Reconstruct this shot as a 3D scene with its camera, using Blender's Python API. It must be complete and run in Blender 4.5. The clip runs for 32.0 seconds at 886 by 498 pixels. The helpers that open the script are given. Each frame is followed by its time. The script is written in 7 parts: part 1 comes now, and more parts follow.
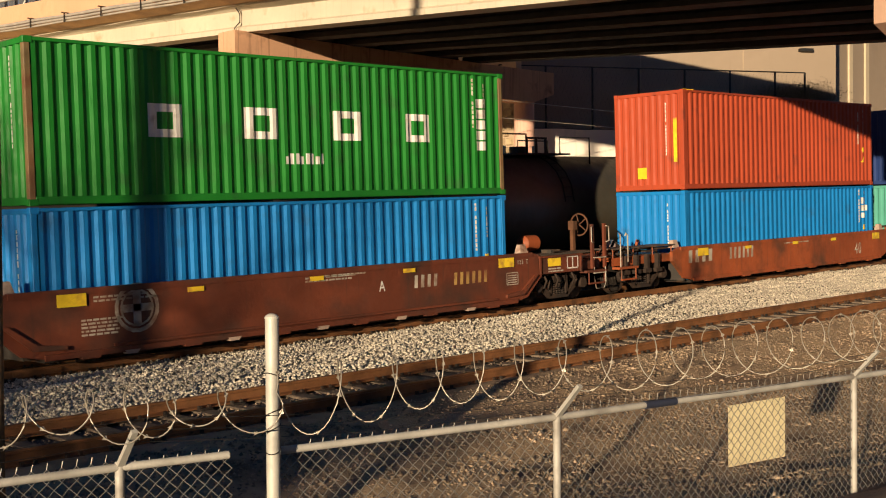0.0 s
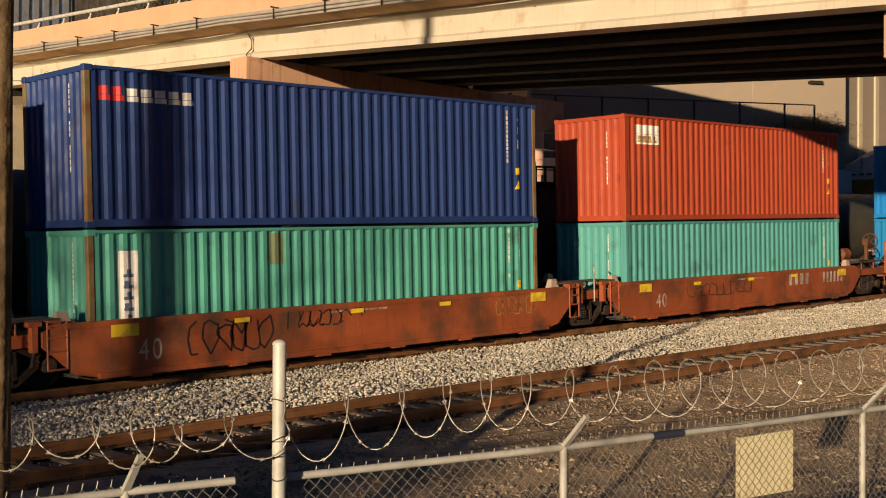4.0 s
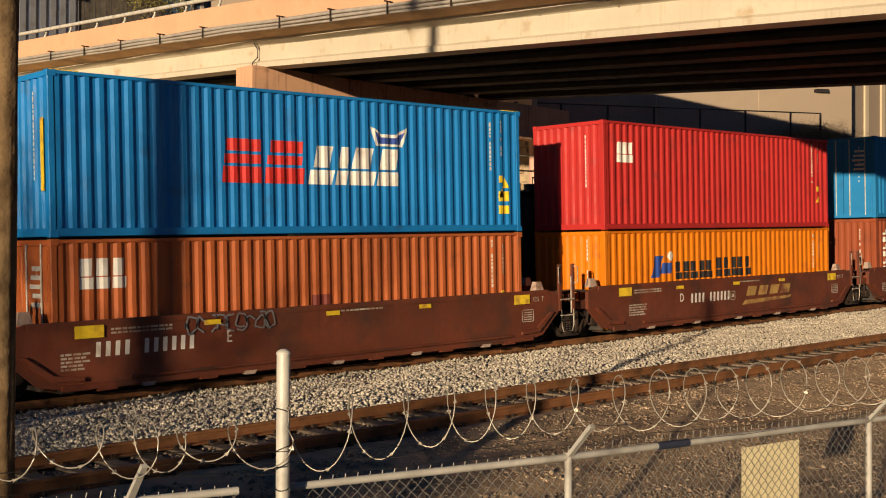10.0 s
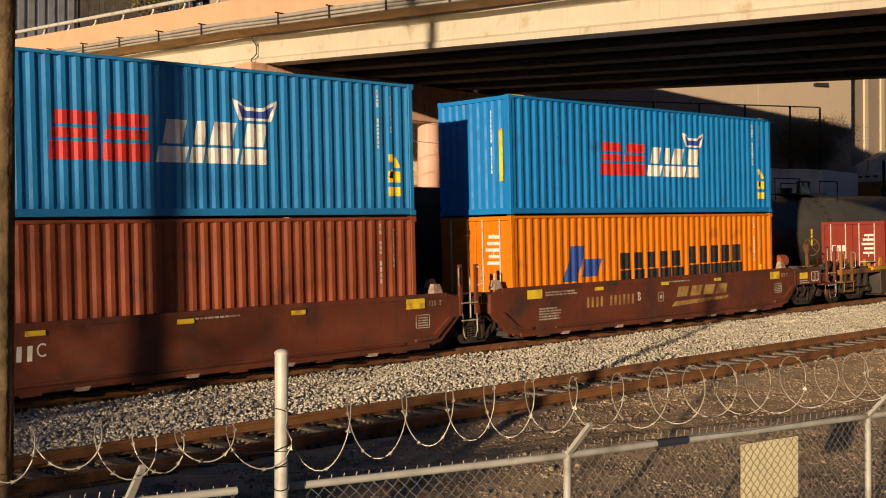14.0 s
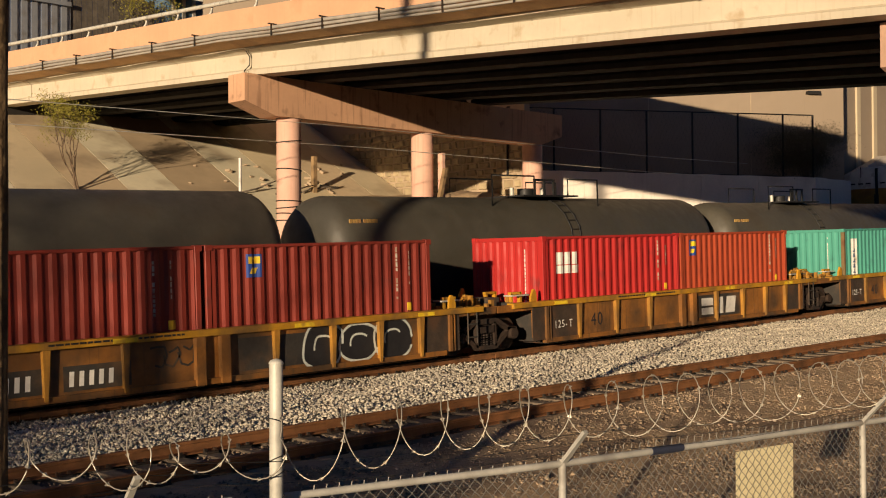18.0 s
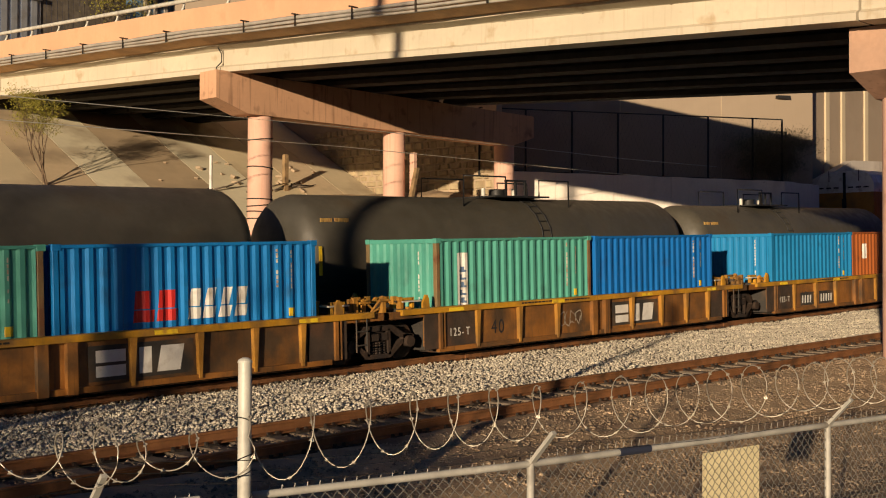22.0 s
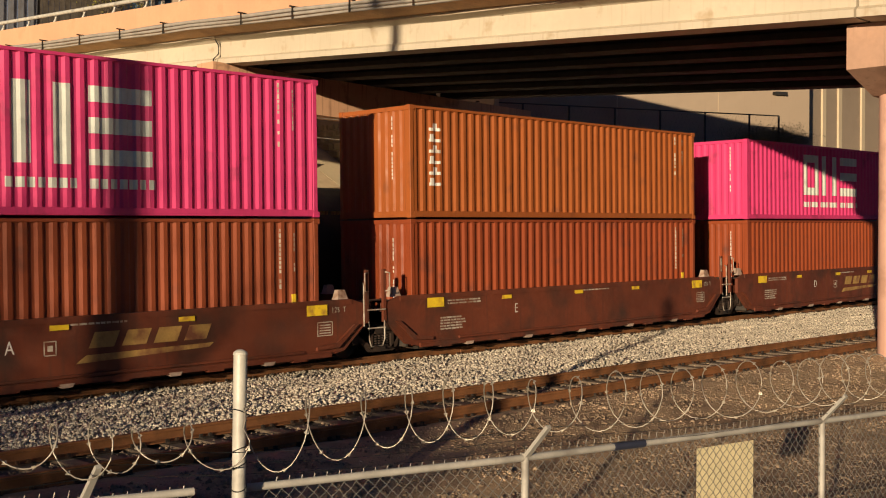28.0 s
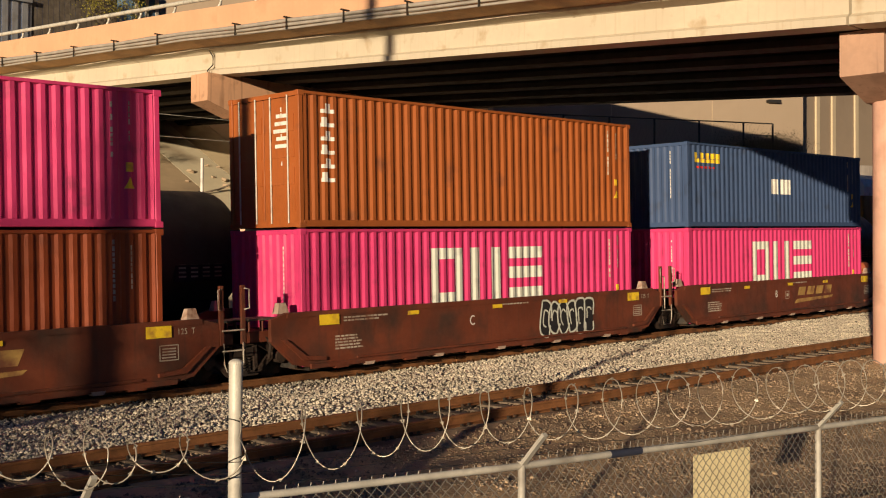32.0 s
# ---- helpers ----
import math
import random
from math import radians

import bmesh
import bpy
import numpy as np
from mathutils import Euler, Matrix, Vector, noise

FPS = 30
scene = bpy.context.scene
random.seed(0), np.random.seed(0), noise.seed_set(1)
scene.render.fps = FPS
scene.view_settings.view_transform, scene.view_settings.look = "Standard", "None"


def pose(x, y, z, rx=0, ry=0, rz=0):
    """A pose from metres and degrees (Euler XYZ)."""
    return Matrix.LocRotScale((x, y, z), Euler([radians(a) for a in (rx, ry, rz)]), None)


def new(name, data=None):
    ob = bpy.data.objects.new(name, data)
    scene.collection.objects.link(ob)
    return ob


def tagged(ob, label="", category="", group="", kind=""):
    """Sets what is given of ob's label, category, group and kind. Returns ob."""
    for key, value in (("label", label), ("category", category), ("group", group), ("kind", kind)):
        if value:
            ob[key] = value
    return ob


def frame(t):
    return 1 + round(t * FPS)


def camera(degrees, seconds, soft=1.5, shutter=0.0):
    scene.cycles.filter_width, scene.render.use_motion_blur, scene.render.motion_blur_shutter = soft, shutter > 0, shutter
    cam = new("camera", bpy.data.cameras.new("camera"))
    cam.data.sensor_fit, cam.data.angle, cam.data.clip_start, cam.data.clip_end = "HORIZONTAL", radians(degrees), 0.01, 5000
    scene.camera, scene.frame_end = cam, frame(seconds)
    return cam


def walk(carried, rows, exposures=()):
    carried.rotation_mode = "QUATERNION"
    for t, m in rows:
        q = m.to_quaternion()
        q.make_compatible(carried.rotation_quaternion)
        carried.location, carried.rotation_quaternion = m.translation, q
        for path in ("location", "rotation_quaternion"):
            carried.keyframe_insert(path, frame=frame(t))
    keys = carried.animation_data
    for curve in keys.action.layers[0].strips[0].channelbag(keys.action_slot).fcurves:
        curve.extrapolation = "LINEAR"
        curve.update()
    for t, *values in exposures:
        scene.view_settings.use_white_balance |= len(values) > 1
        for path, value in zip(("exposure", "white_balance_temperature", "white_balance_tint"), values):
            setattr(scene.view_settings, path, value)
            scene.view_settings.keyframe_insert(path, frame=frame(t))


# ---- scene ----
# the lens and the hand-held path: seconds, place, yaw, pitch, roll
cam = camera(41.4, 32.0, soft=1.1)
PATH = [
    (0.0, -0.010, 0.012, 2.695, -44.83, -1.05, -0.42),
    (0.5, -0.011, 0.016, 2.704, -44.57, -0.32, -0.45),
    (1.0, -0.011, 0.014, 2.709, -44.48, -0.18, -0.29),
    (1.5, 0.013, -0.015, 2.709, -44.17, 0.02, -0.42),
    (2.0, -0.024, 0.015, 2.707, -44.63, 0.19, -0.30),
    (2.5, -0.010, 0.007, 2.706, -44.64, 0.26, -0.34),
    (3.0, -0.001, 0.008, 2.701, -44.44, 0.37, -0.06),
    (3.5, -0.011, 0.018, 2.700, -44.37, 0.17, 0.52),
    (4.0, -0.018, 0.010, 2.699, -44.44, 0.29, 0.30),
    (4.5, -0.017, 0.010, 2.701, -44.66, 0.40, 0.08),
    (6.5, -0.023, 0.016, 2.704, -44.30, 0.42, 0.48),
    (7.0, -0.013, 0.007, 2.708, -44.30, 0.29, 0.26),
    (7.5, -0.012, 0.013, 2.707, -44.08, 0.04, 0.13),
    (8.0, -0.015, 0.017, 2.702, -44.09, -0.12, 0.59),
    (8.5, -0.012, 0.018, 2.703, -44.04, -0.04, 0.59),
    (9.0, -0.008, 0.012, 2.710, -44.10, 0.31, 0.50),
    (9.5, -0.007, 0.009, 2.704, -44.18, 0.56, 0.34),
    (10.0, -0.004, 0.011, 2.704, -44.15, 0.70, 0.29),
    (10.5, 0.007, 0.004, 2.706, -44.09, 0.55, 0.45),
    (11.0, 0.012, 0.001, 2.706, -44.16, 0.64, 0.55),
    (11.5, 0.019, -0.008, 2.714, -44.37, 0.78, 0.38),
    (12.0, 0.024, -0.008, 2.719, -44.44, 0.83, 0.24),
    (12.5, 0.023, -0.008, 2.720, -44.33, 0.96, 0.11),
    (13.0, 0.008, -0.007, 2.716, -44.26, 0.80, 0.01),
    (13.5, 0.002, -0.005, 2.718, -44.13, 0.53, 0.54),
    (14.0, 0.008, 0.003, 2.725, -44.14, 0.47, 0.03),
    (14.5, 0.006, 0.007, 2.722, -43.87, 0.51, -0.25),
    (16.5, 0.005, 0.004, 2.719, -43.51, 0.90, -0.24),
    (17.0, 0.015, -0.001, 2.720, -43.57, 1.05, -0.23),
    (17.5, 0.002, 0.003, 2.721, -44.05, 1.10, -0.33),
    (18.0, 0.005, -0.003, 2.720, -44.42, 0.95, -0.30),
    (18.5, 0.001, -0.008, 2.721, -45.01, 0.87, -0.16),
    (19.0, -0.000, 0.002, 2.706, -45.49, 1.20, -0.26),
    (19.5, 0.008, -0.001, 2.716, -45.56, 1.43, -0.31),
    (20.0, 0.012, -0.003, 2.719, -45.44, 1.31, -0.49),
    (20.5, 0.006, -0.002, 2.720, -45.47, 1.01, -0.10),
    (21.0, -0.000, -0.006, 2.718, -45.45, 0.74, 0.10),
    (21.5, -0.002, -0.007, 2.719, -45.68, 0.79, -0.02),
    (22.0, 0.001, -0.009, 2.721, -45.84, 0.94, 0.24),
    (22.5, 0.000, -0.009, 2.719, -45.86, 0.91, 0.09),
    (23.0, 0.001, -0.005, 2.718, -45.93, 0.72, 0.47),
    (23.5, -0.002, -0.011, 2.720, -45.78, 0.60, 0.50),
    (24.0, -0.000, -0.011, 2.717, -45.90, 0.92, 0.29),
    (24.5, -0.001, -0.012, 2.722, -46.10, 1.04, 0.06),
    (26.5, -0.001, -0.018, 2.725, -46.15, 1.10, 0.05),
    (27.0, 0.004, -0.012, 2.725, -46.12, 1.12, 0.02),
    (27.5, 0.008, -0.010, 2.721, -46.03, 0.91, 0.01),
    (28.0, 0.002, -0.006, 2.719, -46.04, 0.64, 0.65),
    (28.5, -0.008, -0.005, 2.721, -46.10, 0.54, 0.54),
    (29.0, -0.011, -0.008, 2.718, -46.30, 0.82, 0.54),
    (29.5, 0.006, -0.006, 2.714, -46.24, 0.97, 1.05),
    (30.0, 0.013, -0.006, 2.715, -46.18, 1.03, 0.50),
    (30.5, 0.005, -0.008, 2.707, -46.09, 1.18, 0.37),
    (31.0, 0.014, -0.010, 2.710, -46.17, 1.07, 0.52),
    (31.5, 0.008, -0.008, 2.720, -46.18, 1.07, 0.51),
    (32.0, 0.002, -0.009, 2.710, -46.26, 1.12, 0.30),
]
walk(cam, [(t, pose(x, y, z, 90 + p, 0, a) @ pose(0, 0, 0, 0, 0, r)) for t, x, y, z, a, p, r in PATH],
     exposures=[(0, 0.26), (1, 0.16), (2.5, 0.08), (4, 0.06), (32, 0.03)])

# the low evening sun and the sky
world = bpy.data.worlds.new("world")
scene.world = world
world.use_nodes = True
wn = world.node_tree.nodes
sky = wn.new("ShaderNodeTexSky")
sky.sky_type, sky.sun_disc = "NISHITA", False
sky.sun_elevation, sky.sun_rotation = radians(9), radians(246)
sky.air_density, sky.dust_density, sky.ozone_density = 1.0, 0.1, 8.0
wn["Background"].inputs["Strength"].default_value = 0.036
world.node_tree.links.new(sky.outputs["Color"], wn["Background"].inputs["Color"])
SUN_WAY = Vector((1, 0.45, -0.119))
sun = new("sun", bpy.data.lights.new("sun", "SUN"))
sun.data.energy, sun.data.angle, sun.data.color = 5.7, radians(0.6), (1.0, 0.77, 0.52)
sun.matrix_world = Matrix.Translation((-40, -10, 30)) @ SUN_WAY.to_track_quat("-Z", "Y").to_matrix().to_4x4()

GRADE = 0.0321          # the tracks rise along +x
EYE_H = 2.713
TM = Matrix.Translation((0, 0, EYE_H)) @ Matrix.Rotation(-math.atan(GRADE), 4, "Y") @ Matrix.Translation((0, 0, -EYE_H))
YC = 20.317             # the train's track, centre line
YT = 24.55              # the tank cars' track
NEAR_A = math.radians(-1.6)   # the near track turns away from the others


# ---------------------------------------------------------------- materials
def mat(name, color, rough=0.6, metal=0.0, scale=3.0, vary=0.25, bump=0.0, bscale=60.0, dirt=None, dirt_amount=0.0,
        dirt_scale=1.2, rand=0.0, streak=0.0, spec=0.5, island=0.0):
    """A worn surface: two scales of change in tone, a stain colour, drip streaks and fine relief."""
    m = bpy.data.materials.new(name)
    m.use_nodes = True
    nt = m.node_tree
    n, lk = nt.nodes, nt.links
    b = n["Principled BSDF"]
    b.inputs["Roughness"].default_value, b.inputs["Metallic"].default_value = rough, metal
    b.inputs["Specular IOR Level"].default_value = spec
    tc = n.new("ShaderNodeTexCoord")
    co = tc.outputs["Object"]
    if rand:
        oi = n.new("ShaderNodeObjectInfo")
        add = n.new("ShaderNodeVectorMath")
        add.operation = "MULTIPLY_ADD"
        add.inputs[1].default_value = (37, 37, 37)
        lk.new(oi.outputs["Random"], add.inputs[0])
        lk.new(co, add.inputs[2])
        co = add.outputs[0]

    def tex(s, detail=4.0, vec=None):
        t = n.new("ShaderNodeTexNoise")
        t.inputs["Scale"].default_value, t.inputs["Detail"].default_value = s, detail
        lk.new(vec or co, t.inputs["Vector"])
        return t.outputs["Fac"]

    def ramp(x, lo, hi, a=0.0, c=1.0):
        r = n.new("ShaderNodeMapRange")
        for k, v in zip((1, 2, 3, 4), (lo, hi, a, c)):
            r.inputs[k].default_value = v
        lk.new(x, r.inputs[0])
        return r.outputs[0]

    def mix(fac, a, c, mode="MIX"):
        x = n.new("ShaderNodeMix")
        x.data_type, x.blend_type = "RGBA", mode
        for sock, v in ((x.inputs[0], fac), (x.inputs[6], a), (x.inputs[7], c)):
            if isinstance(v, (int, float)):
                sock.default_value = v
            elif isinstance(v, tuple):
                sock.default_value = (*v, 1)
            else:
                lk.new(v, sock)
        return x.outputs[2]

    dark = tuple(c * (1 - vary) for c in color)
    lite = tuple(min(1, c * (1 + vary * 0.7)) for c in color)
    col = mix(ramp(tex(scale), 0.3, 0.7), dark, lite)
    col = mix(ramp(tex(scale * 14, 3), 0.35, 0.65, 0.0, 0.35), col, dark)
    if rand:
        col = mix(ramp(oi.outputs["Random"], 0, 1, 0, rand), col, tuple(c * 0.45 for c in color))
    if island:
        geo = n.new("ShaderNodeNewGeometry")
        col = mix(ramp(geo.outputs["Random Per Island"], 0, 1, 0, island), col, tuple(c * 0.25 for c in color))
    if dirt:
        k = ramp(tex(dirt_scale, 8), 0.62 - dirt_amount * 0.35, 0.78 - dirt_amount * 0.2)
        col = mix(k, col, dirt)
    if streak and dirt:
        mp = n.new("ShaderNodeMapping")
        mp.inputs["Scale"].default_value = (7, 7, 0.35)
        lk.new(co, mp.inputs["Vector"])
        k = ramp(tex(1.3, 5, mp.outputs[0]), 0.56, 0.75, 0, streak)
        col = mix(k, col, dirt)
    lk.new(col, b.inputs["Base Color"])
    rr = ramp(tex(scale * 5), 0.3, 0.7, max(0.02, rough - 0.12), min(1, rough + 0.12))
    lk.new(rr, b.inputs["Roughness"])
    if bump:
        bp = n.new("ShaderNodeBump")
        bp.inputs["Strength"].default_value, bp.inputs["Distance"].default_value = bump, 0.02
        lk.new(tex(bscale, 6), bp.inputs["Height"])
        lk.new(bp.outputs[0], b.inputs["Normal"])
    return m


paints = {}


def paint(key, color, rough=0.55, wear=0.06):
    if key not in paints:
        paints[key] = mat("paint_" + key, color, rough, 0, 0.7, 0.10, 0.12, 9, tuple(c * 0.5 + 0.015 for c in color), wear,
                          1.6, 0.08, 0.35, 0.3)
    return paints[key]


M_RUST = mat("rusty_steel", (0.17, 0.075, 0.035), 0.8, 0.2, 2, 0.4, 0.4, 40, (0.07, 0.035, 0.02), 0.4)
M_RAIL = mat("rail_steel", (0.26, 0.115, 0.045), 0.62, 0.25, 3, 0.3, 0.25, 60, (0.09, 0.045, 0.02), 0.3, 2)
M_STEEL_DARK = mat("dark_cast_steel", (0.035, 0.028, 0.022), 0.75, 0.3, 4, 0.4, 0.3, 30, (0.1, 0.05, 0.025), 0.35, 3)
M_TRUCK = mat("truck_casting", (0.048, 0.030, 0.020), 0.8, 0.2, 4, 0.4, 0.3, 30, (0.03, 0.022, 0.018), 0.5, 3)
M_GALV = mat("galvanised_pipe", (0.60, 0.585, 0.51), 0.55, 0.12, 6, 0.18, 0.1, 80, (0.3, 0.29, 0.25), 0.25, 5)
M_WIRE = mat("dull_wire", (0.46, 0.42, 0.34), 0.45, 0.5, 9, 0.2)
M_WOODTIE = mat("old_tie_wood", (0.22, 0.17, 0.12), 0.9, 0, 3, 0.4, 0.6, 25, (0.12, 0.09, 0.065), 0.4, 4, 0.5)
M_POLE = mat("weathered_pole_wood", (0.30, 0.20, 0.10), 0.9, 0, 2, 0.35, 0.8, 12, (0.10, 0.065, 0.035), 0.35, 3, 0, 0.8)
M_DIRT = mat("trackside_dirt", (0.64, 0.46, 0.27), 0.95, 0, 0.9, 0.4, 1.0, 18, (0.18, 0.12, 0.075), 0.55, 0.9)
# bed darkened so that the gaps between the stones read as shade
M_BALLAST_GAPS = mat("ballast_bed", (0.10, 0.085, 0.07), 0.95, 0, 2, 0.4, 1.0, 22, (0.13, 0.11, 0.09), 0.35, 1.5)
M_STONE = mat("ballast_stone", (0.82, 0.73, 0.58), 0.9, 0, 1.2, 0.35, 0, 10, None, 0, 1, 0, 0, 0.3, 0.6)
M_PEBBLE = mat("brown_pebble", (0.52, 0.39, 0.26), 0.95, 0, 1.3, 0.55, 0, 10, None, 0, 1, 0, 0, 0.3, 0.85)
M_CONC = mat("bridge_concrete", (0.58, 0.52, 0.40), 0.8, 0, 0.5, 0.10, 0.15, 25, (0.40, 0.30, 0.18), 0.06, 1.6, 0, 0.4)
M_PEACH = mat("painted_parapet", (0.66, 0.39, 0.23), 0.8, 0, 0.6, 0.10, 0.12, 25, (0.45, 0.27, 0.15), 0.12, 0.6, 0, 0.2)
M_CAP = mat("painted_pier", (0.60, 0.35, 0.21), 0.8, 0, 0.6, 0.12, 0.15, 20, (0.26, 0.14, 0.08), 0.08, 1.8, 0, 0.75)
# pier paint again, darkened in its colour for shade on the second cap
M_CAP_SHADED = mat("dusty_painted_pier", (0.46, 0.29, 0.20), 0.85, 0, 0.6, 0.18, 0.15, 20, (0.25, 0.15, 0.10), 0.35, 0.8, 0, 0.7)
M_COLUMN = mat("painted_column", (0.72, 0.44, 0.33), 0.8, 0, 0.8, 0.12, 0.12, 20, (0.40, 0.22, 0.15), 0.2, 0.9, 0, 0.4)
# concrete blackened in its colour to stand in for shade under the bridge
M_SHADE_CONC = mat("soffit_concrete", (0.020, 0.016, 0.013), 0.9, 0, 0.6, 0.25, 0.2, 15)
# deck slab colour lowered to near black for the shade beneath it
M_SLAB_SHADE = mat("deck_underside", (0.032, 0.024, 0.018), 0.9, 0, 0.6, 0.2, 0.2, 15, (0.045, 0.03, 0.02), 0.3)
# edge of the same slab, brightened in its colour for bounced light
M_OVER_LIT = mat("overhang_concrete", (0.58, 0.36, 0.18), 0.85, 0, 0.6, 0.18, 0.2, 15, (0.32, 0.20, 0.11), 0.35, 0.7, 0, 0.5)
M_SLOPE = mat("slope_paving", (0.44, 0.34, 0.23), 0.9, 0, 0.25, 0.2, 0.25, 12, (0.30, 0.22, 0.14), 0.35, 0.3)
M_WHITEWALL = mat("pale_retaining_wall", (0.55, 0.50, 0.43), 0.85, 0, 0.4, 0.15, 0.2, 12, (0.35, 0.30, 0.25), 0.2, 0.4, 0, 0.4)
M_TAN = mat("tan_building", (0.335, 0.265, 0.19), 0.85, 0, 0.15, 0.10, 0.15, 8, (0.26, 0.20, 0.14), 0.2, 0.3, 0, 0.3)
M_TANK = mat("black_tank_paint", (0.085, 0.078, 0.060), 0.55, 0, 0.6, 0.3, 0.06, 8, (0.07, 0.055, 0.035), 0.25, 0.6, 0.1, 0.4)
M_TANKTRIM = mat("black_fittings", (0.02, 0.02, 0.02), 0.6, 0.2, 3, 0.3)
M_WHITE = mat("white_marking", (0.78, 0.76, 0.70), 0.55, 0, 2, 0.15, 0, 1, (0.45, 0.4, 0.33), 0.25, 3)
M_CREAM = mat("grey_marking", (0.50, 0.46, 0.38), 0.6, 0, 3, 0.3, 0, 1, (0.25, 0.15, 0.1), 0.5, 4)
M_BLACK = mat("black_marking", (0.02, 0.02, 0.022), 0.5, 0, 2, 0.2)
M_REDMARK = mat("red_marking", (0.62, 0.03, 0.025), 0.45, 0, 2, 0.15)
M_BLUEMARK = mat("blue_marking", (0.03, 0.08, 0.35), 0.45, 0, 2, 0.15)
M_YELLOW = mat("reflective_yellow", (0.95, 0.64, 0.03), 0.4, 0, 3, 0.2, 0, 1, (0.45, 0.24, 0.05), 0.25, 4)
M_GOLD = mat("faded_gold_marking", (0.48, 0.30, 0.09), 0.6, 0, 2, 0.3, 0, 1, (0.2, 0.08, 0.04), 0.5, 3)
M_SIGN = mat("blank_sign", (0.75, 0.66, 0.40), 0.6, 0, 4, 0.1, 0, 1, (0.6, 0.5, 0.3), 0.15, 4)
M_CONDUIT = mat("grey_conduit", (0.50, 0.46, 0.40), 0.5, 0.3, 3, 0.2)
M_BARK = mat("bark", (0.16, 0.11, 0.07), 0.95, 0, 6, 0.4, 0.5, 20)
M_LEAF = mat("yellow_green_leaf", (0.36, 0.33, 0.055), 0.7, 0, 5, 0.3, 0, 1, None, 0, 1, 0, 0, 0.3, 0.6)
M_TWIG = mat("dry_twig", (0.15, 0.12, 0.09), 0.95, 0, 6, 0.4)
M_SLATE = mat("grey_sheet_metal", (0.25, 0.27, 0.30), 0.6, 0.2, 1, 0.2, 0, 1, (0.15, 0.14, 0.13), 0.3, 1, 0, 0.5)
M_WELL_BROWN = mat("brown_car_paint", (0.16, 0.041, 0.018), 0.6, 0, 0.8, 0.25, 0.15, 15, (0.06, 0.028, 0.018), 0.4, 1.0, 0.1, 0.5)
M_WELL_RED = mat("faded_red_car_paint", (0.36, 0.085, 0.024), 0.6, 0, 0.8, 0.25, 0.15, 15, (0.10, 0.045, 0.022), 0.4, 1.0, 0.1, 0.5)
M_TTX = mat("grimy_yellow_car_paint", (0.33, 0.135, 0.025), 0.6, 0, 1.1, 0.4, 0.2, 15, (0.075, 0.045, 0.022), 0.6, 1.0, 0.15, 0.8)
M_TTX_Y = mat("yellow_top_chord", (0.58, 0.29, 0.018), 0.55, 0, 1.5, 0.3, 0.1, 15, (0.18, 0.10, 0.03), 0.45, 1.4, 0.1, 0.5)
M_CHASSIS = mat("black_car_end", (0.045, 0.04, 0.034), 0.7, 0, 1.5, 0.3, 0.2, 15, (0.12, 0.07, 0.035), 0.4, 1.5)


# ---------------------------------------------------------------- mesh helpers
def box(bm, a, b, bevel=0.0):
    """A box between two corners."""
    (x0, y0, z0), (x1, y1, z1) = a, b
    vs = [bm.verts.new(p) for p in ((x0, y0, z0), (x1, y0, z0), (x1, y1, z0), (x0, y1, z0), (x0, y0, z1), (x1, y0, z1), (x1, y1, z1), (x0, y1, z1))]
    fs = [bm.faces.new([vs[i] for i in f]) for f in ((0, 3, 2, 1), (4, 5, 6, 7), (0, 1, 5, 4), (1, 2, 6, 5), (2, 3, 7, 6), (3, 0, 4, 7))]
    if bevel:
        es = list({e for f in fs for e in f.edges})
        bmesh.ops.bevel(bm, geom=es, offset=bevel, segments=1, affect="EDGES")
    return vs


def rod(bm, p, q, r, n=8, r2=None):
    """A round bar from p to q."""
    p, q = Vector(p), Vector(q)
    d = (q - p)
    if d.length < 1e-6:
        return
    m = d.to_track_quat("Z", "Y").to_matrix()
    r2 = r if r2 is None else r2
    rings = []
    for c, rr in ((p, r), (q, r2)):
        rings.append([bm.verts.new(c + m @ Vector((rr * math.cos(2 * math.pi * i / n), rr * math.sin(2 * math.pi * i / n), 0))) for i in range(n)])
    for i in range(n):
        bm.faces.new((rings[0][i], rings[0][(i + 1) % n], rings[1][(i + 1) % n], rings[1][i])).smooth = True
    for ring in (rings[0][::-1], rings[1]):
        for e in bm.faces.new(ring).edges:
            e.smooth = False


def tube(bm, pts, r, n=6):
    """A bent bar through points."""
    pts = [Vector(p) for p in pts]
    rings = []
    for k, p in enumerate(pts):
        d = (pts[min(k + 1, len(pts) - 1)] - pts[max(k - 1, 0)])
        m = d.to_track_quat("Z", "Y").to_matrix()
        rr = r[k] if isinstance(r, (list, tuple)) else r
        rings.append([bm.verts.new(p + m @ Vector((rr * math.cos(2 * math.pi * i / n), rr * math.sin(2 * math.pi * i / n), 0))) for i in range(n)])
    for a, b in zip(rings, rings[1:]):
        off = min(range(n), key=lambda o: (a[0].co - b[o].co).length)
        for i in range(n):
            bm.faces.new((a[i], a[(i + 1) % n], b[(i + 1 + off) % n], b[(i + off) % n])).smooth = True
    bm.faces.new(rings[0][::-1])
    bm.faces.new(rings[-1])


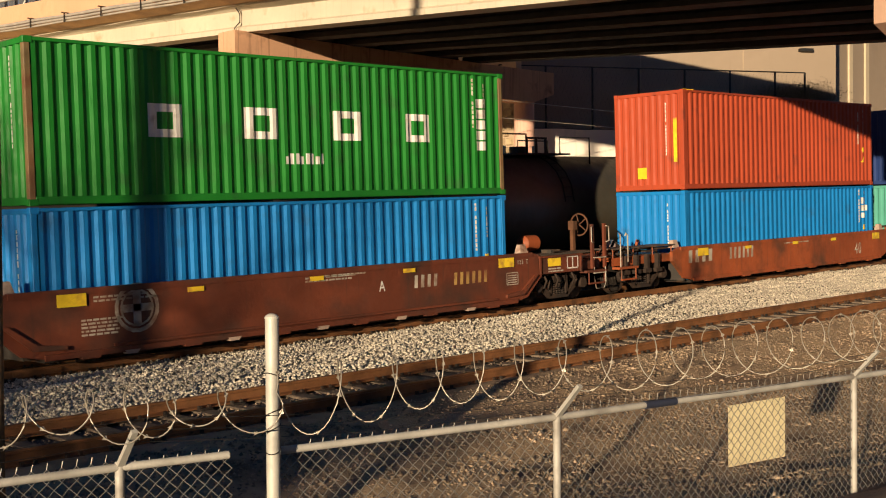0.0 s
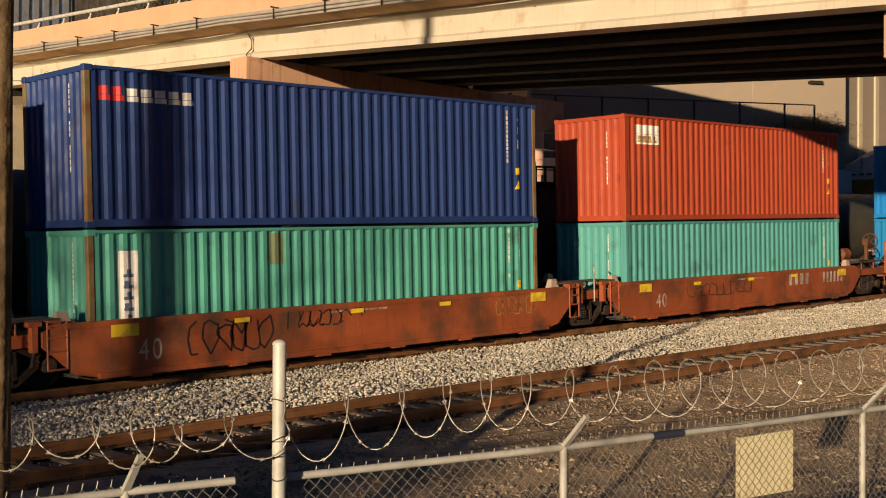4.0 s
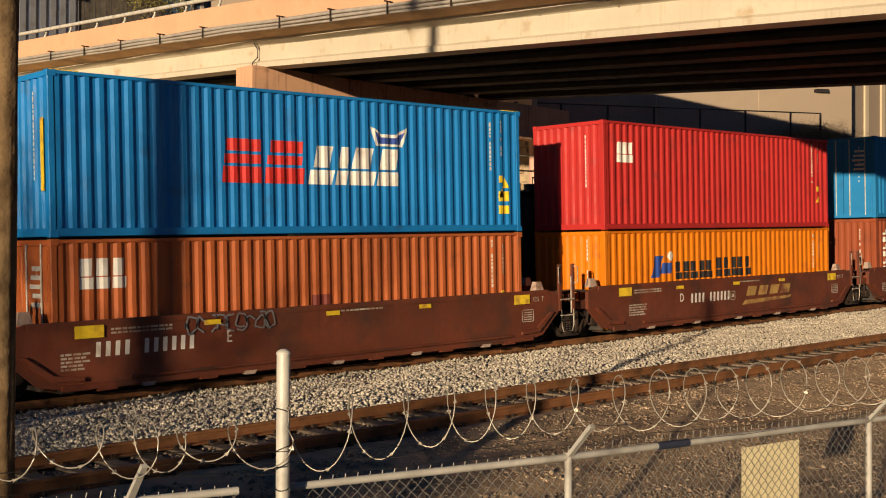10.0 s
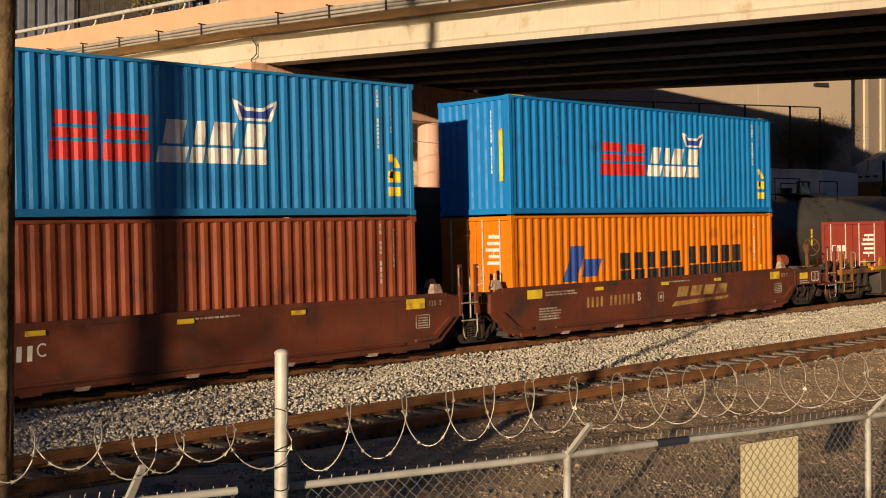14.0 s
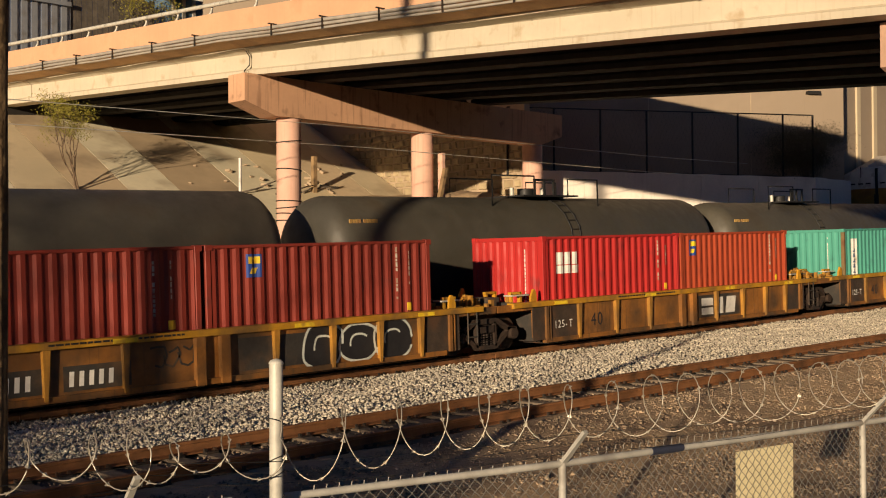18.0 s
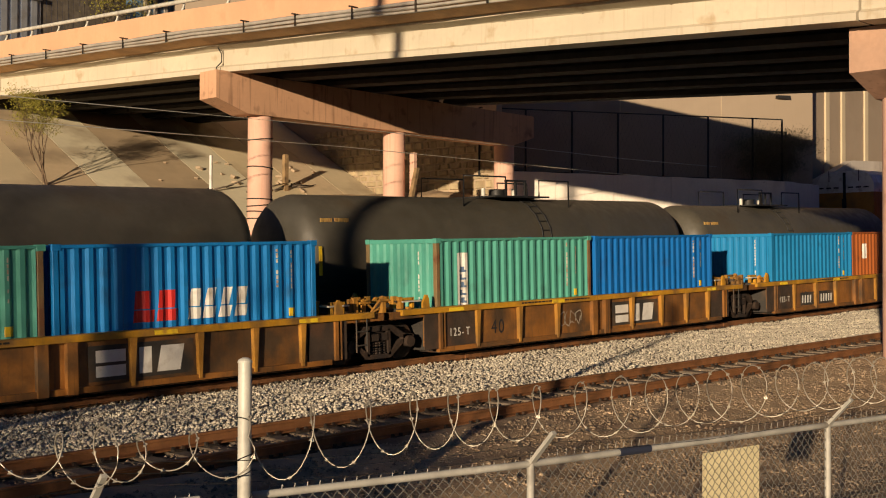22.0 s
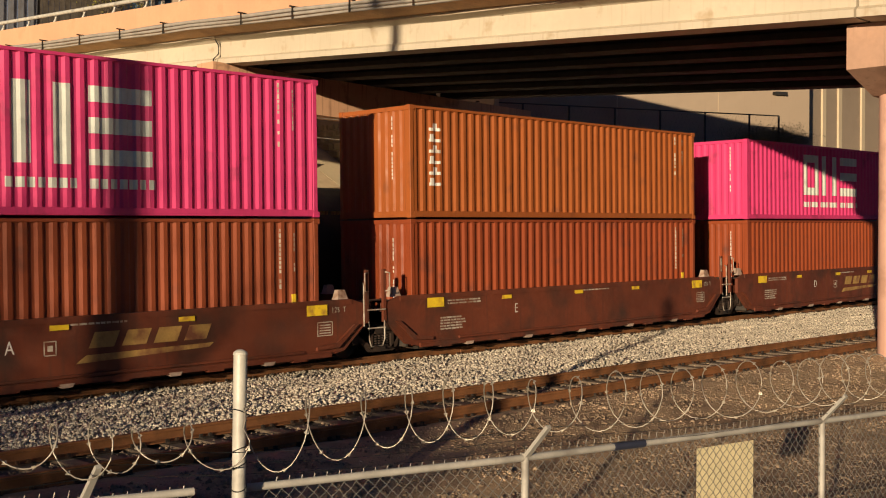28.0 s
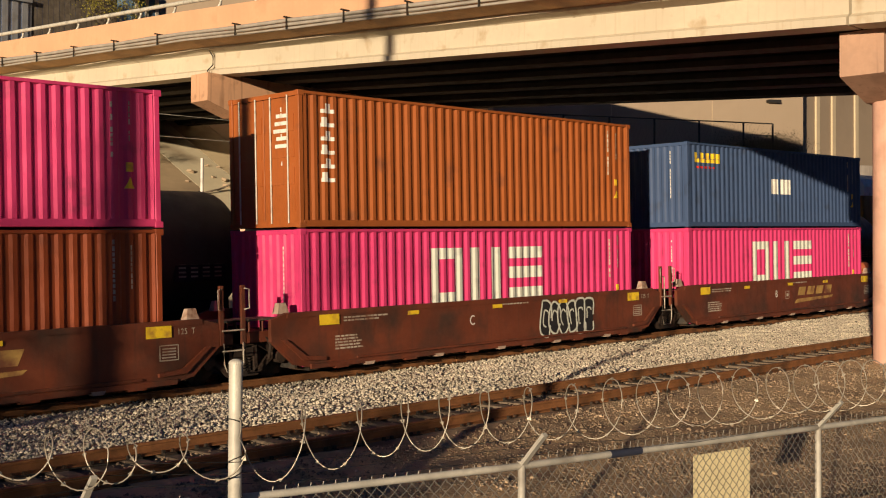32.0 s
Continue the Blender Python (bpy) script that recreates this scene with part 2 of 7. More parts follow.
def prism(bm, outline, a, b, axis="y"):
    """An outline in the two other axes drawn out from a to b along axis."""
    def at(p, k):
        return {"y": (p[0], k, p[1]), "x": (k, p[0], p[1]), "z": (p[0], p[1], k)}[axis]
    va = [bm.verts.new(at(p, a)) for p in outline]
    vb = [bm.verts.new(at(p, b)) for p in outline]
    n = len(outline)
    for i in range(n):
        bm.faces.new((va[i], va[(i + 1) % n], vb[(i + 1) % n], vb[i]))
    bm.faces.new(va[::-1])
    bm.faces.new(vb)


def data(bm, name="mesh"):
    bmesh.ops.recalc_face_normals(bm, faces=bm.faces[:])
    me = bpy.data.meshes.new(name)
    bm.to_mesh(me)
    bm.free()
    return me


def part(name, bm, material, parent=None, label="", m=None):
    """Links a bmesh, or a mesh already made, as one object under a thing or a part."""
    me = bm if isinstance(bm, bpy.types.Mesh) else data(bm, name)
    if not me.materials:
        me.materials.append(material)
    ob = new(name, me)
    if me.materials[0] != material:
        ob.material_slots[0].link = "OBJECT"
        ob.material_slots[0].material = material
    if parent:
        ob.parent = parent
    if m is not None:
        ob.matrix_basis = m
    if label:
        ob["label"] = label
    return ob


def built(f, *a):
    bm = bmesh.new()
    f(bm, *a)
    return bm


def boxes(*cs):
    bm = bmesh.new()
    for c in cs:
        box(bm, *c)
    return bm


def rods(r, *ps, n=8):
    bm = bmesh.new()
    for p, q in ps:
        rod(bm, p, q, r, n)
    return bm


def pile(name, verts, faces, material):
    me = bpy.data.meshes.new(name)
    me.from_pydata(verts, [], faces)
    me.materials.append(material)
    return new(name, me)


def ground_z(x, y):
    """Height of the bare ground: the graded track bed, and the bank on which the camera stands."""
    z = GRADE * max(-120.0, min(140.0, x)) - 0.36
    t = min(1, max(0, (7.5 - y) / 6.5))
    z += (1.15 - GRADE * x * 0.6 + 0.36) * (t * t * (3 - 2 * t)) * (1 if y > -20 else 1)
    return z


# ---------------------------------------------------------------- ground and tracks
def grid_sheet(name, xs, ys, f, material):
    vs = [(x, y, f(x, y)) for y in ys for x in xs]
    n = len(xs)
    fs = [(j * n + i, j * n + i + 1, (j + 1) * n + i + 1, (j + 1) * n + i) for j in range(len(ys) - 1) for i in range(n - 1)]
    ob = pile(name, vs, fs, material)
    for p in ob.data.polygons:
        p.use_smooth = True
    return ob


def dirt_z(x, y):
    z = ground_z(x, y)
    if y > 0:
        z += 0.05 * noise.noise(Vector((x * 0.9, y * 0.9, 0))) + 0.02 * noise.noise(Vector((x * 3, y * 3, 5)))
    return z


XS = [-2500, -600, -150, -60, -30, -15] + [-8 + 0.5 * i for i in range(141)] + [64, 70, 80, 100, 140, 300, 900, 2500]
YS = [-2500, -500, -120, -40, -15, -6] + [-2 + 0.5 * i for i in range(69)] + [34, 38, 45, 60, 120, 500, 2500]
tagged(grid_sheet("ground", XS, YS, dirt_z, M_DIRT), "bare brown trackside dirt rising to a bank", "ground", kind="structure")


def near_m(u, off, h):
    """A place on the near track: along it, across it, over the train track's rail tops."""
    x, y = 14 + u * math.cos(NEAR_A), 12.75 + u * math.sin(NEAR_A)
    return Vector((x - off * math.sin(NEAR_A), y + off * math.cos(NEAR_A), h + GRADE * x))


def bed(name, f, label):
    """A ballast bed: crown between the ties, sloping shoulders. f(u, across) gives the place."""
    us = [-60 + 2 * i for i in range(91)]
    vs = [f(u, a) for u in us for a in (-2.6, -1.6, -1.25, 1.25, 1.6, 2.6)]
    fs = [(i * 6 + j, i * 6 + 6 + j, i * 6 + 7 + j, i * 6 + j + 1) for i in range(len(us) - 1) for j in range(5)]
    return tagged(pile(name, vs, fs, M_BALLAST_GAPS), label, "track bed", kind="structure")


BEDH = {-2.6: -0.42, -1.6: -0.20, -1.25: -0.19, 1.25: -0.19, 1.6: -0.20, 2.6: -0.42}
bed("track_bed", lambda u, a: TM @ Vector((u + 20, YC + a, BEDH[a])), "crushed-stone ballast bed under the train, gap shade in its dark colour")
bed("track_bed", lambda u, a: TM @ Vector((u + 20, YT + a, BEDH[a] - 0.02)), "crushed-stone ballast bed under the tank cars, gap shade in its dark colour")
bed("track_bed", lambda u, a: near_m(u + 6, a, BEDH[a] + 0.12), "dirty ballast bed of the empty near track, gap shade in its dark colour")
# the shoulder of stone that fills the space between the two tracks
vs = []
for i in range(91):
    u = -40 + 2 * i
    a, b = TM @ Vector((u, YC - 1.2, -0.185)), near_m(u - 14, 0.79, 0.06)
    mid = (a + b) / 2 + Vector((0, 0, 0.0))
    vs += [a, mid, b]
fs = [(i * 3 + j, i * 3 + 3 + j, i * 3 + 4 + j, i * 3 + j + 1) for i in range(90) for j in range(2)]
tagged(pile("ballast_shoulder", vs, fs, M_BALLAST_GAPS), "crushed-stone shoulder between the two tracks, gap shade in its dark colour", "ballast", kind="structure")

# dirt heaped over the tie ends on the near side of the near track
AS = (-0.80, -1.1, -1.6, -2.2, -3.0, -4.2)


def spill(u, a):
    p = near_m(u, a, 0)
    lift = {-0.80: -0.035, -1.1: 0.0, -1.6: -0.03, -2.2: -0.10, -3.0: -0.22, -4.2: -0.42}[a]
    return Vector((p.x, p.y, GRADE * p.x + lift + 0.03 * noise.noise(Vector((p.x * 1.3, p.y * 1.3, 3))) + 0.02 * noise.noise(Vector((p.x * 4, p.y * 4, 9)))))


us = [-16 + 0.35 * i for i in range(170)]
vs = [spill(u, a) for u in us for a in AS]
fs = [(i * 6 + j, i * 6 + 6 + j, i * 6 + 7 + j, i * 6 + j + 1) for i in range(len(us) - 1) for j in range(5)]
tagged(pile("dirt_shoulder", vs, fs, M_DIRT), "brown dirt spilled over the tie ends", "ground", kind="structure")

RAIL = [(-0.075, -0.175), (0.075, -0.175), (0.075, -0.155), (0.012, -0.135), (0.012, -0.045), (0.036, -0.035), (0.036, -0.005), (0.028, 0),
        (-0.028, 0), (-0.036, -0.005), (-0.036, -0.035), (-0.012, -0.045), (-0.012, -0.135), (-0.075, -0.155)]


def rail(track, place, label):
    """One rail with its worn head, on 12 m lengths with bolted joints."""
    us = [-60 + 4 * i for i in range(48)]
    vs = [place(u, p[0], p[1]) for u in us for p in RAIL]
    k = len(RAIL)
    fs = [(i * k + j, i * k + (j + 1) % k, (i + 1) * k + (j + 1) % k, (i + 1) * k + j) for i in range(len(us) - 1) for j in range(k)]
    ob = pile("rail", vs, fs, M_RAIL)
    ob.parent = track
    ob["label"] = label
    return ob


def make_track(label, place, ties, near_rail):
    track = tagged(new("railway_track"), label, "railway track", kind="structure")
    for side in (-1, 1):
        rail(track, lambda u, a, z: place(u, side * 0.7535 + a, z), "rust-brown steel rail")
        # tie plates with spike heads along each rail
        bm = bmesh.new()
        for u in ties:
            for dx in (-0.075, 0.075):
                for o in (-0.10, 0.10):
                    c = place(u + dx, side * 0.7535 + o, -0.145)
                    box(bm, c - Vector((0.02, 0.02, 0.02)), c + Vector((0.02, 0.02, 0.022)))
            c = place(u, side * 0.7535, -0.172)
            box(bm, c - Vector((0.095, 0.17, 0.012)), c + Vector((0.095, 0.17, 0.012)))
        tagged(part("tie_plates", bm, M_STEEL_DARK, track), kind="stuff")
        if side == -1 or near_rail:
            bm = bmesh.new()
            for u in range(-54, 110, 12):
                for o in (-0.022, 0.022):
                    a = place(u + 3.3 - 0.45, side * 0.7535 + o, -0.09)
                    b = place(u + 3.3 + 0.45, side * 0.7535 + o, -0.09)
                    box(bm, Vector((a.x, a.y - 0.012, a.z - 0.04)), Vector((b.x, b.y + 0.012, b.z + 0.04)))
            part("joint_bars", bm, M_RAIL, track)
    return track


def tie_mesh():
    bm = bmesh.new()
    box(bm, (-0.115, -1.3, -0.17), (0.115, 1.3, 0), 0.012)
    return data(bm, "tie")


TIE = tie_mesh()
TIE.materials.append(M_WOODTIE)
near_ties = [-14 + 0.52 * i for i in range(110)]
main_ties = [2 + 0.52 * i for i in range(100)]
track_near = make_track("empty near track with rust-brown rails on wooden ties", lambda u, a, z: near_m(u, a, z + 0.15), near_ties, True)
track_main = make_track("main track with rust-brown rails under the train", lambda u, a, z: TM @ Vector((u, YC + a, z)), main_ties, True)
track_far = make_track("siding track under the standing tank cars", lambda u, a, z: TM @ Vector((u, YT + a, z)), main_ties[:60], False)
rt = random.Random(4)
for track, place, ties in ((track_near, lambda u: near_m(u, 0, 0.15 - 0.178), near_ties), (track_main, lambda u: TM @ Vector((u, YC, -0.178)), main_ties)):
    for u in ties:
        p = place(u)
        part("tie", TIE, M_WOODTIE, track, m=pose(p.x, p.y + rt.uniform(-0.05, 0.05), p.z - rt.uniform(0, 0.02), rt.uniform(-0.5, 0.5), -1.84, rt.uniform(-1.5, 1.5)))


# ---------------------------------------------------------------- the bridge
BP = [Vector((22.0, -30, 5.08)), Vector((23.11, 10.58, 7.83)), Vector((23.31, 33.16, 9.36)), Vector((22.6, 48.4, 9.98)), Vector((21.2, 70.0, 10.7))]
bridge = tagged(new("road_bridge"), "cream and peach concrete road bridge over the tracks", "bridge", kind="structure")
# section of one span in (across, up): across grows away from the sunlit side; 0 at the fascia girder's lower edge
GIRDER = [(-0.06, 0), (0.62, 0), (0.62, 0.16), (0.40, 0.24), (0.40, 0.74), (0.75, 0.84), (0.75, 0.94), (-0.18, 0.94), (-0.18, 0.87), (0.06, 0.75), (0.06, 0.24), (-0.06, 0.16)]
SLAB = [(-0.10, 0.90), (11.6, 0.90), (12.4, 1.06), (12.4, 1.26), (-0.10, 1.26)]
OVERHANG = [(-1.15, 1.10), (-0.182, 0.944), (-0.104, 0.944), (-0.104, 1.26), (-1.15, 1.26)]
CURB = [(-1.16, 1.08), (-1.16, 2.00), (-0.95, 2.06), (-0.80, 2.00), (-0.80, 1.264), (-1.154, 1.264), (-1.154, 1.08)]
# far parapet, unseen: made extra tall to throw shade on the tan building
SHADE_CURB = [(12.4, 1.26), (12.4, 2.95), (12.05, 2.99), (12.05, 1.26)]


def along(a, b, outline, material, name, label="", shift=0.0, gap=0.0):
    d = Vector((b.x - a.x, b.y - a.y, 0)).normalized()
    bm = bmesh.new()
    side = Vector((d.y, -d.x, 0))
    if side.x < 0:
        side = -side
    w = (b - a).normalized()
    va = [bm.verts.new(a + w * gap + side * (p[0] + shift) + Vector((0, 0, p[1]))) for p in outline]
    vb = [bm.verts.new(b - w * gap + side * (p[0] + shift) + Vector((0, 0, p[1]))) for p in outline]
    n = len(outline)
    for i in range(n):
        bm.faces.new((va[i], va[(i + 1) % n], vb[(i + 1) % n], vb[i]))
    bm.faces.new(va[::-1])
    bm.faces.new(vb)
    return part(name, bm, material, bridge, label)


for k in range(4):
    a, b = BP[k], BP[k + 1]
    along(a, b, GIRDER, M_CONC, "girder", "cream fascia girder with stains", 0, 0.03)
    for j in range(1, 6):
        along(a, b, GIRDER, M_SHADE_CONC, "girder", "concrete girder painted near-black for shade", j * 2.15, 0.03)
    along(a, b, SLAB, M_SLAB_SHADE, "deck_slab", "", 0, -0.25 if k in (1, 2) else -0.1)
    along(a, b, OVERHANG, M_OVER_LIT, "deck_overhang", "brown concrete overhang with warm bounce light in its colour")
    along(a, b, CURB, M_PEACH, "parapet", "peach painted concrete parapet")
    along(a, b, SHADE_CURB, M_PEACH, "parapet", "peach painted concrete parapet")


def cap(a, x0, x1, cols, zc, label, tone):
    """A pier: a hammerhead beam along x with sloped ends, on round columns."""
    pier = tagged(new("bridge_pier"), label, "bridge pier", kind="structure")
    y0, y1 = a.y - 0.48, a.y + 0.48
    out = [(x0, zc), (x1, zc), (x1, zc - 0.93), (x1 - 1.3, zc - 1.35), (x0 + 1.3, zc - 1.35), (x0, zc - 0.93)]
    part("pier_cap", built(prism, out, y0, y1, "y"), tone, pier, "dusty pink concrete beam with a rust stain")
    for x in cols:
        z0 = ground_z(x, a.y) - 0.3
        bm = bmesh.new()
        rod(bm, (x, a.y, z0), (x, a.y, zc - 1.34), 0.43, 28)
        part("column", bm, M_COLUMN, pier, "round pink painted column")
    return pier


cap(BP[2], 22.75, 39.3, (24.94, 31.4, 37.9), BP[2].z - 0.02, "pink concrete pier with three round columns", M_CAP)
cap(BP[1], 23.7, 37.0, (25.3, 31.0, 36.0), BP[1].z - 0.02, "pink concrete pier beside the near track", M_CAP_SHADED)


# conduits hung along the parapet on brackets, and the steel rail on top of it
def bridge_frame(k, d, across, up):
    """A place on span k, d metres from its start."""
    a, b = BP[k], BP[k + 1]
    w = (b - a).normalized()
    side = Vector((w.y, -w.x, 0)).normalized()
    if side.x < 0:
        side = -side
    return a + w * d + side * across + Vector((0, 0, up))


conduits = tagged(new("conduit_run"), "three grey conduits clipped along the bridge edge", "conduit")
for j, (ac, up, r) in enumerate(((-1.27, 1.22, 0.06), (-1.27, 1.10, 0.05), (-1.24, 1.0, 0.04))):
    pts = []
    for k in (0, 1, 2, 3):
        L = (BP[k + 1] - BP[k]).length
        pts += [bridge_frame(k, L * i / 8, ac, up + 0.02 * math.sin(i * 2.3 + j)) for i in range(8)]
    part("conduit", built(tube, pts, r, 8), M_CONDUIT, conduits)
for k in (0, 1, 2, 3):
    L = (BP[k + 1] - BP[k]).length
    for i in range(int(L / 2.6)):
        d = 1.3 + i * 2.6
        bm = bmesh.new()
        c = [bridge_frame(k, d, -1.36, 0.95), bridge_frame(k, d + 0.05, -1.15, 1.30)]
        box(bm, c[0], Vector((c[0].x + 0.03, c[1].y, c[1].z)))
        a = bridge_frame(k, d, -1.15, 1.29)
        box(bm, Vector((a.x - 0.32, a.y - 0.03, a.z)), Vector((a.x, a.y + 0.03, a.z + 0.035)))
        part("bracket", bm, M_STEEL_DARK, conduits)
handrail = tagged(new("bridge_railing"), "grey steel tube railing on curved posts on the parapet", "railing")
pts = []
for k in (0, 1, 2, 3):
    L = (BP[k + 1] - BP[k]).length
    pts += [bridge_frame(k, L * i / 4, -0.95, 2.36) for i in range(4)]
part("rail_tube", built(tube, pts, 0.075, 8), M_GALV, handrail)
for k in (1, 2, 3):
    L = (BP[k + 1] - BP[k]).length
    for i in range(int(L / 2.0)):
        d = 1.0 + i * 2.0
        p = [bridge_frame(k, d, -0.95 + 0.10 * math.sin(t * 2.6), 2.02 + 0.36 * t) for t in (0, 0.35, 0.7, 1)]
        part("rail_post", built(tube, p, 0.05, 6), M_GALV, handrail)
# the joint between the two spans and small fixings on the fascia
seam = [bridge_frame(2, 0.0, -0.08, u) + Vector((0, dy, 0)) for u, dy in ((0.0, 0.10), (0.16, 0.10), (0.34, -0.06), (0.62, -0.06), (0.82, 0.02))]
tagged(part("expansion_joint", built(tube, [p + Vector((-0.08 if i in (0, 1, 4) else 0.02, 0, 0)) for i, p in enumerate(seam)], 0.022, 6), M_SHADE_CONC), "dark open joint between two girders", "joint", kind="structure")


# ---------------------------------------------------------------- the train
TRAIN = [(0, 77.55), (1, 68.96), (2, 60.30), (3, 51.67), (4, 43.10), (7, 17.17), (8, 8.62), (9, 0.00), (10, -8.61), (11, -17.18), (12, -25.74), (13, -34.29), (14, -42.82), (17, -68.41), (18, -77.01), (19, -85.55), (20, -94.04), (21, -102.63), (22, -111.17), (23, -119.65), (24, -128.09), (27, -153.27), (28, -161.59), (29, -169.80), (30, -178.22), (31, -186.72), (32, -195.20)]
movers = []     # things that roll with the train, each with its own place in it


def ride(ob, u, h=0.0):
    """Puts a thing on the train: u metres along it, h over the rail."""
    movers.append((ob, u, h))
    ob.matrix_basis = TM @ Matrix.Translation((u, YC, h))
    return ob


cache = {}


def shared(key, f, *a):
    if key not in cache:
        cache[key] = data(built(f, *a), key[0])
    return cache[key]


def corrugated(bm, n0, n1, z0, z1, y, pitch, depth, out):
    """A trapezoid-ribbed panel along x from n0 to n1; out is -1 or 1: the way it faces."""
    k = max(3, round((n1 - n0) / pitch))
    p = (n1 - n0) / k
    xs = []
    for i in range(k):
        x = n0 + i * p
        xs += [(x, 0), (x + p * 0.30, 0), (x + p * 0.50, 1), (x + p * 0.80, 1)]
    xs.append((n1, 0))
    lo = [bm.verts.new((x, y - out * depth * d, z0)) for x, d in xs]
    hi = [bm.verts.new((x, y - out * depth * d, z1)) for x, d in xs]
    for i in range(len(xs) - 1):
        bm.faces.new((lo[i], lo[i + 1], hi[i + 1], hi[i]))


def side_panel(bm, L, H, y, out):
    corrugated(bm, 0.14, L - 0.14, 0.15, H - 0.07, y, 0.278, 0.04, out)


def end_panel(bm, H, x):
    b2 = bmesh.new()
    corrugated(b2, -1.1, 1.1, 0.15, H - 0.1, 0, 0.245, 0.04, -1)
    rot = Matrix.Rotation(math.pi / 2, 4, "Z")
    vm = {}
    for v in b2.verts:
        c = rot @ v.co
        vm[v] = bm.verts.new((x - c.x if x < 1 else x + c.x, c.y, c.z))
    for f in b2.faces:
        bm.faces.new([vm[v] for v in f.verts])
    b2.free()


def roof_panel(bm, L, H):
    k = int(L / 0.35)
    for i in range(k):
        x = 0.1 + (L - 0.2) * i / k
        box(bm, (x, -1.16, H - 0.05), (x + (L - 0.2) / k * 0.6, 1.16, H - 0.02))
    box(bm, (0.08, -1.18, H - 0.09), (L - 0.08, 1.18, H - 0.045))


M_POST = mat("rust_streaked_post", (0.24, 0.17, 0.075), 0.7, 0, 2, 0.4, 0.2, 15, (0.16, 0.07, 0.03), 0.5, 2)


def container(u, h, L, H, color, doors=0, age=0.3):
    """A shipping container, its bottom h over the rail; doors: 1 where the leaves are at the leading end."""
    names = {True: "forty-foot", False: "twenty-foot"}
    c = ride(new("shipping_container"), u, h)
    key, tone, words, kinds = color
    m = paint(key, tone)
    tagged(c, "%s %s corrugated steel shipping container on a well car" % (words, names[L > 8]), "container", "containers on the train")
    for y, o in ((-1.205, -1), (1.205, 1)):
        part("side_panel", shared(("side", L, H, y), side_panel, L, H, y, o), m, c)
    part("roof_panel", shared(("roof", L, H), roof_panel, L, H), m, c)
    ends = ((0.03, not doors), (L - 0.03, True))
    for x, plain in ends:
        if plain:
            part("end_panel", shared(("end", H, x), end_panel, H, x), m, c)
    if doors:
        for y0, y1 in ((-1.09, -0.01), (0.01, 1.09)):
            def leaf(bm):
                box(bm, (0.03, y0, 0.14), (0.08, y1, H - 0.12), 0.01)
                for z in (0.35, 0.92, 1.5, 2.05):
                    box(bm, (0.018, y0 + 0.06, z), (0.034, y1 - 0.06, z + 0.36))
            d = part("door", shared(("door", H, y0), leaf), m, c)
            for y in (y0 + 0.25, y1 - 0.25):
                part("lock_rod", shared(("rod", H, y), lambda bm: rod(bm, (0.0, y, 0.1), (0.0, y, H - 0.08), 0.02, 6)), M_GALV, d)
            def bars(bm):
                for i in range(5):
                    box(bm, (0.012, (y0 + y1) / 2 - 0.28, H - 0.55 - i * 0.16), (0.02, (y0 + y1) / 2 + 0.1 + 0.05 * (i % 3), H - 0.47 - i * 0.16))
            if y0 < 0:
                part("door_marking", shared(("dmark", H), bars), M_WHITE, d, "rows of small white marking bars")
    for x in (0.0, L - 0.12):
        for y in (-1.219, 1.219 - 0.12):
            part("corner_post", shared(("post", H, x, y), lambda bm: box(bm, (x, y, 0.1), (x + 0.12, y + 0.12, H - 0.1), 0.012)), M_POST if key in ("navy", "mint", "green") else m, c)
            for z in (0, H - 0.118):
                def casting(bm):
                    box(bm, (x - 0.012, y - 0.006, z), (x + 0.165, y + 0.126, z + 0.118), 0.01)
                part("corner_casting", shared(("cast", x, y, z), casting), m, c)
    for y in (-1.219, 1.16):
        part("bottom_rail", shared(("brail", L, y), lambda bm: box(bm, (0.12, y, 0.02), (L - 0.12, y + 0.06, 0.16), 0.006)), m, c)
        part("top_rail", shared(("trail", L, H, y), lambda bm: box(bm, (0.12, y, H - 0.075), (L - 0.12, y + 0.06, H - 0.012), 0.006)), m, c)
    for x in (0.02, L - 0.08):
        part("end_rail", shared(("erail", x), lambda bm: box(bm, (x, -1.1, 0.02), (x + 0.06, 1.1, 0.16))), m, c)
        part("end_rail", shared(("etrail", x, H), lambda bm: box(bm, (x, -1.1, H - 0.11), (x + 0.06, 1.1, H - 0.012))), m, c)
    c["kinds"] = kinds
    return c


def mark(thing, name, shapes, material, label="", y=-1.2245, thick=0.003):
    """Flat painted shapes on the near side: quads in (along, up)."""
    bm = bmesh.new()
    for s in shapes:
        prism(bm, s, y - thick, y, "y")
    return part(name, bm, material, thing, label)


def rect(x, z, w, h, slant=0.0):
    return [(x, z), (x + w, z), (x + w + slant * h, z + h), (x + slant * h, z + h)]


BLUE = ("blue", (0.008, 0.21, 0.57), "bright blue", 0)
BLUE2 = ("deep_blue", (0.006, 0.15, 0.50), "deep blue", 0)
SEABLUE = ("sea_blue", (0.014, 0.22, 0.49), "sea blue", 0)
NAVY = ("navy", (0.018, 0.045, 0.17), "navy blue", 0)
GREEN = ("green", (0.012, 0.20, 0.022), "grass green", 0)
MINT = ("mint", (0.09, 0.37, 0.29), "faded mint green", 0)
RED = ("red", (0.48, 0.03, 0.027), "bright red", 0)
RUST = ("rust_red", (0.42, 0.07, 0.028), "rust red", 0)
MAROON = ("maroon", (0.26, 0.038, 0.024), "dusty maroon", 0)
BROWN = ("brown", (0.31, 0.075, 0.029), "reddish brown", 0)
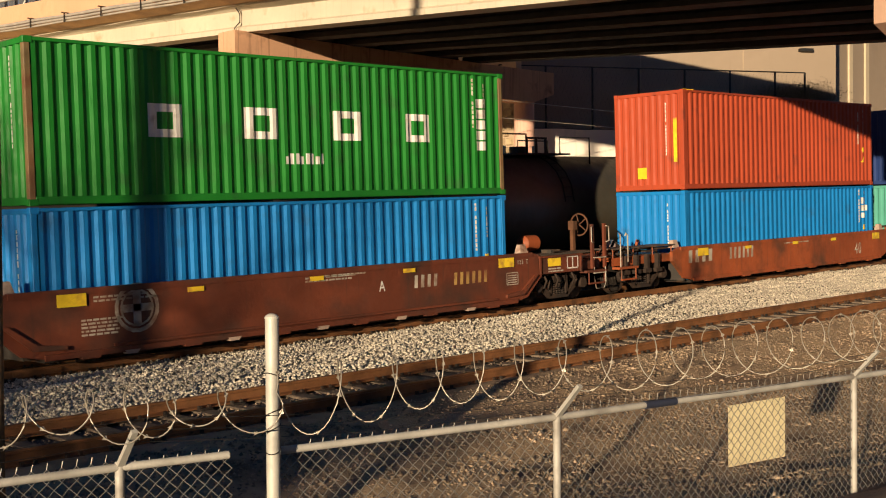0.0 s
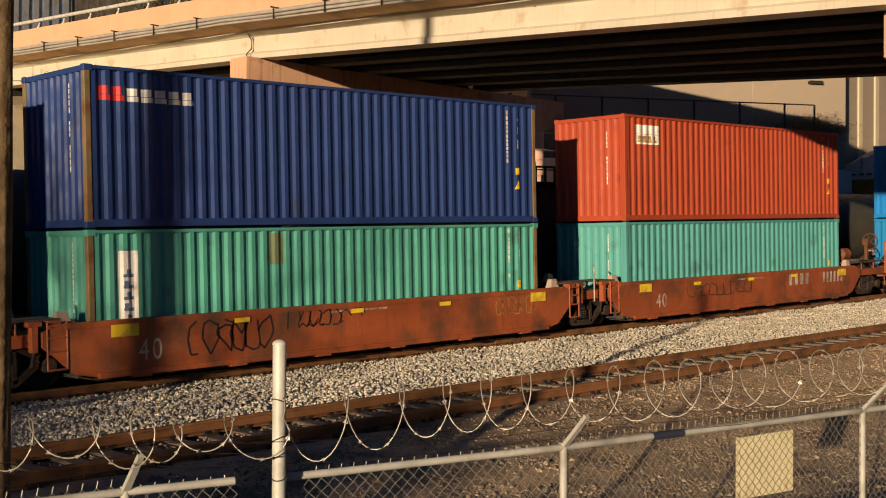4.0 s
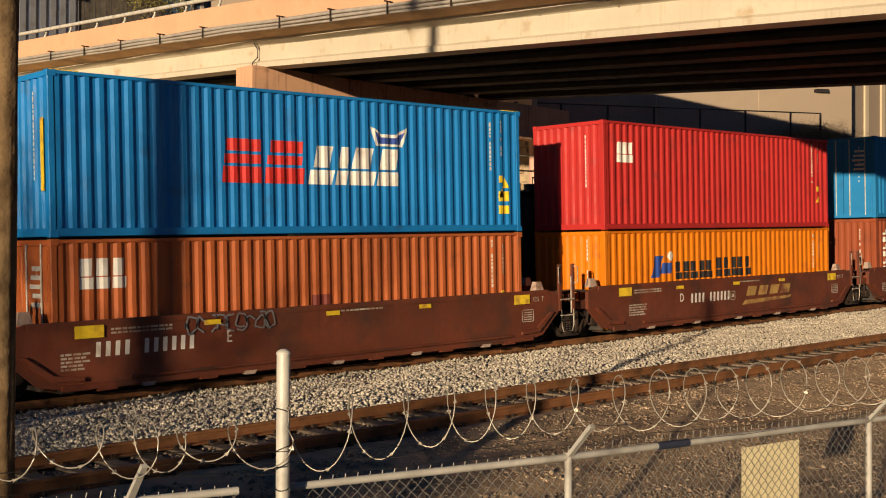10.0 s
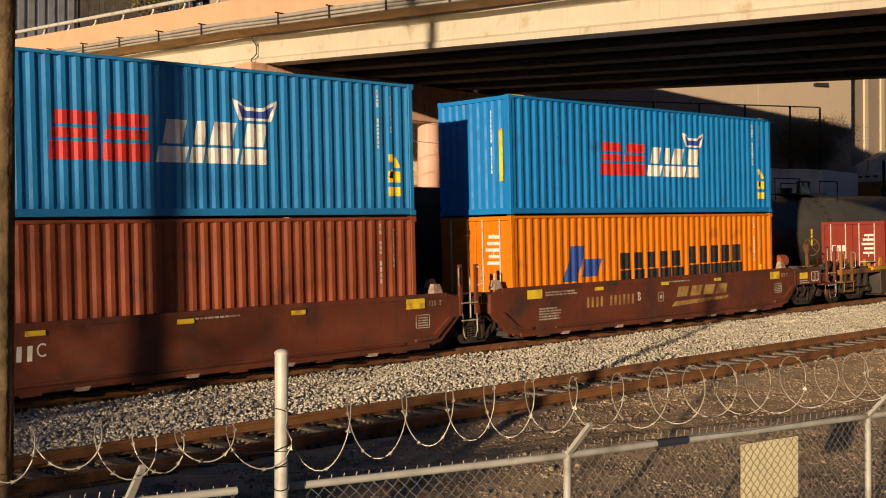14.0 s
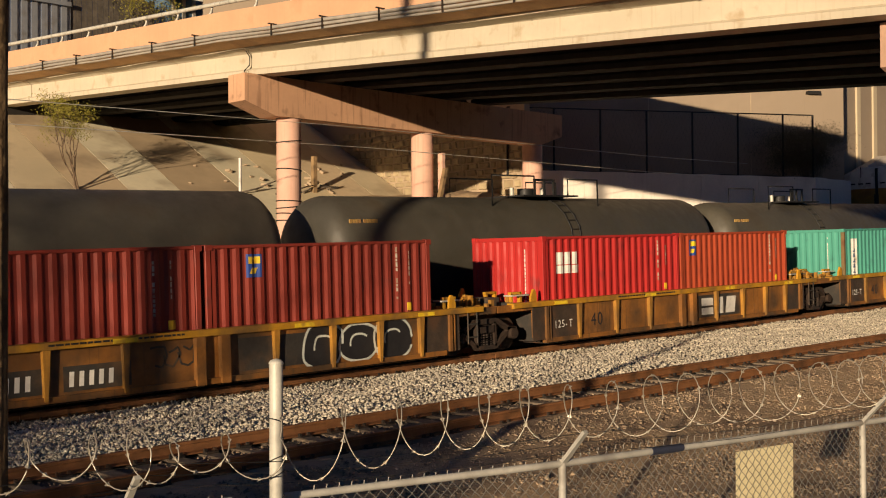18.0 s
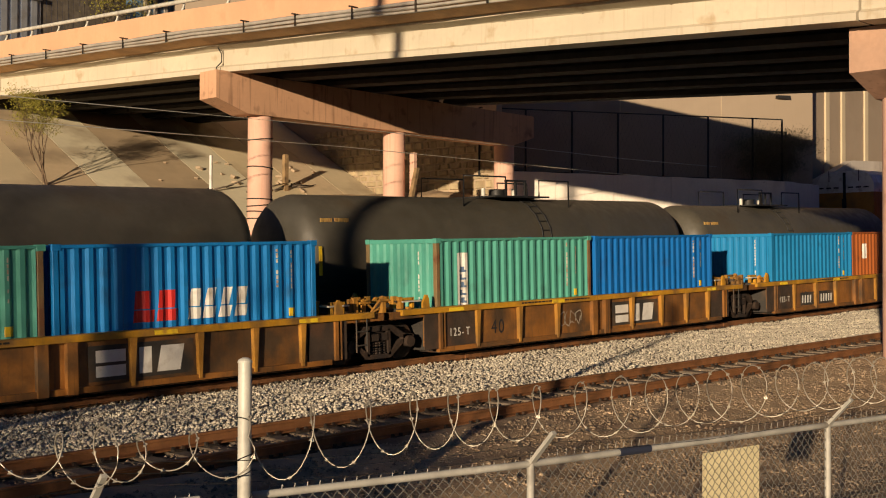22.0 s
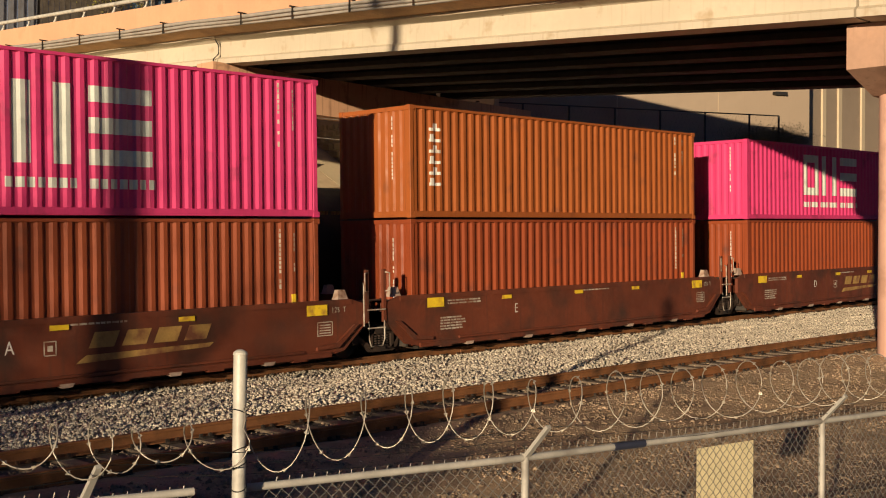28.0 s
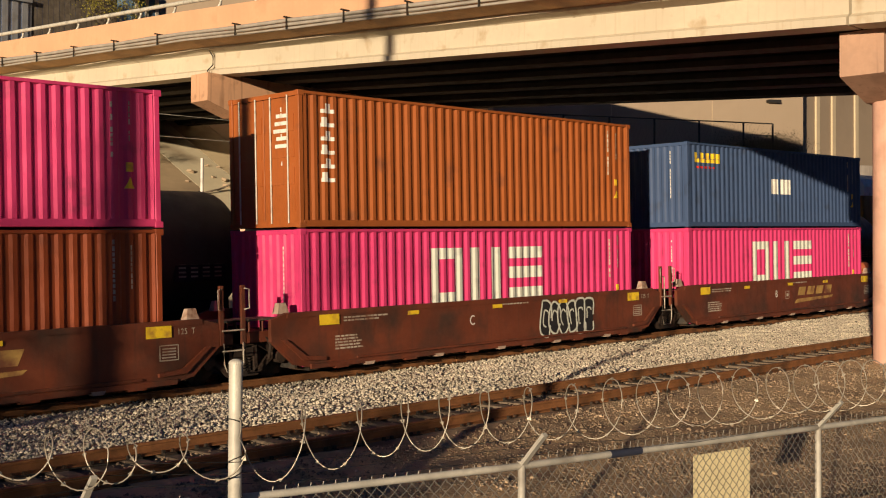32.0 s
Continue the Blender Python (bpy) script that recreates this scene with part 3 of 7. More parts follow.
TAN = ("orange_brown", (0.37, 0.105, 0.025), "orange brown", 0)
ORANGE = ("orange", (0.72, 0.20, 0.004), "bright orange", 0)
PINK = ("magenta", (0.70, 0.055, 0.195), "magenta pink", 0)
GREYBLUE = ("grey_blue", (0.055, 0.095, 0.20), "grey blue", 0)

STD, HC, L40, L20 = 2.591, 2.896, 12.01, 5.92
B0 = 0.20


def stack(u, low, up, lowH=STD, upH=HC, low_doors=0, up_doors=0):
    a = container(u, B0, L40, lowH, low, low_doors)
    b = container(u, B0 + lowH + 0.025, L40, upH, up, up_doors)
    return a, b


def truck(bm):
    """A bogie: cast side frames with open windows, spring nests, bearing boxes and a bolster."""
    for y in (-1, 1):
        yy = y * 1.02
        a, b = yy - 0.06, yy + 0.06
        top = [(-1.08, 0.50), (-0.80, 0.52), (-0.36, 0.74), (0.36, 0.74), (0.80, 0.52), (1.08, 0.50), (1.08, 0.60), (0.82, 0.63), (0.40, 0.86), (-0.40, 0.86), (-0.82, 0.63), (-1.08, 0.60)]
        low = [(-0.84, 0.50), (-0.34, 0.13), (0.34, 0.13), (0.84, 0.50), (0.70, 0.52), (0.28, 0.23), (-0.28, 0.23), (-0.70, 0.52)]
        prism(bm, top, a, b, "y")
        prism(bm, low, a, b, "y")
        for s in (-1, 1):
            prism(bm, [(s * 0.28, 0.20), (s * 0.36, 0.20), (s * 0.34, 0.78), (s * 0.26, 0.78)], a, b, "y")
            rod(bm, (s * 0.89, yy - 0.1 * y, 0.46), (s * 0.89, yy + 0.16 * y, 0.46), 0.13, 12)
            box(bm, (s * 0.89 - 0.15, a, 0.44), (s * 0.89 + 0.15, b, 0.62))
        for x in (-0.17, -0.055, 0.06, 0.175):
            for k in range(5):
                rod(bm, (x, yy, 0.24 + k * 0.055), (x, yy, 0.27 + k * 0.055), 0.055, 8)
        box(bm, (-0.24, min(a, b) - 0.02, 0.53), (0.24, max(a, b) + 0.02, 0.70))
    box(bm, (-0.2, -1.0, 0.45), (0.2, 1.0, 0.75))


def wheelset(bm):
    for y in (-0.72, 0.72):
        o = 1 if y > 0 else -1
        rod(bm, (0, y - 0.065 * o, 0), (0, y + 0.065 * o, 0), 0.42, 28)
        rod(bm, (0, y - 0.085 * o, 0), (0, y - 0.065 * o, 0), 0.455, 28)
        rod(bm, (0, y + 0.065 * o, 0), (0, y + 0.09 * o, 0), 0.16, 12)
    rod(bm, (0, -1.1, 0), (0, 1.1, 0), 0.08, 10)
    for a in range(3):
        box(bm, (0.05 * math.cos(a * 2.1) - 0.015, -1.135, 0.05 * math.sin(a * 2.1) - 0.015), (0.05 * math.cos(a * 2.1) + 0.015, -1.1, 0.05 * math.sin(a * 2.1) + 0.015))


wheels = []


def bogie(car, x):
    t = part("bogie", shared(("truck",), truck), M_TRUCK, car, "", Matrix.Translation((x, 0, 0)))
    for dx in (-0.89, 0.89):
        w = part("wheelset", shared(("wheelset",), wheelset), M_STEEL_DARK, t, "", Matrix.Translation((dx, 0, 0.455)))
        wheels.append((w, dx))
    return t


def sill(bm, L, y, top):
    """A well car's side: a deep sheet with a top chord, kicked up at both ends over the bogies."""
    e = 1.0
    out = [(-0.75, 0.80), (-0.15, 0.28), (0.25, 0.20), (L - 0.25, 0.20), (L + 0.15, 0.28), (L + 0.75, 0.80), (L + 0.75, top - 0.12), (L + 0.35, top), (-0.35, top), (-0.75, top - 0.12)]
    s = 1 if y > 0 else -1
    prism(bm, out, y, y - 0.10 * s, "y")
    box(bm, (-0.35, y - 0.10 * s, top - 0.10), (L + 0.35, y + 0.025 * s, top + 0.004))
    box(bm, (0.25, y, 0.17), (L - 0.25, y + 0.05 * s, 0.27))
    for i in range(6):
        x = 1.1 + i * (L - 2.2) / 5
        box(bm, (x - 0.18, y + 0.05 * s, 0.13), (x + 0.18, y - 0.15 * s, 0.20))


def platform(bm, x0, x1):
    box(bm, (x0, -1.2, 0.92), (x1, 1.2, 1.02))
    box(bm, (x0, -0.28, 0.60), (x1, 0.28, 0.92))
    for y in (-1.2, 1.12):
        box(bm, (x0, y, 0.80), (x1, y + 0.08, 0.92))


M_DECK = mat("grimy_deck_steel", (0.10, 0.08, 0.062), 0.8, 0.1, 3, 0.4, 0.2, 20, (0.17, 0.085, 0.04), 0.4, 3)
M_GUIDE = mat("pale_guide_paint", (0.50, 0.38, 0.30), 0.6, 0, 4, 0.25, 0, 1, (0.2, 0.1, 0.06), 0.35, 4)


def well_unit(u, paintm, lead=0, trail=0, top=1.36, words="brown", L=12.6):
    """One well of an articulated car. lead / trail: a car end with couplers, else a shared bogie."""
    car = ride(new("well_car"), u - 0.2, 0)
    tagged(car, "%s steel well car carrying stacked containers on the track" % words, "well car", "well cars of the train")
    for y in (-1.40, 1.40):
        part("side_sill", shared(("sill", L, y, top), sill, L, y, top), paintm, car)
    part("well_floor", boxes(((0.3, -1.3, 0.12), (L - 0.3, 1.3, 0.18))), M_STEEL_DARK, car)
    for x0, x1, end in ((-1.55 if not lead else -3.3, -0.5, lead), (L + 0.5, L + 1.55 if not trail else L + 3.3, trail)):
        part("end_platform", built(platform, x0, x1), paintm, car)
        xo = x0 if x0 < 0 else x1
        d = -1 if x0 < 0 else 1
        if d > 0 and (end or words == "brown"):
            # the step ladder at the trailing corner: two posts with pale handles, rungs and a hanging stirrup
            xl = L + 0.80 if not end else L + 2.75
            for k, o in ((0.0, -1), (0.52, 1)):
                part("ladder_post", boxes(((xl + k - 0.04, -1.43, 0.82), (xl + k + 0.04, -1.36, 1.98))), paintm, car)
                part("ladder_handle", built(tube, [(xl + k, -1.45, 1.92), (xl + k + o * 0.11, -1.47, 1.90), (xl + k + o * 0.11, -1.47, 1.52), (xl + k, -1.45, 1.50)], 0.016, 6), M_CREAM, car, "pale grab handle")
            for z in (0.70, 1.10):
                part("rung", rods(0.016, ((xl, -1.44, z), (xl + 0.52, -1.44, z))), M_CREAM, car, "pale rung")
            part("stirrup", built(tube, [(xl + 0.03, -1.44, 0.85), (xl + 0.03, -1.44, 0.45), (xl + 0.09, -1.44, 0.30), (xl + 0.43, -1.44, 0.30), (xl + 0.49, -1.44, 0.45), (xl + 0.49, -1.44, 0.85)], 0.016, 6), M_CREAM, car, "pale hanging stirrup")
        elif d < 0:
            part("grab_rail", rods(0.018, ((xo + 0.12, -1.40, 0.75), (xo + 0.12, -1.40, 1.65)), ((xo + 0.12, -1.40, 1.65), (xo + 0.2, -1.3, 1.68))), M_CREAM, car, "pale grab rail")
        xa, xb = (xo, -0.35) if d < 0 else (L + 0.35, xo)
        part("walkway", boxes(((xa, -1.22, 1.24), (xb, -0.55, 1.275))), M_DECK, car, "dusty steel walkway")
        for k in range(4):
            x = xa + 0.1 + (xb - xa - 0.2) * k / 3
            for y in (-1.15, -0.65):
                part("walkway_strut", rods(0.022, ((x, y, 1.0), (x, y, 1.24))), paintm, car)
        if end:
            bogie(car, -1.75 if d < 0 else L + 1.75)
            part("coupler", boxes(((xo, -0.13, 0.68), (xo + d * 0.55, 0.13, 0.92)), ((xo + d * 0.35, -0.2, 0.62), (xo + d * 0.62, 0.2, 0.98))), M_TRUCK, car)
        elif d > 0:
            bogie(car, L + 1.55)
    for x in (-0.08, L + 0.02):
        part("bulkhead", boxes(((x, -1.3, 0.2), (x + 0.06, 1.3, 1.0))), M_CHASSIS, car, "dark well bulkhead")
    for x in (-0.28, L + 0.28):
        for y in (-1.22, 1.02):
            bm = bmesh.new()
            lo = [bm.verts.new((x + p, y + q, top - 0.02)) for p, q in ((-0.15, 0), (0.15, 0), (0.15, 0.2), (-0.15, 0.2))]
            hi = [bm.verts.new((x + p, y + q, top + 0.2)) for p, q in ((-0.09, 0.05), (0.09, 0.05), (0.09, 0.17), (-0.09, 0.17))]
            bm.faces.new(hi)
            for k in range(4):
                bm.faces.new((lo[k], lo[(k + 1) % 4], hi[(k + 1) % 4], hi[k]))
            part("container_guide", bm, M_GUIDE, car, "pale wedge-shaped container guide")
    if words == "brown":
        # a ledge along the foot, stepped brackets at the ends, jacking pads under the sill
        part("foot_ledge", shared(("ledge", L), lambda bm: box(bm, (1.55, -1.455, 0.30), (L - 1.0, -1.404, 0.345))), paintm, car)
        for x0, d in ((0.1, 1), (L - 0.1, -1)):
            z_out = [(x0 - 0.62 * d, 0.82), (x0 - 0.50 * d, 0.82), (x0 + 0.0 * d, 0.46), (x0 + 0.55 * d, 0.40), (x0 + 0.55 * d, 0.33), (x0 - 0.06 * d, 0.36)]
            part("stepped_bracket", built(prism, z_out[::d], -1.47, -1.404, "y"), paintm, car)
        for i in range(5):
            x = 1.9 + i * (L - 3.8) / 4
            part("jacking_pad", shared(("pad",), lambda bm: prism(bm, [(-0.15, 0.20), (0.15, 0.20), (0.10, 0.13), (-0.10, 0.13)], -1.46, -1.30, "y")), M_GUIDE, car, "pale jacking pad", Matrix.Translation((x, 0, 0)))
    # reflective patches along the sill
    xs = (0.5, 3.1, 6.0, 8.6, 11.7)
    for i, x in enumerate(xs):
        big = i in (0, 4)
        mark(car, "reflector", [rect(x, top - (0.30 if big else 0.22), 0.55 if big else 0.36, 0.22 if big else 0.09)], M_YELLOW, "yellow reflective patch", -1.429)
    return car


M_ENDPLATE = mat("sooty_end_plate", (0.055, 0.038, 0.026), 0.7, 0, 3, 0.3, 0.2, 20, (0.10, 0.05, 0.025), 0.4, 2)
M_TTX_R = mat("worn_yellow_rib", (0.46, 0.22, 0.03), 0.6, 0, 1.4, 0.3, 0.2, 15, (0.14, 0.08, 0.03), 0.45, 1.2, 0.15, 0.6)


def ttx_unit(u, lead=0, trail=0):
    """A grimy yellow well unit with ribbed sides."""
    L = 12.6
    car = ride(new("well_car"), u - 0.2, 0)
    tagged(car, "grimy yellow well car with ribbed sides carrying containers", "well car", "well cars of the train")
    top = 1.20
    for y, s in ((-1.34, -1), (1.34, 1)):
        def web(bm):
            prism(bm, [(-0.35, 0.32), (0.2, 0.2), (L - 0.2, 0.2), (L + 0.35, 0.32), (L + 0.35, top - 0.12), (-0.35, top - 0.12)], y, y - 0.02 * s, "y")
        part("side_web", shared(("web", y), web), M_TTX, car)
        part("top_chord", shared(("chord", y), lambda bm: box(bm, (-1.1, y - 0.14 * s, top - 0.13), (L + 1.1, y + 0.10 * s, top), 0.008)), M_TTX_Y, car)
        part("bottom_chord", shared(("bchord", y), lambda bm: box(bm, (0.1, y - 0.06 * s, 0.16), (L - 0.1, y + 0.06 * s, 0.27))), M_TTX, car)
        for x in (1.4, 2.95, 4.45, 7.75, 9.2, 10.5, 11.7):
            def rib(bm):
                lo, hi = [(-0.03, 0.2), (0.03, 0.2)], [(0.09, top - 0.13), (-0.05, top - 0.13)]
                prism(bm, lo + hi, y, y + 0.10 * s, "y")
            part("rib", shared(("rib", y), rib), M_TTX_R, car, "", Matrix.Translation((x, 0, 0)))
    for x0, x1 in ((-0.35, 1.42), (L - 0.7, L + 0.35)):
        part("end_plate", boxes(((x0, -1.365, 0.24), (x1, -1.342, top - 0.14))), M_ENDPLATE, car, "dark brown end plate")
    for x in (0.10, L - 0.02):
        part("stiffener", boxes(((x, -1.43, 0.24), (x + 0.09, -1.367, top - 0.14)), ((x + 0.17, -1.41, 0.24), (x + 0.20, -1.367, top - 0.14))), M_TTX, car, "rusty upright stiffener")
    part("well_floor", boxes(((0.3, -1.3, 0.12), (L - 0.3, 1.3, 0.18))), M_STEEL_DARK, car)
    for x0, x1 in ((-1.6 if not lead else -3.3, -0.3), (L + 0.3, L + 1.6 if not trail else L + 3.3)):
        part("end_platform", boxes(((x0, -1.0, 0.95), (x1, 1.0, 1.04)), ((x0, -0.25, 0.6), (x1, 0.25, 0.95)), ((x0, -1.36, 1.0), (x1, -1.24, 1.16))), M_TTX, car)
    for x in (-0.08, L + 0.02):
        part("bulkhead", boxes(((x, -1.3, 0.2), (x + 0.06, 1.3, 1.0))), M_CHASSIS, car, "dark well bulkhead")
    for x, d in ((-0.12, -1), (L + 0.12, 1)):
        # corner guides that flare outwards, on both sides of the well
        for y in (-1.30, 1.16):
            part("container_guide", built(prism, [(x - 0.02 * d, top), (x + 0.2 * d, top), (x + 0.2 * d, top + 0.12), (x + 0.1 * d, top + 0.3), (x + 0.05 * d, top + 0.3), (x, top + 0.2)][::d], y, y + 0.06, "y"), M_TTX_Y, car, "yellow corner guide")
        for y in (-0.95, -0.1):
            part("latch_arm", boxes(((x + 0.18 * d - 0.035, y, 1.0), (x + 0.18 * d + 0.035, y + 0.1, 1.44)), ((x + 0.18 * d, y, 1.38), (x + 0.55 * d, y + 0.1, 1.44)), ((x + 0.5 * d - 0.03, y, 1.0), (x + 0.5 * d + 0.03, y + 0.1, 1.40))), M_TTX_Y, car, "yellow latch arm")
        part("deck_shelf", boxes(((x + 0.3 * d - 0.3, -1.05, 1.34), (x + 0.3 * d + 0.3, -0.75, 1.37))), M_GALV, car, "grey steel step")
        part("cross_shaft", rods(0.06, ((x + 0.62 * d, -1.15, 1.14), (x + 0.62 * d, 1.1, 1.14)), n=10), M_CHASSIS, car)
        part("brake_box", boxes(((x + 0.80 * d - 0.2, -0.6, 1.04), (x + 0.80 * d + 0.2, 0.5, 1.32))), M_CHASSIS, car, "black valve box")
    if lead:
        bogie(car, -1.75)
    bogie(car, L + (1.75 if trail else 1.55))
    for i, x in enumerate((0.4, 4.2, 8.2, 11.6)):
        mark(car, "reflector", [rect(x, top - 0.11, 0.5, 0.08)], M_YELLOW, "yellow reflective patch", -1.443)
    return car


# the consist: each u is the leading corner of the containers
U = dict(green=-68.47, red=-48.72, sea=-33.15, zim=-17.5, sm1=2.3, sm2=17.77, hap=33.05, sm3=48.5, sm4=63.65, pk=165.6, tr=180.35, pk2=195.5, tp=210.87, sp=225.9)
C = {}
C["green"] = stack(U["green"], BLUE, GREEN)
C["red"] = stack(U["red"], BLUE, RUST)
C["sea"] = stack(U["sea"], MINT, NAVY)
C["zim"] = stack(U["zim"], ("pale_teal", (0.10, 0.36, 0.33), "faded teal", 0), RUST)
C["sm1"] = stack(U["sm1"], SEABLUE, BLUE)
C["sm2"] = stack(U["sm2"], ("rusty_orange", (0.47, 0.125, 0.036), "rusty orange", 0), BLUE, STD, HC, 1)
C["hap"] = stack(U["hap"], ORANGE, RED)
C["sm3"] = stack(U["sm3"], BROWN, ("sky_blue", (0.018, 0.225, 0.53), "sun-faded sky blue", 0), HC, HC, 0, 1)
C["sm4"] = stack(U["sm4"], ORANGE, BLUE, HC, HC, 1, 0)
C["pk"] = stack(U["pk"], BROWN, PINK, HC, HC)
DARK_RUST = ("dark_rust", (0.29, 0.062, 0.02), "dark rust", 0)
C["tr"] = stack(U["tr"], DARK_RUST, TAN, HC, STD)
C["pk2"] = stack(U["pk2"], DARK_RUST, PINK, HC, STD)
C["tp"] = stack(U["tp"], PINK, TAN, HC, HC, 0, 1)
C["sp"] = stack(U["sp"], PINK, GREYBLUE, HC, STD)
C["last"] = stack(245.2, RUST, RUST)
T20 = dict(tex=(83.37, MAROON, 1), fl=(89.4, MAROON, 0), cai=(99.2, RED, 0), org=(105.2, RUST, 0), gr1=(115.0, MINT, 0), smb=(121.08, BLUE, 0),
           gr2=(130.62, MINT, 0), bl2=(136.75, BLUE2, 0), bl3=(146.36, SEABLUE, 0), or3=(152.33, TAN, 0))
for k, (u, col, dr) in T20.items():
    C[k] = container(u, B0, L20, STD, col, dr)

CAR = {}
CAR["green"] = well_unit(U["green"], M_WELL_BROWN, 0, 1)
for k, ld, tl in (("red", 1, 0), ("sea", 0, 0), ("zim", 0, 1)):
    CAR[k] = well_unit(U[k], M_WELL_RED, ld, tl, 1.18, "faded red")
for k, ld, tl in (("sm1", 1, 0), ("sm2", 0, 0), ("hap", 0, 0), ("sm3", 0, 0), ("sm4", 0, 1), ("pk", 1, 0), ("tr", 0, 0), ("pk2", 0, 0), ("tp", 0, 0), ("sp", 0, 1)):
    CAR[k] = well_unit(U[k], M_WELL_BROWN, ld, tl)
CAR["last"] = well_unit(245.2, M_WELL_RED, 1, 0, 1.18, "faded red")
for k, u, ld, tl in (("t1", 83.3, 1, 0), ("t2", 99.15, 0, 0), ("t3", 114.95, 0, 0), ("t4", 130.6, 0, 0), ("t5", 146.3, 0, 1)):
    CAR[k] = ttx_unit(u, ld, tl)


# ---------------------------------------------------------------- the far side: slope, walls, buildings
def slope_z(x, y):
    return 8.16 + 0.55 * (y - 46.5) + 0.0735 * (x - 35.6)


rs = random.Random(11)
paving = tagged(new("slope_paving"), "tan concrete slope paving in large panels under the bridge", "slope paving", kind="structure")
tones = [mat("slope_panel", c, 0.9, 0, 0.3, 0.15, 0.3, 10, (0.30, 0.23, 0.15), 0.3, 0.35, 0.15)
         for c in ((0.64, 0.53, 0.34), (0.70, 0.63, 0.45), (0.50, 0.38, 0.24), (0.60, 0.47, 0.30))]
PANEL_TONES = (0, 3, 0, 1, 0, 3, 1, 0, 3, 1, 2, 1, 0, 3, 0)
XB = [-60, -30, -10, 5, 13.0, 15.4, 17.8, 20.2, 22.6, 24.9, 27.25, 30.3, 32.7, 35.0, 37.3, 39.25]
for i in range(len(XB) - 1):
    for j, (y0, y1) in enumerate(((33.0, 52.4),)):
        bm = bmesh.new()
        x0, x1 = XB[i], XB[i + 1]
        q = [(x0 + 0.015, y0), (x1 - 0.015, y0), (x1 - 0.015, y1), (x0 + 0.015, y1)]
        d = rs.uniform(0, 0.012)
        lo = [bm.verts.new((x, y, slope_z(x, y) - 0.2)) for x, y in q]
        hi = [bm.verts.new((x, y, slope_z(x, y) + d)) for x, y in q]
        bm.faces.new(hi)
        for a in range(4):
            bm.faces.new((lo[a], lo[(a + 1) % 4], hi[(a + 1) % 4], hi[a]))
        part("paving_panel", bm, tones[PANEL_TONES[i % len(PANEL_TONES)]], paving)
tagged(grid_sheet("slope_earth", [-60, -20, 0, 20, 45], [26.5, 33, 52.4, 60, 140], lambda x, y: (GRADE * x - 0.5 if y < 27 else slope_z(x, min(y, 52.4)) - 0.1), M_SLOPE),
       "dusty earth bank behind the sidings", "bank", kind="structure")

tagged(part("abutment_wall", boxes(((19.0, 51.0, 8.0), (39.2, 52.2, 12.0))), M_SHADE_CONC), "concrete abutment under the bridge end, painted near-black for shade", "wall", kind="structure")
# retaining wall beyond the bridge: one leg set askew to the tracks, the other along them
wall = tagged(new("retaining_wall"), "pale concrete retaining wall with stains, partly in shade", "retaining wall", kind="structure")
M_PALEWALL = mat("pale_wall_concrete", (0.82, 0.75, 0.65), 0.85, 0, 0.5, 0.14, 0.3, 9, (0.50, 0.45, 0.38), 0.2, 0.5, 0, 0.3)
WALL_A, WALL_B, WALL_C = Vector((39.75, 35.25, 7.17)), Vector((50.5, 26.75, 6.86)), Vector((54.0, 26.75, 6.86))


def between(a, b):
    """A frame at a, with x along the level way to b."""
    return Matrix.Translation((a.x, a.y, 0)) @ Matrix.Rotation(math.atan2(b.y - a.y, b.x - a.x), 4, "Z")


for a, b, n in ((WALL_A, WALL_B, 5), (WALL_B, WALL_C, 1)):
    run = math.hypot(b.x - a.x, b.y - a.y)
    for i in range(n):
        x0, x1 = run * i / n + 0.006, run * (i + 1) / n - 0.006
        top = lambda x: a.z + (b.z - a.z) * x / run + 0.014 * math.sin(x * 2.9 + a.x)
        out = [(x0, 0.2), (x1, 0.2)] + [(x1 - k * (x1 - x0) / 8, top(x1 - k * (x1 - x0) / 8)) for k in range(9)]
        part("wall_panel", built(prism, out, 0.0, 0.35, "y"), M_PALEWALL, wall, "", between(a, b))
# a rough stone wall behind the far columns, its stones set in courses
stone_wall = tagged(new("stone_wall"), "rough tan rubble-stone wall under the bridge", "stone wall", kind="structure")
part("core", boxes(((39.36, 34.9, 4.6), (39.72, 50.9, 12.0))), M_SLOPE, stone_wall)
rw = random.Random(23)
M_RUBBLE = mat("wall_stone", (0.50, 0.40, 0.24), 0.95, 0, 2, 0.35, 0.6, 9, (0.30, 0.22, 0.13), 0.35, 1.2, 0.5)
z = 5.6
while z < 9.6:
    h = rw.uniform(0.26, 0.42)
    y = 35.0 + rw.uniform(0, 0.4)
    while y < 47.5:
        w = rw.uniform(0.35, 0.85)
        bm = bmesh.new()
        q = [(y + rw.uniform(0.02, 0.08), z + rw.uniform(0.01, 0.06)), (y + w - rw.uniform(0.02, 0.08), z + rw.uniform(0.01, 0.06)),
             (y + w - rw.uniform(0.02, 0.1), z + h - rw.uniform(0.01, 0.05)), (y + rw.uniform(0.02, 0.1), z + h - rw.uniform(0.01, 0.05))]
        e = rw.uniform(0.03, 0.11)
        va = [bm.verts.new((39.36, a, b)) for a, b in q]
        ca, cb = y + w / 2, z + h / 2
        vb = [bm.verts.new((39.36 - e, ca + (a - ca) * 0.8, cb + (b - cb) * 0.8)) for a, b in q]
        for k in range(4):
            bm.faces.new((va[k], va[(k + 1) % 4], vb[(k + 1) % 4], vb[k]))
        bm.faces.new(vb)
        part("stone", bm, M_RUBBLE, stone_wall)
        y += w
    z += h
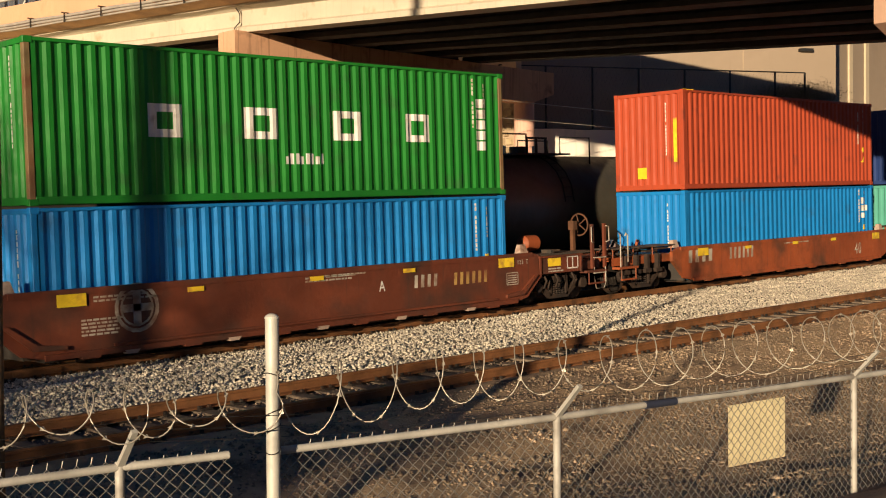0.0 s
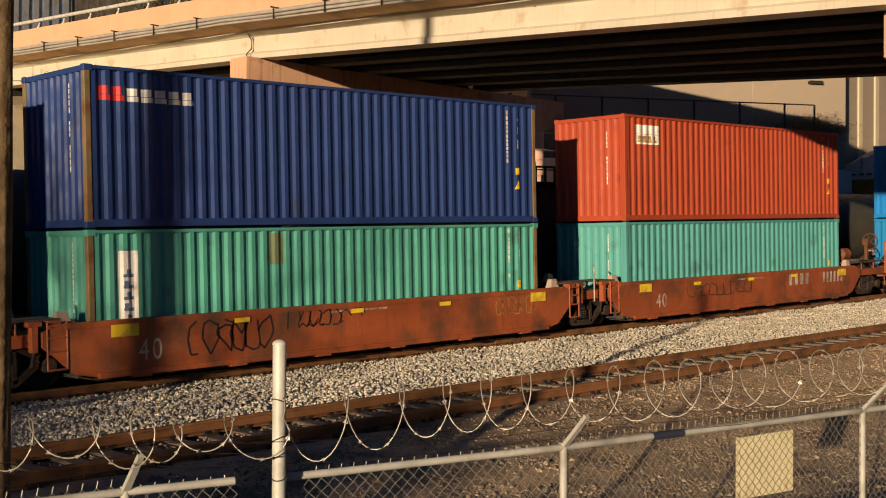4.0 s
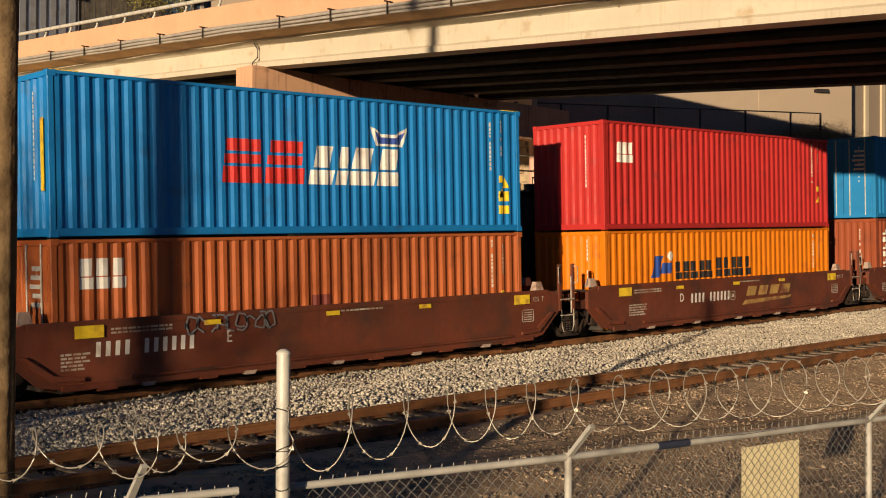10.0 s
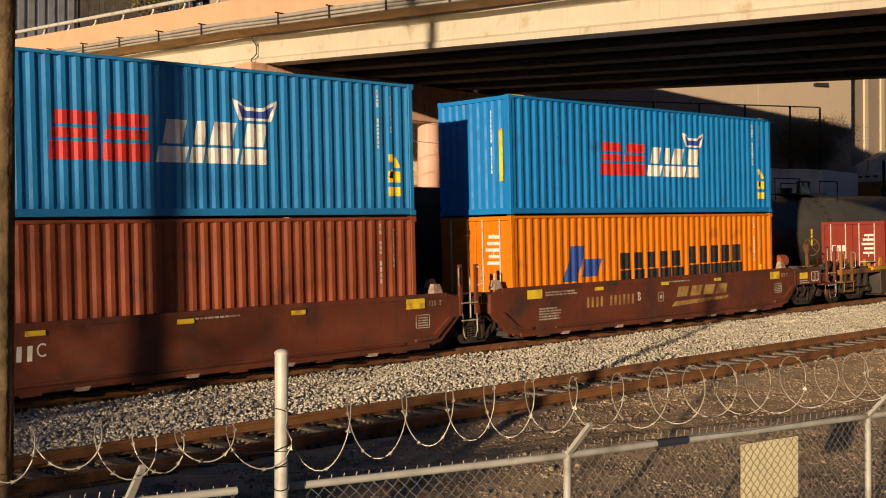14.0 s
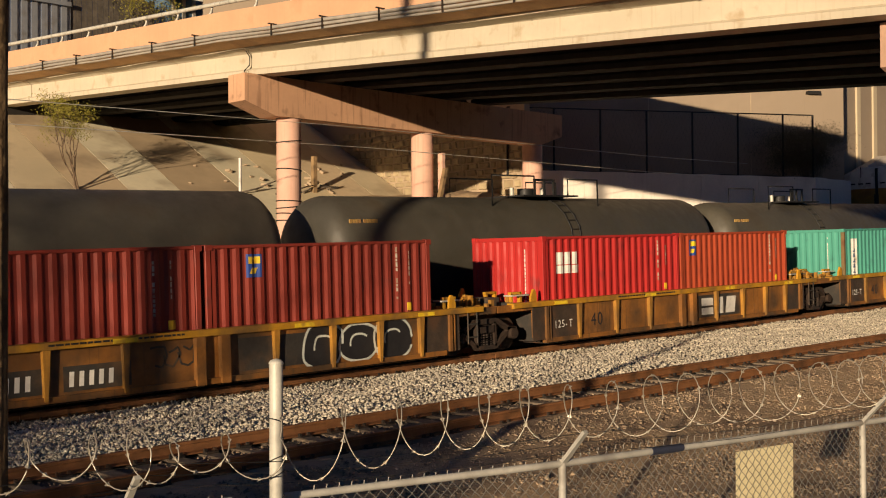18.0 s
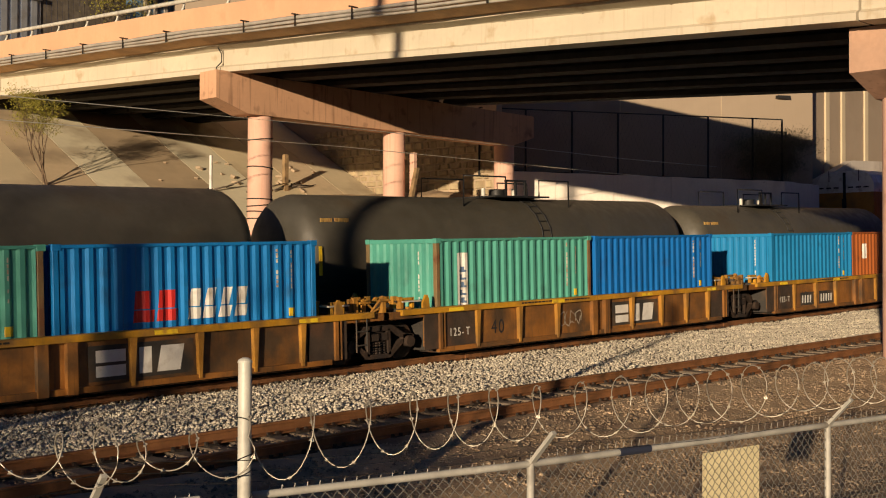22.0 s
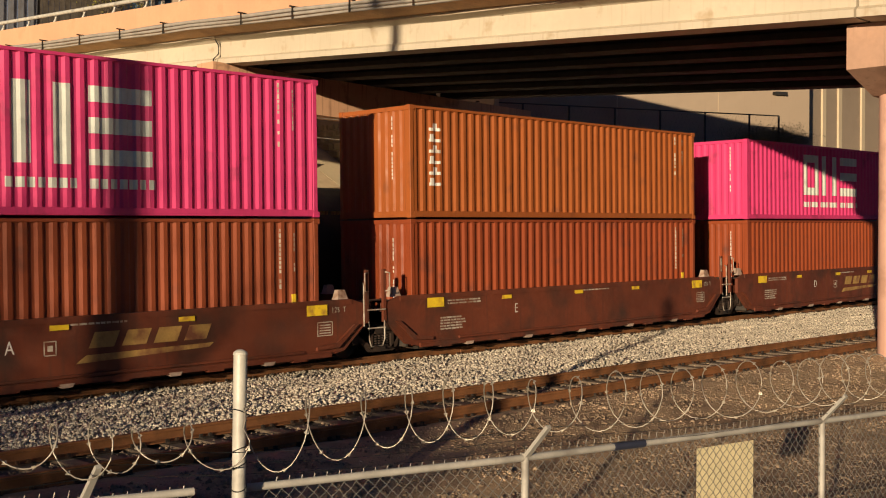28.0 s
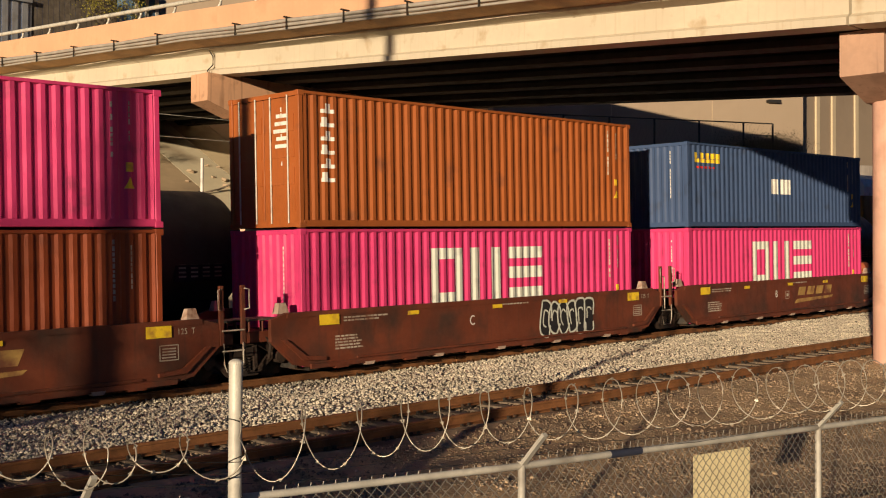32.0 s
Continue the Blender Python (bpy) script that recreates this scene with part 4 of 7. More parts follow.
# loose earth heaped against the wall foot
tagged(grid_sheet("earth_mound", [33.0 + 0.45 * i for i in range(15)], [33.0 + 0.6 * i for i in range(22)],
                  lambda x, y: slope_z(x, y) - 0.25 + (6.55 - slope_z(x, min(y, 43.5))) * max(0, 1 - ((x - 39.2) / 5.5) ** 2 - ((y - 39.5) / 6.5) ** 4) + 0.12 * noise.noise(Vector((x, y, 0))), M_DIRT),
       "heap of loose tan earth below the stone wall", "earth mound", kind="structure")
# dry branches and a leaning board lying by the second column
brush = tagged(new("dead_branches"), "dry broken branches lying on the slope", "branches")
rb = random.Random(31)
for i in range(9):
    a = Vector((28.5 + i * 0.8, 43.3 + rb.uniform(-0.3, 0.3), 0))
    a.z = slope_z(a.x, a.y) + 0.1
    b = a + Vector((rb.uniform(1.0, 2.0), rb.uniform(-0.3, 0.4), rb.uniform(0.1, 0.5)))
    part("branch", built(tube, [a, (a + b) / 2 + Vector((0, 0, rb.uniform(-0.05, 0.1))), b], (0.05, 0.04, 0.015), 5), M_TWIG, brush)
stake = tagged(new("wooden_stake"), "short weathered wooden stake on the slope", "stake")
part("post", boxes(((34.0, 43.3, 5.5), (34.22, 43.5, 8.0))), M_POLE, stake)
plank = tagged(new("leaning_board"), "weathered boards leaning against the bridge column", "board")
part("board", built(prism, [(31.75, 3.6), (31.9, 3.6), (31.9, 7.2), (31.75, 7.2)], 32.4, 32.65, "y"), M_COLUMN, plank)
part("brace", built(prism, [(30.9, 3.6), (31.1, 3.6), (31.86, 6.6), (31.74, 6.6)], 32.2, 32.38, "y"), M_POLE, plank)
tagged(part("terrace", built(prism, [(40.2, 35.3), (50.7, 27.08), (54.0, 27.08), (54.0, 27.3), (41.2, 36.1)], 4.6, 6.78, "z"), M_SLOPE), "narrow dusty terrace above the retaining wall", "ground", kind="structure")
yard_fence = tagged(new("yard_fence"), "dark chain-link fence with steel posts on the retaining wall", "fence")
m = between(WALL_A, WALL_B) @ Matrix.Translation((0, 0.17, 0))
head, foot = lambda x: 10.02 - 0.018 * x, lambda x: 7.19 - 0.022 * x
xs = [-0.75] + [1.39 + 2.165 * k for k in range(6)] + [13.66]
for x in xs:
    part("fence_post", rods(0.05, ((x, 0, foot(x) - 0.3), (x, 0, head(x)))), M_TANKTRIM, yard_fence, "", m)
for z, r in ((head, 0.03), (foot, 0.025)):
    part("top_rail" if r == 0.03 else "bottom_rail", rods(r, ((xs[0], 0, z(xs[0])), (xs[-1], 0, z(xs[-1])))), M_TANKTRIM, yard_fence, "", m)
bm = bmesh.new()
x = xs[0]
while x + 1.2 < xs[-1]:
    rod(bm, (x, -0.005, foot(x)), (x + 1.2, -0.005, head(x + 1.2)), 0.0022, 3)
    rod(bm, (x + 1.2, 0.005, foot(x + 1.2)), (x, 0.005, head(x)), 0.0022, 3)
    x += 0.2
tagged(part("fence_mesh", bm, M_TANKTRIM, yard_fence, "", m), kind="stuff")

# the tan building, with a wing set askew to the tracks
bld = tagged(new("tan_warehouse"), "large tan windowless building with tall pilasters above the tracks", "building")
FACE_A, FACE_B = Vector((40.77, 36.07, 0)), Vector((54.2, 27.2, 0))
part("wall", built(prism, [(54.8, 29.0), (130, 29.0), (130, 62), (54.8, 62)], 5.0, 22.0, "z"), M_TAN, bld, "tan stucco wall")
part("wing_wall", built(prism, [(40.0, 37.0), (FACE_A.x, FACE_A.y), (FACE_B.x, FACE_B.y), (54.78, 28.5), (54.78, 61.9), (40.0, 61.9)], 5.0, 21.9, "z"), M_TAN, bld, "tan stucco wing beside the bridge")
M_PIL = mat("pale_pilaster", (0.60, 0.50, 0.34), 0.8, 0, 0.5, 0.1, 0.1, 10)
for i, x in enumerate((59.13, 61.03, 63.9, 66.8, 69.7, 72.6)):
    part("pilaster", boxes(((x, 28.9, 5.2), (x + 0.40, 29.0, 22))), M_PIL, bld)
for x in (6.0, 11.2):
    part("wall_joint", boxes(((x, -0.012, 6.9), (x + 0.04, 0.01, 21.8))), M_SLOPE, bld, "", between(FACE_A, FACE_B))
part("wall_lamp", boxes(((14.1, -0.3, 11.1), (14.75, 0.0, 11.24))), M_TANKTRIM, bld, "dark wall-mounted lamp box", between(FACE_A, FACE_B))
part("coping", boxes(((54.9, 28.85, 22), (130, 62.1, 22.3))), M_PIL, bld)
# added slab: its curved top stands in for a shadow edge on the building
tagged(part("ramp_wall", built(prism, [(54.5, 3.0), (130, 3.0), (130, 8.9), (66, 8.9), (60.5, 8.6), (56.8, 7.4)], 28.05, 28.5, "y"), M_WHITEWALL), "pale curved slab standing in for a shadow edge on the building", "wall", kind="structure")

# buildings and a sheet-metal fence behind the far end of the bridge
upland = tagged(grid_sheet("upland", [-400, -60, 0, 38, 140, 600], [52.3, 62, 100, 300, 1500], lambda x, y: 10.6 + (y - 48.5) * 0.01, M_SLOPE), "dry ground above the bank", "ground", kind="structure")
metal = tagged(new("metal_fence"), "tall grey ribbed sheet-metal fence behind the bridge", "fence")
for i in range(24):
    x = 18.5 + i * 0.62
    part("sheet", boxes(((x, 66, 10.7), (x + 0.36, 66.06, 24)), ((x + 0.36, 66.1, 10.7), (x + 0.62, 66.14, 24))), M_SLATE, metal)
part("fence_beam", boxes(((18.5, 65.8, 18.6), (33.3, 65.95, 18.85))), M_SLATE, metal)
M_BOARD = mat("grey_weathered_board", (0.13, 0.11, 0.085), 0.9, 0, 2, 0.35, 0.5, 12, (0.06, 0.05, 0.04), 0.35, 3, 0.4, 0.6)
boards = tagged(new("board_fence"), "weathered grey-brown board fence behind the bridge", "fence")
for i in range(16):
    x = 33.45 + i * 0.36
    part("board", boxes(((x, 66.2, 10.7), (x + 0.33, 66.25, 20.9 - 0.07 * i + 0.15 * math.sin(i * 2.1)))), M_BOARD, boards)
shop = tagged(new("blue_shop"), "shop with a blue ribbed wall and a red brick corner", "building")
M_SHOPBLUE = mat("blue_wall", (0.10, 0.20, 0.33), 0.6, 0, 0.8, 0.25, 0.1, 10, (0.05, 0.08, 0.13), 0.35, 1)
M_SHOPRED = mat("red_wall", (0.32, 0.09, 0.06), 0.8, 0, 0.8, 0.2, 0.2, 20)
part("wall", boxes(((40.2, 66, 10.6), (44.2, 74, 25))), M_SHOPBLUE, shop)
for i in range(6):
    part("wall_rib", boxes(((40.3 + i * 0.75, 65.85, 10.6), (40.5 + i * 0.75, 66.0, 25))), M_WHITEWALL, shop, "pale upright rib")
part("brick_corner", boxes(((44.2, 65.6, 10.6), (46.2, 74, 25))), M_SHOPRED, shop, "red brick corner")
part("awning", built(prism, [(64.2, 19.9), (66, 20.8), (66, 21.1), (64.2, 20.1)], 37.6, 41.5, "x"), M_WHITE, shop, "white awning")
shed = tagged(new("pale_shed"), "pale grey shed with blue-tinted windows behind the bridge", "building")
part("wall", boxes(((46.4, 66, 10.6), (62, 72, 25))), M_WHITEWALL, shed)
for i in range(6):
    part("window", boxes(((46.9 + i * 2, 65.9, 19.3), (47.9 + i * 2, 66.0, 21.4))), M_SHOPBLUE, shed, "blue-tinted window")


# ---------------------------------------------------------------- plants
def twigs(bm, rnd, p, d, length, r, depth, leaves=None, fork=0.9):
    """A branch that forks, bending a little at each joint."""
    p = Vector(p)
    d = Vector(d).normalized()
    pts, rr = [p], [r]
    for i in range(3):
        d = (d + Vector((rnd.uniform(-0.28, 0.28), rnd.uniform(-0.28, 0.28), rnd.uniform(-0.12, 0.22)))).normalized()
        p = p + d * (length / 3)
        pts.append(p)
        rr.append(r * (1 - 0.2 * (i + 1)))
    tube(bm, pts, rr, 5 if r > 0.03 else 3)
    if depth:
        for k in range(rnd.choice((2, 3, 3))):
            nd = (d + Vector((rnd.uniform(-fork, fork), rnd.uniform(-fork, fork), rnd.uniform(-0.3, 0.6)))).normalized()
            twigs(bm, rnd, pts[rnd.choice((2, 3, 3))], nd, length * rnd.uniform(0.6, 0.82), r * 0.55, depth - 1, leaves, fork)
    elif leaves is not None:
        leaves.append(p)


def plant(name, label, cat, base, stems, length, r, depth, seed, bark, leaf=None, per=14, spread=0.35, size=0.07, fork=0.9, tilt=(0, 0, 0), tall=None):
    rnd = random.Random(seed)
    t = tagged(new(name), label, cat)
    t.matrix_basis = Matrix.Translation(base)
    bm, tips = bmesh.new(), []
    for s in range(stems):
        a = rnd.uniform(0, 6.28)
        lean = rnd.uniform(0.05, 0.25) if stems > 1 else 0.05
        twigs(bm, rnd, (0.06 * math.cos(a), 0.06 * math.sin(a), -0.2), (lean * math.cos(a) + tilt[0], lean * math.sin(a), 1), length, r, depth, tips, fork)
    part("trunk", bm, bark, t)
    if leaf:
        vs, fs = [], []
        for p in tips:
            for k in range(per):
                c = p + Vector((rnd.gauss(0, spread), rnd.gauss(0, spread), rnd.gauss(0, spread * 0.8)))
                a = Vector((rnd.uniform(-1, 1), rnd.uniform(-1, 1), rnd.uniform(-1, 1))).normalized() * size * rnd.uniform(0.5, 1.2)
                b = a.cross(Vector((rnd.uniform(-1, 1), rnd.uniform(-1, 1), 1))).normalized() * size * 0.35
                i = len(vs)
                vs += [c - a, c + b, c + a, c - b]
                fs.append((i, i + 1, i + 2, i + 3))
        ob = pile("crown", vs, fs, leaf)
        ob.parent = t
    if tall:
        t.matrix_basis = Matrix.Translation(base) @ Matrix.Diagonal((1, 1, tall / max(v.co.z for o in t.children for v in o.data.vertices), 1))
    return t


plant("desert_tree", "slender leaning desert tree with feathery yellow-green leaves on the slope", "tree", (22.80, 44.3, 6.0), 3, 1.3, 0.055, 4, 5, M_BARK, M_LEAF, 30, 0.15, 0.05, 0.36, (-0.62, 0, 0), 4.1)
M_GREYLEAF = mat("grey_leaf", (0.13, 0.125, 0.075), 0.8, 0, 5, 0.3, 0, 1, None, 0, 1, 0, 0, 0.3, 0.6)
plant("desert_bush", "twiggy grey-brown desert shrub behind the yard fence", "shrub", (50.75, 27.4, 6.75), 22, 1.5, 0.03, 4, 8, M_TWIG, M_GREYLEAF, 15, 0.24, 0.045, 0.9, (0, 0, 0), 2.95)
for x, y, k in ((49.9, 27.85, 71), (50.7, 27.3, 72), (51.6, 27.2, 73)):
    plant("desert_bush", "low twiggy shrub drooping over the retaining wall", "shrub", (x, y, 6.76), 12, 0.62, 0.02, 3, k, M_TWIG, M_GREYLEAF, 16, 0.26, 0.045, 0.9, (0, 0, 0), 1.9)
plant("desert_bush", "low dry shrub behind the sheet-metal fence", "shrub", (37.6, 64.5, 15.8), 9, 1.9, 0.05, 3, 18, M_TWIG, M_LEAF, 12, 0.4, 0.09)
# a tall utility pole and added unseen trees up the line throw long shadows
upole = tagged(new("utility_pole"), "tall brown wooden utility pole beside the line", "utility pole")
part("pole", rods(0.18, ((-8.6, 10.1, -1.2), (-8.6, 10.1, 14.5)), n=16), M_POLE, upole)
part("crossarm", boxes(((-8.66, 8.9, 13.4), (-8.54, 11.3, 13.52))), M_POLE, upole)
# trees added out of view to dapple the left of the train
plant("bare_tree", "unseen bare tree added beside the line to dapple the train", "tree", (-15.5, 7.5, -0.8), 3, 3.6, 0.16, 4, 21, M_BARK, M_LEAF, 4, 0.4, 0.10, 0.9, (0, 0, 0), 6.9)
plant("bare_tree", "unseen tall twiggy tree added far up the line to shade the train", "tree", (-27.0, 3.0, ground_z(-27, 3.0) - 0.1), 3, 3.2, 0.14, 4, 61, M_BARK, M_LEAF, 8, 0.35, 0.10, 0.42, (0, 0, 0), 10.3)
# shrubs added out of view; heights and leaf counts set the shade they throw
for x, y, k, h, per in ((-9.0, 2.9, 41, 2.85, 50), (-8.6, 3.7, 43, 3.0, 60), (-9.3, 4.6, 44, 2.95, 60), (-8.8, 5.2, 45, 2.45, 44), (-9.2, 6.9, 46, 3.8, 7), (-8.7, 7.7, 47, 4.2, 4), (-9.4, 8.6, 48, 4.0, 3), (-8.9, 9.5, 49, 2.4, 12), (-9.0, -1.3, 53, 1.5, 50), (-8.8, -2.8, 54, 1.55, 50), (-9.3, -3.8, 55, 1.8, 50), (-9.1, 10.6, 50, 3.9, 30), (-8.8, 11.5, 51, 4.2, 34), (-9.3, 12.4, 52, 4.2, 30)):
    plant("desert_shrub", "unseen loose shrub added beside the line to shade the tracks", "shrub", (x, y, ground_z(x, y) - 0.1), 7, 1.2, 0.04, 3, k, M_BARK, M_LEAF, per, 0.28, 0.07, 0.8, (0, 0, 0), h)


# ---------------------------------------------------------------- tank cars standing on the siding
def tank_shell(bm, L, r, zc):
    n = 40
    prof = [(-0.02, 0.0), (0.0, r * 0.30), (0.07, r * 0.62), (0.22, r * 0.85), (0.42, r * 0.96), (0.65, r)]
    prof = prof + [(L - a, b) for a, b in prof[::-1]]
    rings = []
    for x, rr in prof:
        rr = max(rr, 0.01)
        rings.append([bm.verts.new((x, rr * math.cos(2 * math.pi * i / n), zc + rr * math.sin(2 * math.pi * i / n))) for i in range(n)])
    for a, b in zip(rings, rings[1:]):
        for i in range(n):
            bm.faces.new((a[i], a[(i + 1) % n], b[(i + 1) % n], b[i])).smooth = True


def tank_car(x, L, dome, seed, dz=0.0):
    r, zc = 1.52, 2.62
    t = tagged(new("tank_car"), "black cylindrical tank car with a railed top platform", "tank car", "tank cars on the siding")
    t.matrix_basis = TM @ Matrix.Translation((x, YT, dz))
    part("tank", built(tank_shell, L, r, zc), M_TANK, t)
    top = zc + r
    # the fittings platform, its handrails, the manway and valves
    part("platform", boxes(((dome - 1.3, -0.9, top + 0.0), (dome + 1.3, 0.9, top + 0.05))), M_TANKTRIM, t)
    part("manway", built(rod, (dome, 0.2, top - 0.1), (dome, 0.2, top + 0.3), 0.26, 20), M_TANKTRIM, t)
    for dx in (-0.45, 0.0, 0.45):
        part("frame_post", boxes(((dome + dx - 0.03, -0.62, top), (dome + dx + 0.03, -0.56, top + 0.55))), M_TANKTRIM, t)
    part("frame_bar", boxes(((dome - 0.48, -0.63, top + 0.5), (dome + 0.48, -0.55, top + 0.56))), M_TANKTRIM, t)
    for dx in (-0.75, 0.7):
        part("valve", built(rod, (dome + dx, 0.1, top), (dome + dx, 0.1, top + 0.32), 0.07, 10), M_GALV, t, "shiny valve")
    for y in (-0.88, 0.88):
        part("handrail", built(tube, [(dome - 2.7, y, top - 0.3), (dome - 2.7, y, top + 0.62), (dome - 0.8, y, top + 0.62), (dome - 0.8, y, top + 0.02)], 0.028, 6), M_TANKTRIM, t)
        part("handrail", built(tube, [(dome + 0.8, y, top + 0.02), (dome + 0.8, y, top + 0.55), (dome + 2.3, y, top + 0.55), (dome + 2.3, y, top - 0.3)], 0.028, 6), M_TANKTRIM, t)
    part("ladder", built(lambda bm: [tube(bm, [(dome + 0.2 + k + 0.22 * math.sin(a) * 0, -1.56 * math.sin(a), zc + 1.56 * math.cos(a)) for a in (0.3, 0.6, 0.9, 1.2, 1.55)], 0.02, 5) for k in (0, 0.42)]
                         + [rod(bm, (dome + 0.2, -1.56 * math.sin(a), zc + 1.56 * math.cos(a)), (dome + 0.62, -1.56 * math.sin(a), zc + 1.56 * math.cos(a)), 0.014, 5) for a in (0.45, 0.65, 0.85, 1.05, 1.25, 1.45)]), M_TANKTRIM, t)
    part("walkway", boxes(((dome - 2.6, -0.75, top - 0.28), (dome - 1.3, -0.55, top - 0.2))), M_TANKTRIM, t)
    part("sill", boxes(((-0.9, -0.3, 0.85), (L + 0.9, 0.3, 1.15)), ((-0.9, -1.3, 1.0), (1.6, 1.3, 1.12)), ((L - 1.6, -1.3, 1.0), (L + 0.9, 1.3, 1.12))), M_TANKTRIM, t)
    for xx in (1.1, L - 1.1):
        part("saddle", boxes(((xx - 0.6, -1.05, 1.1), (xx + 0.6, 1.05, 1.75))), M_TANKTRIM, t)
        b = part("bogie", shared(("truck",), truck), M_TRUCK, t, "", Matrix.Translation((xx, 0, 0)))
        for dx in (-0.89, 0.89):
            part("wheelset", shared(("wheelset",), wheelset), M_STEEL_DARK, b, "", Matrix.Translation((dx, 0, 0.455)))
    for xx in (0.35, L * 0.32, L - 0.5):
        part("reflector", boxes(((xx - 0.05, -1.53, 2.0), (xx + 0.05, -1.515, 2.75))), M_YELLOW, t, "yellow reflective strip")
    part("stencil_panel", boxes(((L - 2.3, -1.49, 1.95), (L - 0.9, -1.43, 2.55))), M_BLACK, t, "black stencil panel")
    bm = bmesh.new()
    for i in range(5):
        for j in range(4):
            box(bm, (L - 2.2 + j * 0.33, -1.495, 2.05 + i * 0.1), (L - 2.2 + j * 0.33 + 0.2, -1.489, 2.09 + i * 0.1))
    tagged(part("stencil_lines", bm, M_CREAM, t, "rows of small grey marking bars"), kind="stuff")
    bm = bmesh.new()
    for i in range(9):
        a = 1.02
        y, z = -1.535 * math.sin(a), zc + 1.535 * math.cos(a)
        box(bm, (0.55 + i * 0.1 + (0.08 if i > 3 else 0), y - 0.012, z - 0.05), (0.62 + i * 0.1 + (0.08 if i > 3 else 0), y + 0.03, z + 0.05))
    tagged(part("car_mark", bm, M_GOLD, t, "small faded yellow marking bars"), kind="stuff")
    return t


tank_car(-0.3, 17.8, 7.2, 1)
tank_car(18.9, 17.5, 9.1, 2, -0.1)
tank_car(37.3, 16.6, 6.4, 3, -0.22)
tank_car(-19.4, 17.8, 8.8, 4)
# a covered car with a white rounded roof, behind the tank cars
M_AUTOY = mat("orange_car_side", (0.42, 0.20, 0.03), 0.6, 0, 1, 0.25, 0.1, 12, (0.2, 0.1, 0.03), 0.3)
auto = tagged(new("covered_rail_car"), "orange rail car with a white rounded roof, behind the tank cars", "rail car")
auto.matrix_basis = TM @ Matrix.Translation((56.0, 26.35, -0.22))
prof = [(-1.5, 5.0), (-1.5, 5.45), (-1.28, 5.86), (-0.8, 6.08), (0.8, 6.08), (1.28, 5.86), (1.5, 5.45), (1.5, 5.0)]
part("body", boxes(((0, -1.5, 1.0), (22, 1.5, 5.0))), M_AUTOY, auto)
part("roof", built(prism, prof, 0, 22, "x"), M_WHITE, auto, "white rounded roof")
part("door_seam", boxes(((-0.03, -0.07, 1.2), (-0.002, 0.07, 6.0)), ((-0.08, -0.11, 4.1), (-0.002, 0.11, 4.7))), M_TANKTRIM, auto, "dark seam between the end doors")
for y in (-1.46, 0.09):
    part("end_door", boxes(((-0.05, y, 1.2), (-0.002, y + 1.37, 4.95))), M_AUTOY, auto, "orange end door")
    part("vent_slots", boxes(*[((-0.025, y + 0.22 + k * 0.4, 5.22), (-0.002, y + 0.47 + k * 0.4, 5.29)) for k in range(3)]), M_TANKTRIM, auto, "dark vent slots")
    part("grab_iron", rods(0.02, ((-0.05, y + 0.7, 5.55), (-0.05, y + 0.7, 6.1))), M_TANKTRIM, auto)
for x in (2.9, 5.8, 8.7):
    part("side_post", boxes(((x, -1.56, 1.0), (x + 0.15, -1.48, 5.4))), M_AUTOY, auto)
for xx in (2, 20):
    b = part("bogie", shared(("truck",), truck), M_TRUCK, auto, "", Matrix.Translation((xx, 0, 0)))
# line-side wires, a marker rod and cable wraps on the first column
wires = tagged(new("signal_wires"), "two thin slack line-side wires", "wire")
for z0, z1 in ((6.9, 7.9), (6.3, 7.2)):
    pts = [(-30 + 8 * i, 30.0, z0 - 0.12 + (z1 - z0) * i / 11 - 0.06 * math.sin(i * 1.57)) for i in range(12)]
    part("wire", built(tube, pts, 0.012, 4), M_GALV, wires)
marker = tagged(new("marker_post"), "thin white marker post on the slope", "marker post")
part("post", rods(0.05, ((21.4, 31, 1.5), (21.4, 31, 6.25)), n=10), M_WHITE, marker)
wraps = tagged(new("cable_wraps"), "dark cable bands wrapped round the bridge column", "cable")
for i, z in enumerate((8.0, 7.2, 6.2, 5.1, 4.9, 4.65, 4.4)):
    tilt = 0.05 * math.sin(i * 2.0)
    part("band", built(tube, [(24.94 + 0.445 * math.cos(a), 33.16 + 0.445 * math.sin(a), z + tilt * math.cos(a)) for a in [2 * math.pi * k / 20 for k in range(21)]], 0.022, 5), M_TANKTRIM, wraps)
rubble = random.Random(6)
for i in range(26):
    x, y = rubble.uniform(28, 38), rubble.uniform(43.2, 46)
    s = rubble.uniform(0.06, 0.22)
    bm = bmesh.new()
    box(bm, (-s, -s * 0.6, -s * 0.3), (s, s * 0.6, s * 0.35), s * 0.12)
    tagged(part("rubble_block", bm, M_SLOPE, None, "", Matrix.Translation((x, y, slope_z(x, y) + 0.04)) @ Euler((0.5, rubble.uniform(-0.3, 0.3), rubble.uniform(0, 3))).to_matrix().to_4x4()), "broken tan concrete lump lying on the slope", "rubble", "rubble on the slope")


# ---------------------------------------------------------------- fence, razor wire and pole close to the camera
FP = [Vector((-2.6, 6.65, 0)), Vector((0.3, 6.1, 0)), Vector((3.09, 5.54, 0)), Vector((5.57, 4.64, 0)), Vector((8.61, 4.19, 0)), Vector((11.65, 3.74, 0)), Vector((14.7, 3.3, 0))]
FZ = 1.52
PZ = [1.40, 1.42, 1.455, 1.52, 1.52, 1.525, 1.53]   # top rail height at each post
M_FENCE = mat("dull_galvanised_pipe", (0.47, 0.455, 0.40), 0.6, 0.12, 6, 0.22, 0.1, 80, (0.22, 0.20, 0.17), 0.3, 4)
